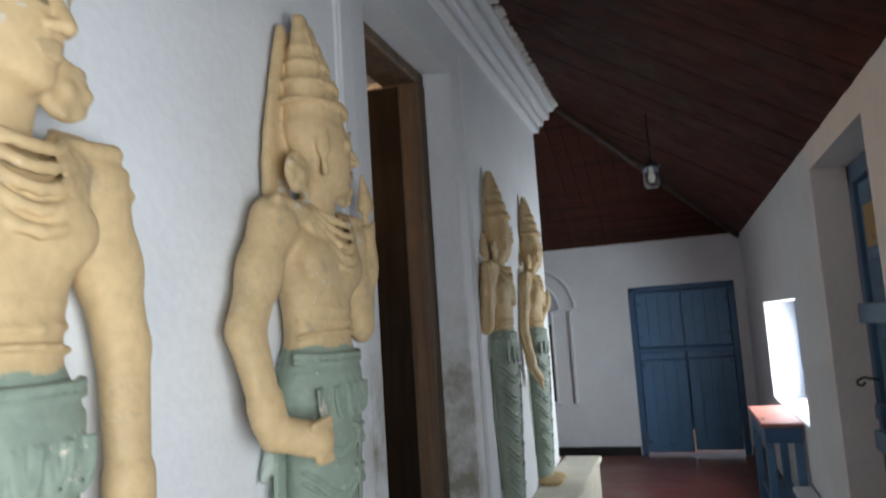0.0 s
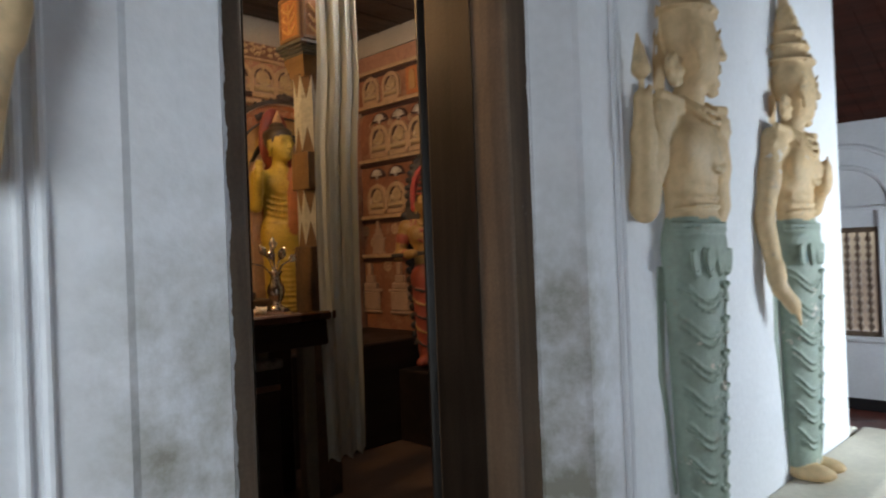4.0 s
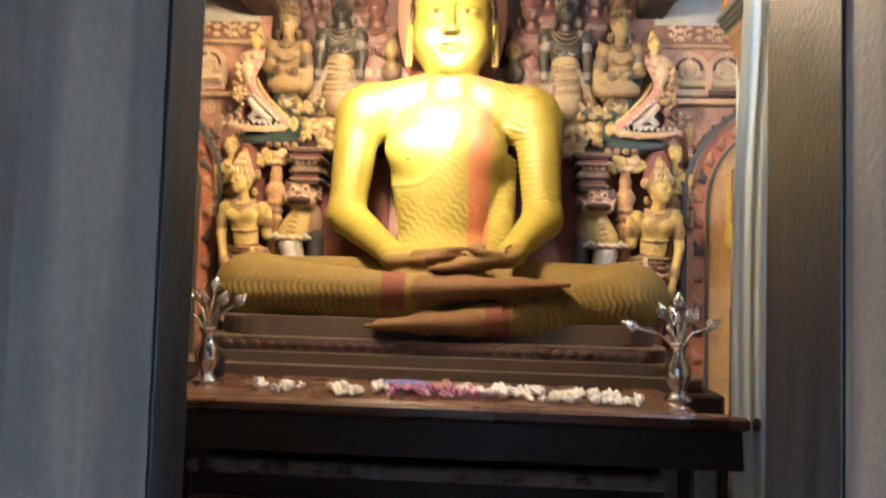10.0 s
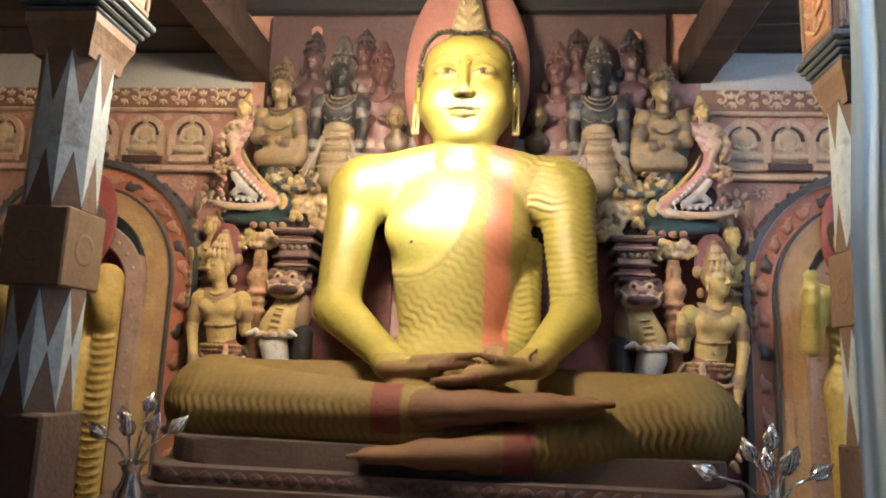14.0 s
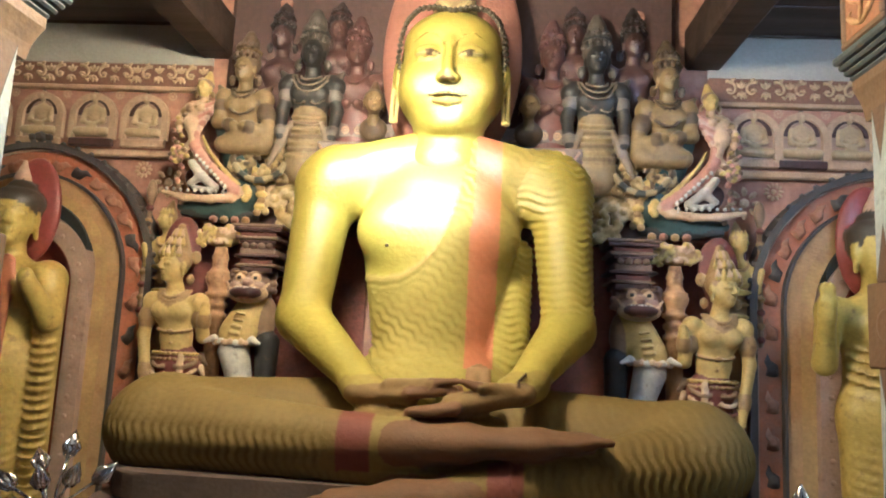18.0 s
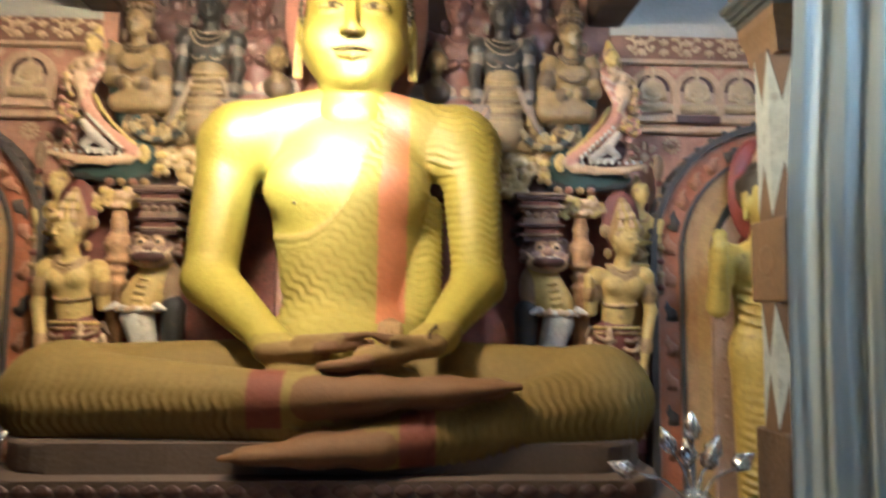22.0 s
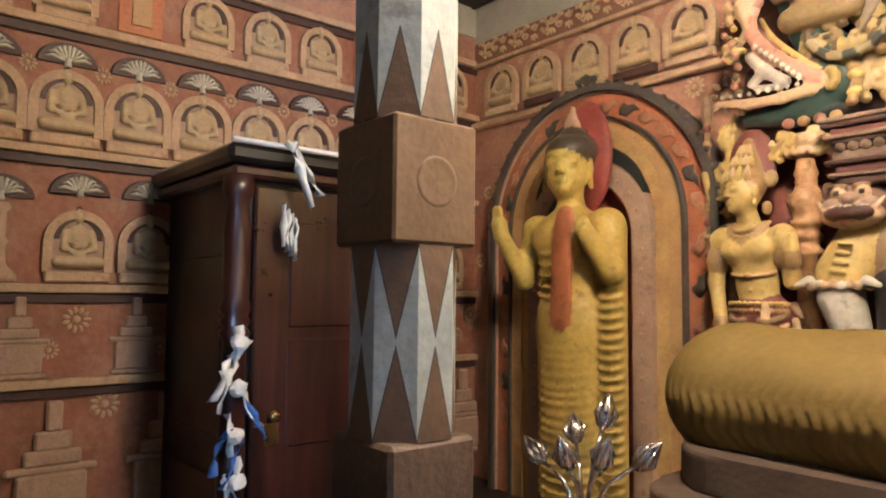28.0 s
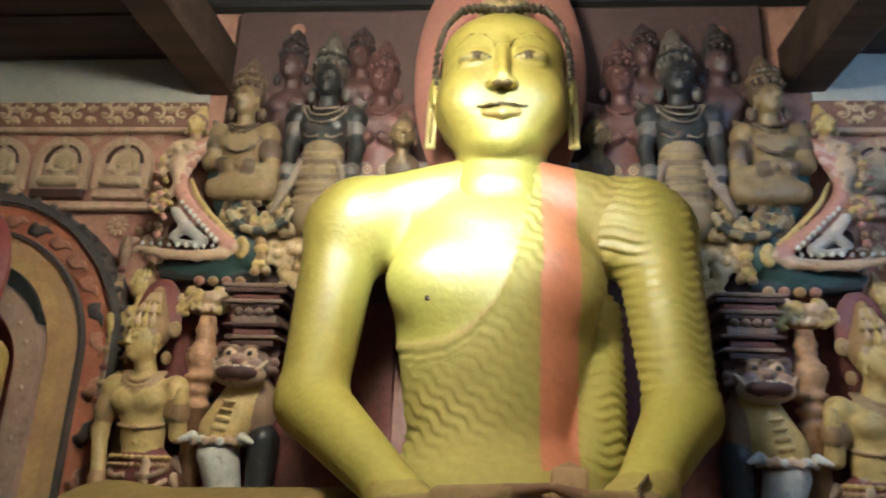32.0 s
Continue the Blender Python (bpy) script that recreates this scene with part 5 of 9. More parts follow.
        h(rc(P(0.188 * s, 2.648, 2.576), P(0.205 * s, 2.65, 2.576), 0.008, 0.008, LOBE, 0.003))
        h(rc(P(0.194 * s, 2.664, 2.70), P(0.197 * s, 2.662, 2.585), 0.008, 0.008, (0.08, 0.05, 0.02), 0.001))
        for i in range(20):
            u = (i + 0.5) / 20 * 6
            k = int(u)
            f = u - k
            xx = hairline[k][0] * (1 - f) + hairline[k + 1][0] * f
            zz = hairline[k][1] * (1 - f) + hairline[k + 1][1] * f
            yy = 2.645 - 0.09 * min(1, i / 14)
            h(el(P(xx * s, yy, zz), (0.0085, 0.014, 0.0085), HAIR, 0.001))
            h(el(P((xx + 0.008) * s, yy + 0.03, zz + 0.01), (0.009, 0.014, 0.009), HAIR, 0.001))
    h(rc(P(0, 2.512, 2.815), P(0, 2.466, 2.69), 0.0115, 0.0185, YEL, 0.022))
    h(el(P(-0.156, 2.476, 2.112), (0.008, 0.006, 0.008), (0.05, 0.03, 0.01), 0.001))
    V2, Q2, who2 = blend(skull, 0.0045)
    V2[:, 0] += 0.01 * np.clip((V2[:, 2] - 2.45) / 0.1, 0, 1) * (V2[:, 1] < 2.74)
    col2 = np.array([p[4] for p in skull], float)[who2]
    n = len(V)
    V, Q, col = np.r_[V, V2], np.r_[Q, Q2 + n], np.r_[col, col2]
    cover, phase = np.r_[cover, np.zeros(len(V2))], np.r_[phase, np.zeros(len(V2))]
    ob = part("seated_buddha_statue", skin_mesh("seated_buddha_statue", V, Q, col, "gilded", {"cover": cover, "phase": phase, "polish": np.clip((V[:, 2] - 1.85) / 0.3, 0.12, 1) * np.where(col[:, 0] > 0.3, 1, 0.3)}), None)
    tagged(ob, "large yellow painted seated Buddha statue with rippled robe and orange sash", "statue")


seated_buddha()


# ---- standing figures ----
def head(o, c, r, yaw, skin, hair, worn=1.0):
    """A carved and painted head at c; r: half its height. Adds its solids to o."""
    ca, sa, t = math.cos(radians(yaw)), math.sin(radians(yaw)), (0, 0, yaw)
    p = lambda x, y, z: (c[0] + r * (ca * x - sa * y), c[1] + r * (sa * x + ca * y), c[2] + r * z)
    E = lambda x, y, z: (x * r, y * r, z * r)
    lip, line = tuple(v * 0.72 for v in skin), tuple(v * 0.25 * worn for v in skin)
    o += [el(p(0, 0.1, 0.2), E(0.78, 0.88, 0.84), skin, 0.1 * r, t), el(p(0, -0.1, -0.3), E(0.67, 0.7, 0.66), skin, 0.25 * r, t), el(p(0, -0.5, -0.76), E(0.27, 0.25, 0.2), skin, 0.2 * r, t)]
    o.append(el(p(0, 0.22, 0.34), E(0.84, 0.86, 0.8), hair, 0.02 * r, t))
    o.append(rc(p(0, -0.78, 0.24), p(0, -0.97, -0.16), 0.07 * r, 0.13 * r, skin, 0.06 * r))
    for e in (-1, 1):
        o.append(el(p(0.13 * e, -0.84, -0.2), E(0.1, 0.12, 0.085), skin, 0.04 * r, t))
        o.append(el(p(0.34 * e, -0.66, 0.11), E(0.25, 0.15, 0.14), skin, 0.05 * r, t))
        o.append(rc(p(0.13 * e, -0.79, 0.05), p(0.34 * e, -0.8, 0.02), 0.032 * r, 0.036 * r, line, 0.01 * r))
        o.append(rc(p(0.34 * e, -0.8, 0.02), p(0.57 * e, -0.67, 0.07), 0.036 * r, 0.025 * r, line, 0.01 * r))
        o.append(rc(p(0.1 * e, -0.82, 0.31), p(0.38 * e, -0.78, 0.41), 0.04 * r, 0.04 * r, lip, 0.04 * r))
        o.append(rc(p(0.38 * e, -0.78, 0.41), p(0.66 * e, -0.6, 0.3), 0.04 * r, 0.025 * r, lip, 0.04 * r))
        o.append(rc(p(0.03 * e, -0.84, -0.42), p(0.24 * e, -0.72, -0.44), 0.06 * r, 0.03 * r, lip, 0.02 * r))
        o.append(rc(p(0, -0.82, -0.55), p(0.17 * e, -0.74, -0.53), 0.075 * r, 0.045 * r, lip, 0.03 * r))
        o.append(rc(p(0, -0.87, -0.485), p(0.24 * e, -0.74, -0.475), 0.022 * r, 0.018 * r, line, 0.01 * r))
        o.append(el(p(0.8 * e, 0.1, 0.0), E(0.12, 0.2, 0.34), skin, 0.05 * r, t))
        o.append(rc(p(0.82 * e, 0.1, -0.3), p(0.84 * e, 0.06, -0.62), 0.08 * r, 0.1 * r, skin, 0.04 * r))


def arc(o, c, w, drop, depth, r, col, k=0.002, n=8, span=1.35):
    """A hanging cord across a chest: c its middle top, w its half width."""
    q = lambda b: (c[0] + w * math.sin(b) / math.sin(span), c[1] - depth * math.cos(b), c[2] - drop * (math.cos(b) - math.cos(span)) / (1 - math.cos(span)))
    for j in range(n):
        a, b = -span + 2 * span * j / n, -span + 2 * span * (j + 1) / n
        o.append(rc(q(a), q(b), r, r, col, k))


def limb(o, pts, radii, col, k=0.01, bands=(), band_col=None):
    """A limb through points, with rings at the given parts of its length."""
    for a, b, ra, rb in zip(pts, pts[1:], radii, radii[1:]):
        o.append(rc(a, b, ra, rb, col, k))
    for seg, f, grow in bands:
        q = tuple(pts[seg][i] * (1 - f) + pts[seg + 1][i] * f for i in range(3))
        q2 = tuple(pts[seg][i] * (0.96 - f) + pts[seg + 1][i] * (f + 0.04) for i in range(3))
        rr = (radii[seg] * (1 - f) + radii[seg + 1] * f) * grow
        o.append(rc(q, q2, rr, rr, band_col or col, 0.002))


OCHRE, GREEN = (0.62, 0.435, 0.24), (0.26, 0.33, 0.27)


def guardian(name, x, side_arms, yaw, strands, label, fwd=0.0, vox=0.0066):
    """A bas-relief guardian on its plinth: crowned head turned to the door, bare chest, wrapped skirt with a chain of bows."""
    BODY, PALE = (0.0, 0.0, 0.0), (0.4, 0.47, 0.43)
    o = [
        el((0, 0, 1.31), (0.178, 0.12, 0.15), BODY, 0.04),
        el((0, 0, 1.15), (0.138, 0.105, 0.14), BODY, 0.06),
        el((0, 0, 1.0), (0.168, 0.13, 0.12), BODY, 0.05),
        rc((0, 0, 0.97), (0.01, 0, 0.1), 0.168, 0.12, BODY, 0.03, (1, 0.8, 1)),
        rc((0, 0.01, 1.4), (0.015, -0.02, 1.53), 0.072, 0.066, OCHRE, 0.03),
    ]
    for e in (-1, 1):
        o.append(el((0.205 * e, 0.0, 1.4), (0.078, 0.078, 0.068), OCHRE, 0.04))
        o.append(el((0.085 * e, -0.085, 1.31), (0.08, 0.045, 0.062), BODY, 0.04))
        o.append(el((0.085 * e, -0.128, 1.3), (0.008, 0.008, 0.008), OCHRE, 0.003))
        # leaf-shaped shoulder ornaments
        for k in range(3):
            o.append(rc((0.1 * e, -0.05, 1.455 - 0.012 * k), ((0.235 + 0.02 * k) * e, -0.045, 1.465 - 0.035 * k), 0.014, 0.018 - 0.004 * k, OCHRE, 0.008))
        o.append(el((0.075 * e * foot_turn(yaw, e), -0.06, 0.03), (0.062, 0.15, 0.036), OCHRE, 0.01))
    head(o, (0.0, -0.05, 1.64), 0.13, yaw, OCHRE, OCHRE, 1.6)
    # squat tapering crown of five flared tiers, its ridge against the wall
    tiers = ((1.752, 0.137, -0.012), (1.815, 0.11, -0.022), (1.872, 0.084, -0.032), (1.92, 0.06, -0.04), (1.96, 0.04, -0.046))
    for z, r, cx in tiers:
        o.append(rc((cx, -0.025, z), (cx - 0.008, -0.02, z + 0.045), r * 0.86, r * 0.7, OCHRE, 0.006))
        o.append(el((cx, -0.025, z + 0.004), (r, r, 0.016), OCHRE, 0.003))
        for k in range(7):
            a = radians(yaw - 75 + 25 * k)
            o.append(rc((cx + r * 0.93 * math.sin(a), -0.025 - r * 0.93 * math.cos(a), z), (cx + r * 0.84 * math.sin(a), -0.025 - r * 0.84 * math.cos(a), z + 0.034), 0.011, 0.003, OCHRE, 0.004))
    o.append(rc((-0.05, -0.015, 1.96), (-0.062, 0, 2.03), 0.026, 0.006, OCHRE, 0.01))
    side = lambda z: -0.17 + 0.1 * max(0, (z - 1.6) / 0.42) ** 1.15
    for k in range(6):
        za, zb = 1.5 + 0.08 * k, 1.58 + 0.08 * k
        o.append(rc((side(za), 0.05, za), (side(zb), 0.05, zb), 0.022, 0.02, OCHRE, 0.006))
        o.append(rc((side(za) + 0.05, 0.05, za), (side(zb) + 0.05 - 0.004 * k, 0.05, zb), 0.05 - 0.006 * k, 0.044 - 0.006 * k, OCHRE, 0.02, (1, 0.5, 1)))
    # flower discs at the ears
    for e in (-1, 1):
        cx, cz = -0.012 + 0.132 * e, 1.55
        o.append(el((cx, -0.05, cz), (0.056, 0.022, 0.056), OCHRE, 0.006))
        o.append(el((cx, -0.07, cz), (0.015, 0.012, 0.015), OCHRE, 0.003))
        for k in range(7):
            a = 0.8976 * k
            o.append(el((cx + 0.041 * math.cos(a), -0.062, cz + 0.041 * math.sin(a)), (0.015, 0.01, 0.015), OCHRE, 0.003))
    # draped necklaces
    for k in range(strands):
        arc(o, (0.025, 0.0, 1.475), 0.09 + 0.014 * k, 0.05 + 0.033 * k, 0.124 + 0.004 * min(k, 3), 0.0105, OCHRE, 0.006, 10)
    if strands < 4:
        arc(o, (0.05, 0.0, 1.46), 0.12, 0.22, 0.125, 0.012, OCHRE, 0.01, 10)
    # belly folds, girdle, row of loops
    for z, w, d, dr in ((1.2, 0.134, 0.107, 0.012), (1.16, 0.136, 0.109, 0.008), (1.115, 0.14, 0.113, -0.012)):
        arc(o, (0, 0, z), w, dr, d, 0.0055, BODY, 0.008, 8)
    for z, r in ((1.07, 0.008), (1.052, 0.008), (1.02, 0.005), (1.006, 0.005)):
        arc(o, (0, 0, z), 0.168, 0.006, 0.13, r, BODY, 0.004, 10)
    front = lambda a, grow=1.0: -0.132 * grow * math.sqrt(max(0.05, 1 - (a / 0.175) ** 2))
    for k in range(5):
        a = -0.12 + 0.06 * k
        for w, dr, r in ((0.024, 0.08, 0.0075), (0.009, 0.056, 0.0065)):
            for q in range(6):
                b0, b1 = -1.5 + 0.5 * q, -1.0 + 0.5 * q
                pt = lambda b: (a + w * math.sin(b), front(a) - 0.007, 0.985 - dr * math.cos(b))
                o.append(rc(pt(b0), pt(b1), r, r, BODY, 0.003))
    # swags up to a chain of bows, slanting folds beyond it
    bow = lambda z: 0.03 - 0.012 * (0.8 - z)
    for k in range(7):
        z = 0.86 - 0.11 * k
        half = 0.162 - 0.0065 * k
        yy = lambda xx: -0.134 * (1 - 0.04 * k) * math.sqrt(max(0.04, 1 - ((xx - 0.005) / (half + 0.012)) ** 2))
        for dz in (0, -0.028):
            pts = [(-half + (bow(z) + half) * u, z + dz + 0.03 * (1 - u) ** 2 - 0.05 * math.sin(math.pi * u) ** 1.2) for u in [q / 8 for q in range(9)]]
            for (xa, za), (xb, zb) in zip(pts, pts[1:]):
                o.append(rc((xa, yy(xa), za), (xb, yy(xb), zb), 0.0045, 0.0045, BODY, 0.008))
        bx_, by_ = bow(z), yy(bow(z)) - 0.008
        for e in (-1, 1):
            o.append(rc((bx_, by_, z), (bx_ + 0.02 * e, by_, z + 0.012), 0.006, 0.009, BODY, 0.003))
            o.append(rc((bx_, by_, z), (bx_ + 0.012 * e, by_ + 0.002, z - 0.028), 0.005, 0.006, BODY, 0.003))
        o.append(rc((bx_, by_, z - 0.02), (bow(z - 0.1), yy(bow(z - 0.1)), z - 0.1), 0.005, 0.005, BODY, 0.004))
        o.append(rc((bx_ + 0.025, yy(bx_ + 0.025), z + 0.02), (half - 0.012, yy(half - 0.012), z - 0.04), 0.005, 0.0045, BODY, 0.006))
        o.append(el((half - 0.008, yy(half - 0.008), z - 0.045), (0.01, 0.009, 0.016), BODY, 0.005))
    # sash ends flat against the wall
    for k in range(3):
        xa = -0.165 - 0.014 * k
        o.append(rc((xa, 0.03, 0.93), (xa - 0.015, 0.035, 0.6), 0.009, 0.011, BODY, 0.004))
        o.append(rc((xa - 0.015, 0.035, 0.6), (xa + 0.03 - 0.004 * k, 0.035, 0.22 + 0.13 * k), 0.011, 0.014, BODY, 0.004))
    for pts, radii, grip in side_arms:
        limb(o, pts, radii, OCHRE, 0.015, ((0, 0.38, 1.1), (0, 0.46, 1.16), (0, 0.54, 1.1), (len(pts) - 3, 0.72, 1.2), (len(pts) - 3, 0.82, 1.22)), OCHRE)
        hx, hy, hz = pts[-1]
        wx, wy, wz = pts[-2]
        if grip == "fist":
            for k in range(4):
                z = hz + 0.038 - 0.027 * k
                o.append(rc((hx - 0.02, hy - 0.012, z), (hx + 0.024, hy - 0.022, z), 0.0135, 0.0125, OCHRE, 0.002))
                o.append(rc((hx + 0.024, hy - 0.022, z), (hx + 0.034, hy + 0.012, z), 0.0125, 0.01, OCHRE, 0.002))
            o.append(rc((hx - 0.04, hy - 0.01, hz + 0.035), (hx + 0.01, hy - 0.03, hz + 0.05), 0.015, 0.011, OCHRE, 0.005))
            # faded sash end puffed out behind the wrist
            for k in range(4):
                o.append(rc((-0.15, 0.05, 0.9 + 0.01 * k), (-0.225 - 0.006 * k, 0.055, 1.04 - 0.035 * k), 0.03, 0.014, PALE, 0.012))
                o.append(rc((-0.15, 0.05, 0.9), (-0.2 - 0.01 * k, 0.055, 0.84 - 0.02 * k), 0.03, 0.014, PALE, 0.012))
        elif grip == "bud":
            for k in range(3):
                o.append(rc((hx - 0.012 + 0.012 * k, hy - 0.02, hz - 0.01 + 0.018 * k), (hx + 0.03, hy - 0.014, hz + 0.006 + 0.018 * k), 0.012, 0.01, OCHRE, 0.003))
            o.append(rc((hx, hy, hz - 0.05), (hx - 0.004, hy, hz + 0.06), 0.012, 0.012, OCHRE, 0.004))
            o.append(el((hx - 0.006, hy, hz + 0.085), (0.036, 0.03, 0.02), OCHRE, 0.004))
            o.append(rc((hx - 0.006, hy, hz + 0.1), (hx - 0.018, hy, hz + 0.19), 0.034, 0.007, OCHRE, 0.01))
            for e in (-1, 1):
                o.append(rc((hx + 0.02 * e, hy - 0.02, hz + 0.09), (hx - 0.01 + 0.008 * e, hy - 0.012, hz + 0.16), 0.01, 0.005, OCHRE, 0.003))
        else:
            for k in range(4):
                o.append(rc((hx, hy - 0.012, hz + 0.02 - 0.013 * k), (hx + (hx - wx) * 0.6 + 0.004, hy - 0.016, hz + 0.018 - 0.014 * k + (hz - wz) * 0.7), 0.012, 0.008, OCHRE, 0.003))
    V, Q, who = blend(o, vox)
    col = np.array([p[4] for p in o], float)[who]
    lx, lz = V[:, 0], V[:, 2]
    bare = (lz > 1.088 + 0.005 * np.cos(2 * np.pi * lx / 0.11))[:, None]
    col = np.where(col.sum(1, keepdims=True) == 0, np.where(bare, OCHRE, GREEN), col)
    V = V * (1, 0.7, 1) + (x, -0.02 - fwd, 0.47)
    ob = part(name, skin_mesh(name, V, Q, col, "plaster_figure", None, None), None)
    tagged(ob, label, "statue", "guardian reliefs by the shrine door")


def foot_turn(yaw, e):
    return 1.0 if yaw * e > 0 else 0.7


fist = ([(-0.22, 0.0, 1.41), (-0.345, 0.0, 1.14), (-0.3, -0.05, 0.9), (-0.205, -0.15, 0.865)], [0.07, 0.056, 0.042, 0.044], "fist")
bud_door = ([(0.215, 0.0, 1.4), (0.235, -0.03, 1.145), (0.285, -0.05, 1.36), (0.285, -0.05, 1.43)], [0.068, 0.052, 0.038, 0.034], "bud")
bud_far = ([(-0.21, 0.0, 1.4), (-0.31, -0.01, 1.13), (-0.335, -0.04, 1.36), (-0.335, -0.04, 1.43)], [0.07, 0.056, 0.038, 0.036], "bud")
hanging = ([(0.215, 0.0, 1.4), (0.285, 0.0, 1.12), (0.27, -0.04, 0.8), (0.26, -0.05, 0.74)], [0.07, 0.055, 0.04, 0.038], "open")
tucked = ([(0.21, 0.0, 1.4), (0.26, 0.02, 1.14), (0.21, 0.04, 0.98), (0.19, 0.05, 0.95)], [0.066, 0.052, 0.038, 0.032], "open")
on_hip = ([(-0.215, 0.0, 1.4), (-0.33, 0.0, 1.09), (-0.31, -0.06, 0.82), (-0.26, -0.11, 0.745)], [0.066, 0.054, 0.038, 0.036], "open")
to_chest = ([(0.21, 0.0, 1.4), (0.26, -0.01, 1.16), (0.18, -0.12, 1.27), (0.16, -0.13, 1.31)], [0.066, 0.052, 0.038, 0.036], "open")
guardian("guardian_relief", -1.255, [bud_door, fist], 48, 5, "ochre and green plaster guardian, tall crown, raised lotus bud", 0.045, 0.006)
guardian("guardian_relief", 1.02, [bud_far, tucked], 50, 2, "ochre and green plaster guardian with crown, hand raised by the doorway")
guardian("guardian_relief", -2.25, [hanging, fist], 26, 5, "worn ochre and green plaster guardian with its arm hanging down", 0.03, 0.006)
guardian("guardian_relief", 2.0, [on_hip, to_chest], 50, 3, "ochre and green plaster guardian at the wall's end, hand on hip")

# ---- standing Buddhas in arched niches ----
SY = (0.50, 0.36, 0.06)


def standing_buddha(name, x, label, yaw):
    SKIN_Y, FOLD, DARK = (0.52, 0.4, 0.07), (0.46, 0.33, 0.06), (0.06, 0.05, 0.035)
    o = [
        el((0, 0, 0.95), (0.142, 0.085, 0.13), SY, 0.03),
        el((0, 0, 0.8), (0.118, 0.08, 0.13), SY, 0.05),
        el((0, 0, 0.66), (0.132, 0.088, 0.12), SY, 0.05),
        rc((0, 0, 0.66), (0, 0, 0.08), 0.138, 0.115, SY, 0.03, (1, 0.66, 1)),
        rc((0.172, 0.01, 0.98), (0.182, 0.01, 0.1), 0.05, 0.04, SY, 0.015, (1, 0.85, 1)),
        rc((0, 0.01, 1.03), (0, -0.005, 1.12), 0.052, 0.046, SKIN_Y, 0.02),
    ]
    for e in (-1, 1):
        o.append(el((0.148 * e, 0, 1.005), (0.06, 0.058, 0.05), SKIN_Y if e < 0 else SY, 0.03))
        o.append(el((0.062 * e, -0.055, 0.955), (0.06, 0.035, 0.05), SY, 0.03))
        o.append(el((0.055 * e, -0.07, 0.022), (0.042, 0.1, 0.026), SKIN_Y, 0.01))
    head(o, (0, -0.02, 1.2), 0.1, yaw, SKIN_Y, DARK)
    o += [el((0, 0.006, 1.264), (0.09, 0.095, 0.06), DARK, 0.004), el((0, 0.015, 1.32), (0.05, 0.05, 0.03), DARK, 0.01), el((0, 0.01, 1.35), (0.032, 0.022, 0.03), (0.5, 0.34, 0.22), 0.006), rc((0, 0.01, 1.36), (0.003, 0.01, 1.43), 0.027, 0.004, (0.5, 0.34, 0.22), 0.01)]
    limb(o, [(-0.16, 0, 1.0), (-0.195, -0.03, 0.83), (-0.225, -0.12, 0.98), (-0.228, -0.13, 1.02)], [0.046, 0.038, 0.026, 0.03], SKIN_Y, 0.015)
    for k in range(4):
        o.append(rc((-0.246 + 0.012 * k, -0.135, 1.03), (-0.25 + 0.013 * k, -0.14, 1.085 - 0.006 * abs(k - 1.5)), 0.009, 0.007, SKIN_Y, 0.003))
    limb(o, [(0.16, 0, 1.0), (0.2, -0.04, 0.85), (0.168, -0.125, 0.96)], [0.052, 0.044, 0.032], SY, 0.015)
    o.append(el((0.16, -0.135, 0.985), (0.03, 0.024, 0.034), SKIN_Y, 0.01))
    # orange sash over the chest with a fringed end
    for k in range(7):
        o.append(rc((0.045 - 0.002 * k, -0.083 - 0.003 * min(k, 3), 1.03 - 0.048 * k), (0.043 - 0.002 * k, -0.086 - 0.003 * min(k, 3), 0.985 - 0.048 * k), 0.04, 0.042, (0.38, 0.14, 0.05), 0.008, (1, 0.35, 1)))
    # wavy folds of the robe
    for k in range(21):
        z = 0.11 + 0.031 * k
        arc(o, (0.0, 0.0, z + 0.012), 0.122, 0.024 + 0.004 * math.sin(1.7 * k), 0.088, 0.0055, FOLD, 0.008, 7)
    for k in range(6):
        z = 0.77 + 0.036 * k
        arc(o, (-0.03, 0.0, z + 0.02), 0.09, 0.03, 0.088, 0.005, FOLD, 0.008, 6)
    for k in range(26):
        z = 0.13 + 0.032 * k
        arc(o, (0.178, 0.005, z), 0.046, 0.012, 0.044, 0.005, FOLD, 0.01, 5)
    o.append(el((0.012, 0.075, 1.25), (0.112, 0.03, 0.2), (0.24, 0.055, 0.04), 0.005))
    V, Q, who = blend(o, 0.0085)
    col = np.array([p[4] for p in o], float)[who]
    V = V * (1, 1, 1.035) + (x, 2.78, SIDE)
    tagged(part(name, skin_mesh(name, V, Q, col, "painted"), None), label, "statue", "standing Buddhas")


standing_buddha("standing_buddha_statue", XC - 1.61, "yellow painted standing Buddha with rippled robe in an arched niche", 25)
standing_buddha("standing_buddha_statue", XC + 1.505, "yellow painted standing Buddha beside the painted pillar, half hidden", 10)
def small(name, bm, mat):
    me = bpy.data.meshes.new(name)
    bm.to_mesh(me)
    bm.free()
    me.materials.append(MAT[mat])
    return me


def dot(radius, squash):
    g = bmesh.new()
    bmesh.ops.create_icosphere(g, subdivisions=1, radius=radius)
    bmesh.ops.scale(g, vec=(1, squash, 1), verts=g.verts)
    return g


BEAD, PALE_BEAD = small("border_bead", dot(0.013, 1), "arch_grey"), small("bead", dot(0.0105, 0.8), "buff")
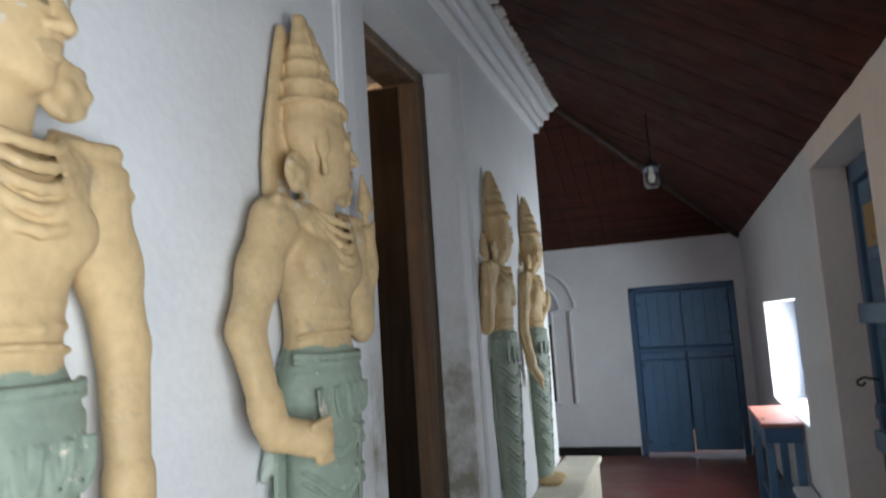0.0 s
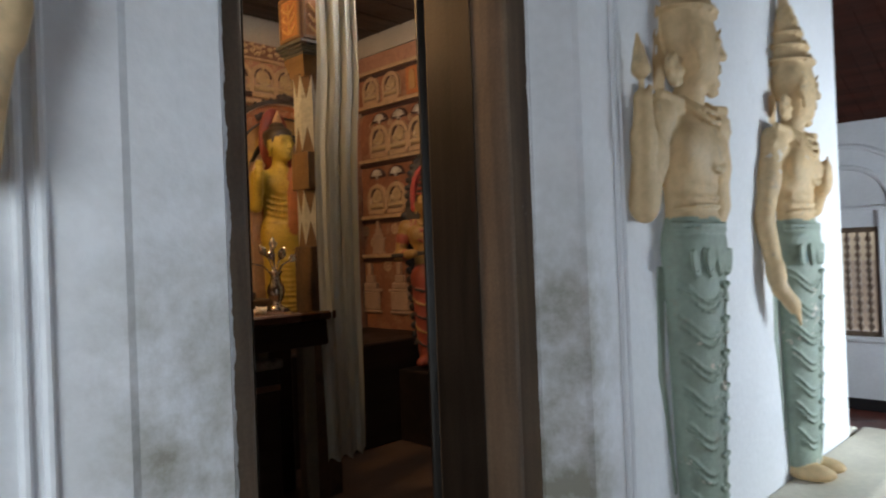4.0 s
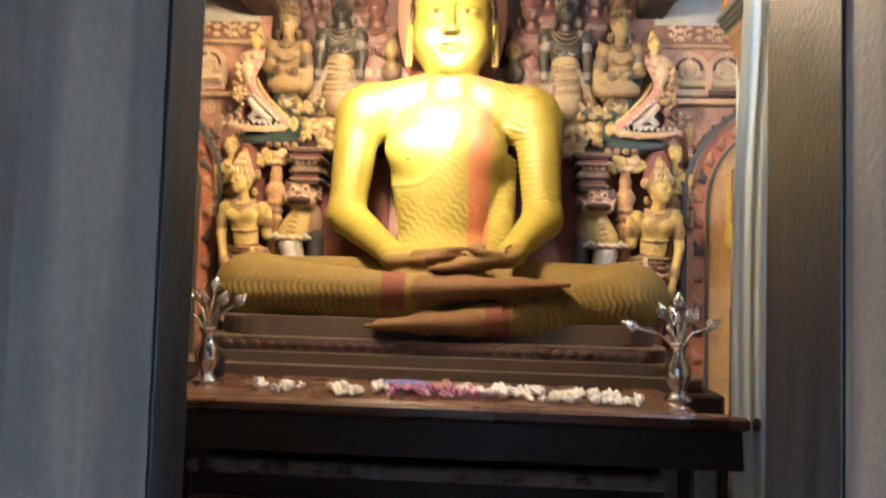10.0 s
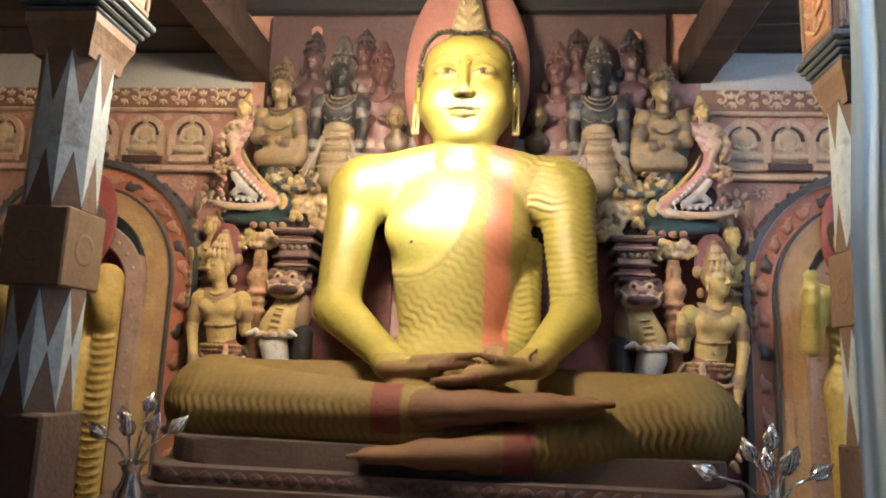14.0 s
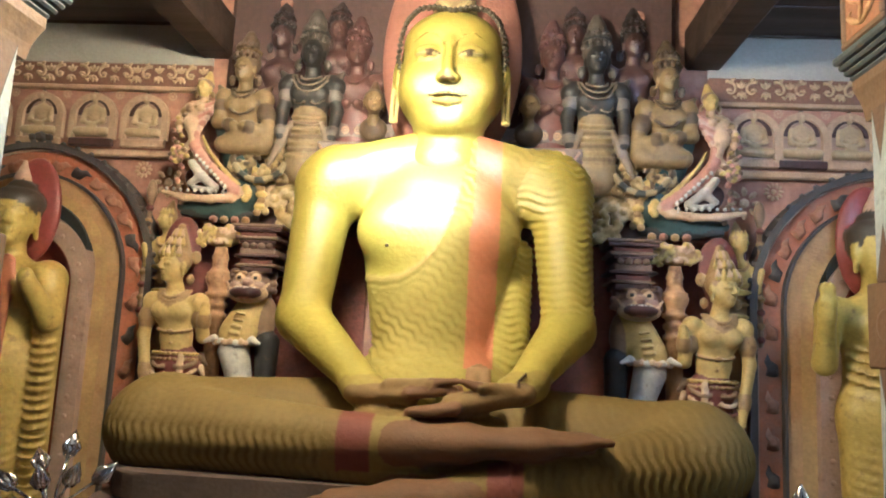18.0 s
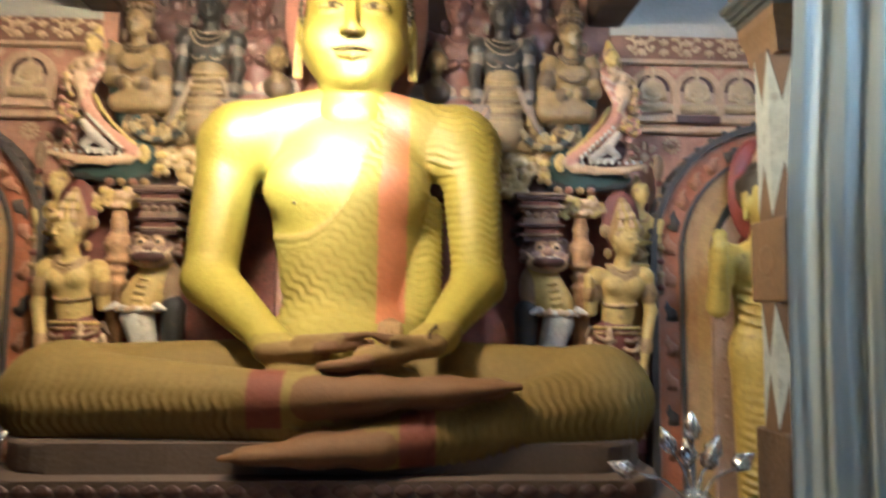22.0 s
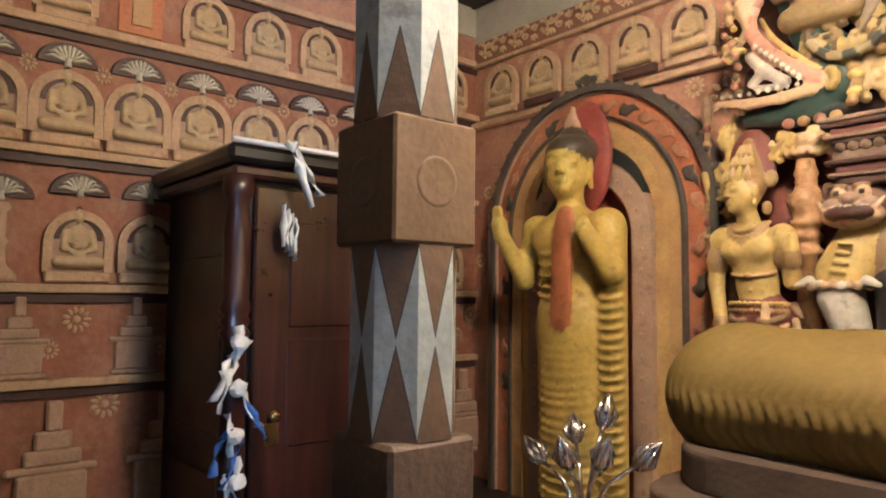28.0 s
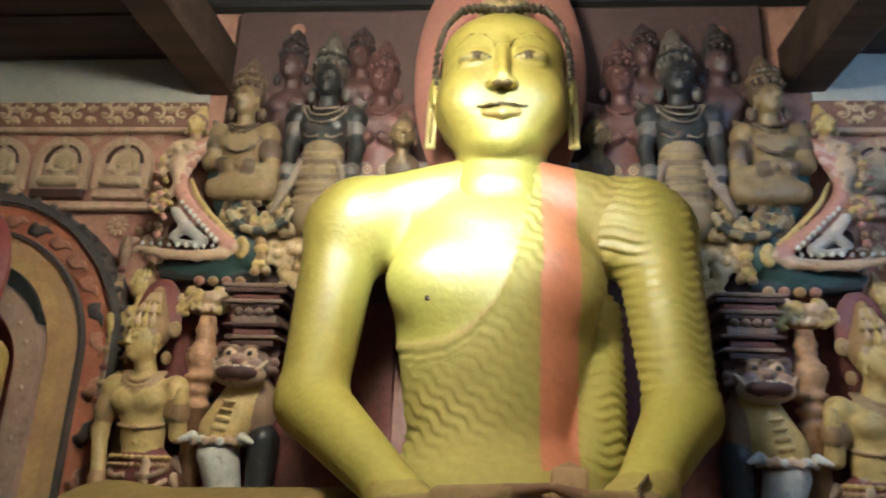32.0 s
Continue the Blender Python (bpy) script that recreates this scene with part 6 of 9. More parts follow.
def tongue(mat):
    bm = tube([(-0.004, 0, -0.034), (0.008, -0.008, -0.008), (-0.002, -0.008, 0.018), (0.01, -0.002, 0.042)], [0.024, 0.021, 0.012, 0.001], 7)
    bmesh.ops.scale(bm, vec=(1, 0.3, 1), verts=bm.verts)
    return small("flame_tongue", bm, mat)


TONGUE, DARK_TONGUE = tongue("flame_pale"), tongue("arch_grey")
for s in (-1, 1):
    cx = XC + s * 1.64
    t = thing("niche_arch", "painted arched niche with orange, ochre and dark banded surround", "niche", "niche arches")
    for nm, ro, ri, y0, mat in (("outer_border", 0.518, 0.492, 2.90, "arch_grey"), ("border_line", 0.492, 0.484, 2.915, "buff"), ("flame_band", 0.484, 0.40, 2.925, "flame_paint"), ("ledge", 0.40, 0.388, 2.9, "arch_grey"), ("ochre_band", 0.388, 0.335, 2.912, "ochre_band"), ("yellow_band", 0.335, 0.282, 2.918, "arch_yellow"), ("bead_band", 0.28, 0.205, 2.89, "buff"), ("rust_field", 0.205, 0, 2.955, "rust")):
        part(nm, arch_band(cx, 2.0 if nm != "bead_band" else 1.96, SIDE, ro, ri, y0, 3.0 - 0.002, 1.02), mat, t)
    wedge = bmesh.new()
    lo_, hi_ = [], []
    for i in range(25):
        a = math.pi * (0.16 + 0.68 * i / 24)
        fat = 0.05 * math.sin(math.pi * i / 24) ** 0.6
        lo_.append((cx + 0.279 * math.cos(a), 1.965 + 0.285 * math.sin(a)))
        hi_.append((cx + (0.281 + fat) * math.cos(a), 1.967 + (0.287 + fat) * math.sin(a)))
    for y0 in (2.9,):
        va, vb = [wedge.verts.new((x, y0, z)) for x, z in lo_], [wedge.verts.new((x, y0, z)) for x, z in hi_]
        vc, vd = [wedge.verts.new((x, 2.99, z)) for x, z in lo_], [wedge.verts.new((x, 2.99, z)) for x, z in hi_]
        for k in range(24):
            for q in ((va, vb), (vb, vd), (vd, vc), (vc, va)):
                wedge.faces.new((q[0][k], q[0][k + 1], q[1][k + 1], q[1][k]))
    bmesh.ops.recalc_face_normals(wedge, faces=wedge.faces)
    part("dark_arc", wedge, "dark_band", t)
    for i in range(26):
        a = math.pi * (i + 0.5) / 26
        part("border_bead", BEAD, None, t).location = (cx + 0.522 * math.cos(a), 2.91, 2.0 + 0.53 * math.sin(a))
    for dx, dz, rr in ((0, 0.55, 1.9), (-0.035, 0.548, 1.25), (0.035, 0.548, 1.25)):
        o = part("border_bead", BEAD, None, t)
        o.location, o.scale = (cx + dx, 2.905, 2.0 + dz), (rr, rr, rr)
    for i in range(15):
        a = math.pi * (i + 0.5) / 15
        o = part("flame_tongue", DARK_TONGUE if i % 4 == 1 else TONGUE, None, t)
        o.matrix_basis = pose(cx + 0.442 * math.cos(a), 2.925, 2.0 + 0.449 * math.sin(a), 0, 90 - math.degrees(a) + 70, 0)
    for e in (-1, 1):
        for i in range(6):
            o = part("flame_tongue", DARK_TONGUE if i % 3 == 1 else TONGUE, None, t)
            o.matrix_basis = pose(cx + 0.442 * e, 2.925, 1.92 - 0.13 * i, 0, 22 * e, 0)
    for i in range(30):
        f = i / 29
        if f < 0.3:
            p = (cx - 0.243, ALTAR + 0.08 + (1.96 - ALTAR - 0.08) * f / 0.3)
        elif f > 0.7:
            p = (cx + 0.243, 1.96 - (1.96 - ALTAR - 0.08) * (f - 0.7) / 0.3)
        else:
            a = math.pi * (1 - (f - 0.3) / 0.4)
            p = (cx + 0.243 * math.cos(a), 1.96 + 0.243 * math.sin(a))
        part("bead", PALE_BEAD, None, t).location = (p[0], 2.889, p[1])

# ---- reliefs round the seated statue ----
GOLD, DGOLD, PINK, DRED, DGREEN, BLK, WHT = (0.5, 0.37, 0.11), (0.33, 0.22, 0.09), (0.46, 0.24, 0.17), (0.17, 0.06, 0.045), (0.036, 0.062, 0.055), (0.025, 0.024, 0.022), (0.55, 0.52, 0.45)
CREAM, DULL = (0.52, 0.37, 0.22), (0.24, 0.16, 0.09)
rng = random.Random(7)


def pair(name, prims, vox, label, category, group, shift=(XC, 0, 0), slim=1.0):
    """A relief on the statue's one side and its mirror image on the other; shift: where its origin stands on the first side."""
    V, Q, who = blend(prims, vox)
    col = np.array([p[4] for p in prims], float)[who]
    V = V * (slim, 1, 1) + np.array(shift)
    for m in (None, XC):
        tagged(part(name, skin_mesh(name, V, Q, col, "painted", None, m), None), label, category, group)


# attendants
o = [
    el((-0.985, 2.83, 1.885), (0.084, 0.052, 0.07), GOLD, 0.02),
    el((-0.972, 2.835, 1.79), (0.062, 0.044, 0.075), GOLD, 0.03),
    el((-0.965, 2.84, 1.69), (0.08, 0.055, 0.06), DRED, 0.01),
    rc((-0.985, 2.845, 1.92), (-0.997, 2.825, 1.995), 0.033, 0.029, GOLD, 0.012),
    rc((-0.96, 2.845, 1.69), (-0.96, 2.85, 1.25), 0.075, 0.06, DRED, 0.02, (1, 0.7, 1)),
]
for e in (-1, 1):
    o.append(el((-0.983 + 0.087 * e, 2.832, 1.916), (0.036, 0.038, 0.036), GOLD, 0.015))
    o.append(el((-0.985 + 0.036 * e, 2.792, 1.878), (0.036, 0.022, 0.03), GOLD, 0.015))
    o.append(el((-0.985 + 0.036 * e, 2.772, 1.872), (0.004, 0.004, 0.004), DGOLD, 0.001))
    o.append(el((-0.997 + 0.058 * e, 2.835, 2.0), (0.014, 0.016, 0.02), DGOLD, 0.004))
    o.append(el((-0.997 + 0.064 * e, 2.85, 2.085), (0.02, 0.012, 0.026), DGOLD, 0.004))
head(o, (-0.998, 2.815, 2.045), 0.06, -32, GOLD, DGOLD)
limb(o, [(-1.075, 2.83, 1.912), (-1.094, 2.83, 1.79), (-1.058, 2.8, 1.63), (-1.05, 2.79, 1.585)], [0.028, 0.022, 0.017, 0.014], GOLD, 0.01, ((0, 0.35, 1.25), (0, 0.45, 1.35), (0, 0.55, 1.25), (1, 0.75, 1.35), (1, 0.85, 1.35)), DGOLD)
limb(o, [(-0.893, 2.83, 1.912), (-0.868, 2.825, 1.79), (-0.856, 2.79, 1.88), (-0.852, 2.785, 1.905)], [0.028, 0.022, 0.018, 0.016], GOLD, 0.01, ((0, 0.4, 1.25), (0, 0.5, 1.35), (1, 0.6, 1.35), (1, 0.75, 1.35)), DGOLD)
for i, (w, dr) in enumerate(((0.042, 0.03), (0.052, 0.045), (0.06, 0.058))):
    arc(o, (-0.988, 2.838, 1.958), w, dr, 0.058, 0.0055, DGOLD)
arc(o, (-0.975, 2.835, 1.815), 0.066, 0.012, 0.05, 0.005, DGOLD)
o.append(el((-0.975, 2.782, 1.805), (0.014, 0.008, 0.009), DGOLD, 0.002))
o.append(el((-0.972, 2.79, 1.765), (0.005, 0.004, 0.005), DGOLD, 0.001))
# mitre of pointed leaves over a beaded band
o.append(el((-1.0, 2.875, 2.13), (0.072, 0.014, 0.115), DRED, 0.004))
o.append(rc((-1.0, 2.845, 2.09), (-1.003, 2.86, 2.2), 0.05, 0.014, DGOLD, 0.01))
for row in range(3):
    for i in range(9):
        a = radians(-112 + 22 * i - 32 + 11 * (row % 2))
        rr = 0.056 - 0.014 * row
        bxx, byy, bz = -0.999 + rr * math.sin(a), 2.83 + 0.012 * row - rr * math.cos(a), 2.092 + 0.034 * row
        if row == 0:
            o.append(el((bxx, byy, bz - 0.006), (0.0085, 0.0085, 0.0085), GOLD, 0.002))
        o.append(rc((bxx, byy, bz + 0.004), (-0.999 + rr * 0.92 * math.sin(a), 2.835 + 0.012 * row - rr * 0.9 * math.cos(a), bz + 0.032), 0.0095, 0.003, GOLD if (i + row) % 2 else CREAM, 0.002))
# jewelled belt, swags, pale sash and rippling scarf ends
for i in range(13):
    a = -1.35 + 0.225 * i
    o.append(el((-0.967 + 0.082 * math.sin(a), 2.84 - 0.058 * math.cos(a), 1.728), (0.0095, 0.007, 0.0075), GOLD, 0.002))
    o.append(el((-0.967 + 0.085 * math.sin(a), 2.84 - 0.06 * math.cos(a), 1.708), (0.008, 0.006, 0.006), DGOLD, 0.002))
for i in range(4):
    for e in (-1, 1):
        arc(o, (-0.965 + e * 0.04, 2.84 - 0.002 * i, 1.70 - 0.032 * i), 0.038, 0.022, 0.06, 0.0075, (DULL, CREAM, (0.12, 0.05, 0.04), DGOLD)[i], 0.003, 6)
o.append(rc((-0.925, 2.782, 1.715), (-0.92, 2.78, 1.3), 0.012, 0.016, CREAM, 0.004, (1, 0.6, 1)))
for e in (-1, 1):
    for i in range(9):
        z = 1.72 - 0.045 * i
        o.append(rc((-0.965 + e * (0.088 + 0.004 * math.sin(2.1 * i)), 2.85, z), (-0.965 + e * (0.108 + 0.006 * math.sin(2.1 * i + 1)), 2.845, z - 0.03), 0.015, 0.008, CREAM if i % 2 else DULL, 0.003))
pair("attendant_relief", o, 0.0046, "yellow painted crowned attendant figure standing against the wall", "statue", "attendant reliefs")
t_ = []
for i in range(3):
    for j in range(9):
        a = 6.283 * j / 9
        t_.append(el((0.05 * math.cos(a), 0, -0.13 * i + 0.05 * math.sin(a)), (0.018, 0.012, 0.018), CREAM if j % 2 else PINK, 0.003))
    t_.append(el((0, 0, -0.13 * i), (0.04, 0.016, 0.04), DRED, 0.003))
pair("scalloped_shield_relief", t_, 0.0052, "row of scalloped flower shields beside the attendant", "relief", "flower shields", (XC - 1.14, 2.94, 1.74))

# second small attendants behind, at shoulder height, with a tall whisk
o = [el((-1.09, 2.93, 2.12), (0.05, 0.03, 0.06), GOLD, 0.02), rc((-1.085, 2.94, 2.1), (-1.075, 2.95, 1.75), 0.045, 0.05, DGOLD, 0.02, (1, 0.6, 1)), rc((-1.088, 2.93, 2.16), (-1.09, 2.92, 2.2), 0.018, 0.018, GOLD, 0.01)]
head(o, (-1.092, 2.915, 2.235), 0.036, -42, GOLD, DGOLD)
o.append(rc((-1.088, 2.93, 2.26), (-1.085, 2.94, 2.315), 0.028, 0.006, DGOLD, 0.008))
for i in range(7):
    a = radians(-130 + 30 * i)
    o.append(rc((-1.09 + 0.03 * math.sin(a), 2.925 - 0.03 * math.cos(a), 2.262), (-1.09 + 0.026 * math.sin(a), 2.93 - 0.026 * math.cos(a), 2.285), 0.007, 0.002, GOLD, 0.002))
limb(o, [(-1.135, 2.93, 2.14), (-1.15, 2.92, 2.06), (-1.165, 2.9, 2.13)], [0.018, 0.015, 0.012], GOLD, 0.006, ((0, 0.5, 1.3),), DGOLD)
limb(o, [(-1.045, 2.93, 2.14), (-1.04, 2.92, 2.06)], [0.018, 0.015], GOLD, 0.006)
arc(o, (-1.09, 2.93, 2.165), 0.035, 0.035, 0.035, 0.005, DGOLD)
for i in range(5):
    o.append(el((-1.08 + 0.01 * math.sin(i), 2.9, 2.05 - 0.045 * i), (0.05, 0.012, 0.012), DGOLD if i % 2 else GOLD, 0.004))
o.append(rc((-1.168, 2.92, 1.86), (-1.166, 2.92, 2.3), 0.009, 0.009, DULL, 0.002))
for i in range(9):
    o.append(el((-1.167, 2.918, 1.88 + 0.05 * i), (0.016, 0.014, 0.012), DGOLD if i % 2 else DRED, 0.003))
o.append(el((-1.165, 2.918, 2.345), (0.02, 0.016, 0.05), DULL, 0.006))
pair("flywhisk_attendant_relief", o, 0.0046, "small gilt attendant figure peering from behind the taller one", "statue", "attendant reliefs")

# lion brackets
FUR, MUZZLE = (0.2, 0.13, 0.1), (0.3, 0.2, 0.15)
o = [
    rc((-0.7, 2.86, 1.92), (-0.745, 2.835, 1.81), 0.054, 0.066, GOLD, 0.02, (1, 0.75, 1)),
    el((-0.665, 2.88, 1.87), (0.05, 0.05, 0.09), DULL, 0.02),
    rc((-0.752, 2.84, 1.745), (-0.715, 2.85, 1.6), 0.058, 0.04, WHT, 0.01),
    rc((-0.715, 2.83, 1.64), (-0.7, 2.78, 1.62), 0.03, 0.025, WHT, 0.01),
    rc((-0.64, 2.87, 1.78), (-0.635, 2.86, 1.6), 0.045, 0.035, BLK, 0.01),
    el((-0.705, 2.85, 1.99), (0.076, 0.066, 0.062), FUR, 0.02),
    el((-0.705, 2.8, 1.957), (0.076, 0.04, 0.036), CREAM, 0.004),
    el((-0.705, 2.78, 1.958), (0.06, 0.036, 0.024), (0.05, 0.02, 0.018), 0.002),
    el((-0.705, 2.775, 1.944), (0.034, 0.022, 0.009), (0.4, 0.16, 0.13), 0.002),
    el((-0.705, 2.79, 1.998), (0.024, 0.026, 0.016), MUZZLE, 0.006),
    el((-0.705, 2.77, 1.99), (0.015, 0.012, 0.009), (0.16, 0.09, 0.07), 0.003),
]
for e in (-1, 1):
    o += [el((-0.705 + 0.03 * e, 2.793, 2.014), (0.018, 0.016, 0.016), CREAM, 0.003), el((-0.705 + 0.03 * e, 2.779, 2.013), (0.008, 0.005, 0.007), BLK, 0.001)]
    o += [rc((-0.705 + 0.012 * e, 2.79, 2.03), (-0.705 + 0.055 * e, 2.805, 2.036), 0.008, 0.006, DULL, 0.003), el((-0.705 + 0.045 * e, 2.79, 1.985), (0.022, 0.018, 0.016), MUZZLE, 0.008)]
    o += [el((-0.705 + 0.074 * e, 2.85, 2.03), (0.018, 0.014, 0.026), FUR, 0.006), rc((-0.705 + 0.06 * e, 2.78, 1.97), (-0.705 + 0.078 * e, 2.79, 1.995), 0.007, 0.005, CREAM, 0.003)]
    o.append(rc((-0.745 + 0.07 * e, 2.8, 1.79), (-0.745 + 0.1 * e, 2.79, 1.777), 0.014, 0.007, WHT, 0.004))
for i in range(7):
    o.append(el((-0.74 + 0.0115 * i, 2.757 + 0.0012 * abs(i - 3) ** 2, 1.973), (0.0048, 0.005, 0.007), WHT, 0.001))
    if i % 2:
        o.append(el((-0.74 + 0.0115 * i, 2.762 + 0.0012 * abs(i - 3) ** 2, 1.941), (0.0045, 0.005, 0.006), WHT, 0.001))
for i in range(12):
    a = math.pi * (i - 0.5) / 10
    for rr, sz in ((0.074, 0.015), (0.084, 0.012)):
        o.append(el((-0.705 + rr * math.cos(a), 2.845 + 0.2 * (rr - 0.074), 1.985 + rr * 0.95 * math.sin(a)), (sz, 0.018, sz), FUR if i % 2 else (0.13, 0.08, 0.06), 0.004))
for i in range(4):
    o.append(rc((-0.735 - 0.006 * i, 2.79 - 0.002 * i, 1.885 - 0.024 * i), (-0.705 - 0.006 * i, 2.79 - 0.002 * i, 1.88 - 0.024 * i), 0.006, 0.006, (0.42, 0.31, 0.1), 0.005))
for i in range(11):
    a = -1.35 + 0.27 * i
    o.append(el((-0.748 + 0.073 * math.sin(a), 2.835 - 0.056 * math.cos(a), 1.775 + 0.005 * (i % 2)), (0.012, 0.009, 0.013), WHT if i % 3 == 0 else CREAM, 0.004))
pair("lion_bracket_relief", o, 0.0046, "grotesque painted lion with gaping mouth, yellow bib and white legs", "statue", "lion brackets")

# stacked capitals over the lions, pot columns beside them
for s in (-1, 1):
    t = thing("wall_capital", "dark red stacked slab capital above the lion", "capital", "wall capitals")
    for i, (w, z0, z1) in enumerate(((0.062, 2.035, 2.055), (0.078, 2.055, 2.066), (0.06, 2.066, 2.088), (0.085, 2.088, 2.1), (0.066, 2.1, 2.125), (0.055, 2.125, 2.14), (0.07, 2.14, 2.155), (0.084, 2.155, 2.168), (0.07, 2.168, 2.185), (0.09, 2.185, 2.2), (0.096, 2.2, 2.213))):
        part("slab", block(XC + s * 0.68 - w, XC + s * 0.68 + w, 2.83 - w * 0.6, 2.99, z0, z1, 0.005, None, 2), ("slab_dark", "slab_pale", "slab_red")[i % 3], t)
    for i in range(4):
        b = part("boss", lathe([(0.012, -0.004), (0.013, 0.004), (0.008, 0.012), (0.002, 0.014)], 8), "slab_pale", t)
        b.matrix_basis = pose(XC + s * 0.68 - 0.045 + 0.03 * i, 2.79, 2.132, 90, 0, 0)
    t = thing("pot_column", "gilt column of stacked pots and rings", "column", "pot columns")
    prof = [(0.03, 1.55), (0.03, 1.86), (0.04, 1.865), (0.04, 1.88), (0.03, 1.885), (0.032, 1.9), (0.04, 1.905), (0.04, 1.92), (0.03, 1.925), (0.034, 1.94), (0.044, 1.944), (0.044, 1.958), (0.034, 1.962), (0.038, 1.98), (0.046, 1.996), (0.05, 2.015), (0.044, 2.024), (0.046, 2.032), (0.036, 2.038), (0.03, 2.05), (0.026, 2.062), (0.03, 2.066), (0.026, 2.075), (0.032, 2.09), (0.026, 2.105), (0.022, 2.13)]
    part("shaft", lathe(prof, 18, None, (XC + s * 0.845, 2.87, 0)), "gold_relief", t)
    g = random.Random(5)
    pet = []
    for i in range(34):
        px, pz = g.uniform(-0.082, 0.082), g.uniform(-0.034, 0.034)
        if (px / 0.088) ** 2 + (pz / 0.046) ** 2 > 1:
            continue
        a, rr = g.uniform(0, 6.28), g.uniform(0.009, 0.015)
        for j in range(3):
            b0, b1 = a + 1.1 * j, a + 1.1 * (j + 1)
            pet.append(rc((px + rr * math.cos(b0), -0.03 + 0.3 * abs(px), pz + rr * math.sin(b0)), (px + rr * 0.7 * math.cos(b1), -0.036 + 0.3 * abs(px), pz + rr * 0.7 * math.sin(b1)), 0.0075, 0.006, GOLD if i % 3 else CREAM, 0.003))
    pet.append(el((0, 0, 0), (0.082, 0.034, 0.038), DGOLD, 0.004))
    me, _ = carved("leafy_capital", pet, 0.005)
    part("leafy_capital", me, None, t).location = (XC + s * 0.852, 2.88, 2.172)
    part("dark_recess", block(XC + s * 0.72 - 0.42, XC + s * 0.72 + 0.42, 2.97, 2.997, ALTAR, 2.24, 0.004), "rust_dull", wall_back)

# sea monsters with open jaws
o = []


def chain(pts, radii, col, k=0.012, squash=(1, 0.7, 1)):
    for (a, b), (ra, rb) in zip(zip(pts, pts[1:]), zip(radii, radii[1:])):
        o.append(rc(a, b, ra, rb, col, k, squash))


at = lambda *pts: [(x, 2.905 - dy, z) for x, dy, z in pts]
chain(at((-1.035, 0, 2.29), (-0.93, 0, 2.28), (-0.84, 0, 2.292), (-0.782, 0, 2.345), (-0.792, 0, 2.42), (-0.835, 0, 2.51), (-0.87, 0, 2.6), (-0.885, 0, 2.68), (-0.905, 0, 2.74)), [0.018, 0.034, 0.05, 0.064, 0.062, 0.054, 0.048, 0.04, 0.02], DGREEN, 0.02)
chain(at((-1.02, 0.01, 2.262), (-0.88, 0.015, 2.252), (-0.73, 0.01, 2.256)), [0.012, 0.018, 0.016], BLK)
o.append(el((-0.95, 2.93, 2.385), (0.1, 0.02, 0.06), (0.07, 0.03, 0.03), 0.004, (0, 28, 0)))
chain(at((-1.09, 0.05, 2.335), (-1.0, 0.05, 2.316), (-0.9, 0.05, 2.312), (-0.82, 0.045, 2.325), (-0.795, 0.045, 2.345)), [0.009, 0.014, 0.016, 0.018, 0.02], CREAM, 0.008)
chain(at((-0.8, 0.045, 2.345), (-0.855, 0.05, 2.385), (-0.91, 0.05, 2.43), (-0.955, 0.05, 2.475), (-0.985, 0.05, 2.525), (-0.98, 0.05, 2.57)), [0.022, 0.02, 0.02, 0.022, 0.02, 0.012], PINK, 0.008)
chain(at((-0.782, 0.04, 2.35), (-0.83, 0.05, 2.402), (-0.88, 0.05, 2.45), (-0.925, 0.05, 2.5), (-0.955, 0.05, 2.56)), [0.014, 0.008, 0.008, 0.008, 0.006], GOLD, 0.003)
for i in range(4):
    a = -0.9 + 0.6 * i
    o.append(el((-0.785 + 0.028 * math.cos(a), 2.855, 2.34 + 0.028 * math.sin(a)), (0.013, 0.012, 0.013), GOLD, 0.006))
for i in range(9):
    f = i / 8
    o.append(el((-0.845 - 0.12 * f, 2.84, 2.358 + 0.118 * f), (0.0075, 0.008, 0.0085), WHT, 0.001))
    o.append(el((-0.85 - 0.22 * f, 2.84, 2.338 + 0.008 * f * f), (0.007, 0.007, 0.0085), WHT, 0.001))
# warrior climbing out of the jaws
limb(o, [(-0.89, 2.86, 2.36), (-0.945, 2.85, 2.4), (-0.985, 2.85, 2.37)], [0.016, 0.018, 0.012], (0.42, 0.38, 0.33), 0.006)
limb(o, [(-0.945, 2.85, 2.4), (-0.985, 2.845, 2.45)], [0.018, 0.014], (0.5, 0.44, 0.36), 0.006)
o.append(rc((-0.9, 2.85, 2.345), (-0.97, 2.85, 2.355), 0.01, 0.01, (0.4, 0.37, 0.33), 0.004))
# curled snout with beads
for i in range(14):
    a, rr = 0.75 * i, 0.036 - 0.0022 * i
    o.append(el((-1.045 + rr * math.cos(a), 2.85, 2.478 + rr * math.sin(a)), (0.011, 0.014, 0.011), (GOLD, DULL, PINK)[i % 3], 0.004))
for i in range(6):
    o.append(el((-1.035 - 0.012 * math.sin(i), 2.87, 2.44 - 0.028 * i), (0.012, 0.012, 0.012), DULL if i % 2 else PINK, 0.004))
for i in range(4):
    o.append(el((-0.885 + 0.042 * i, 2.86, 2.236), (0.0165, 0.016, 0.0155), DGOLD if i % 2 else (0.3, 0.15, 0.1), 0.003))
for i in range(9):
    f = i / 8
    o.append(el((-0.722 + 0.014 * math.sin(5 * f) - 0.05 * max(0, f - 0.6), 2.87, 2.27 + 0.19 * f), (0.016 + 0.006 * (i % 2), 0.014, 0.014), GOLD if i % 2 else DGOLD, 0.006))
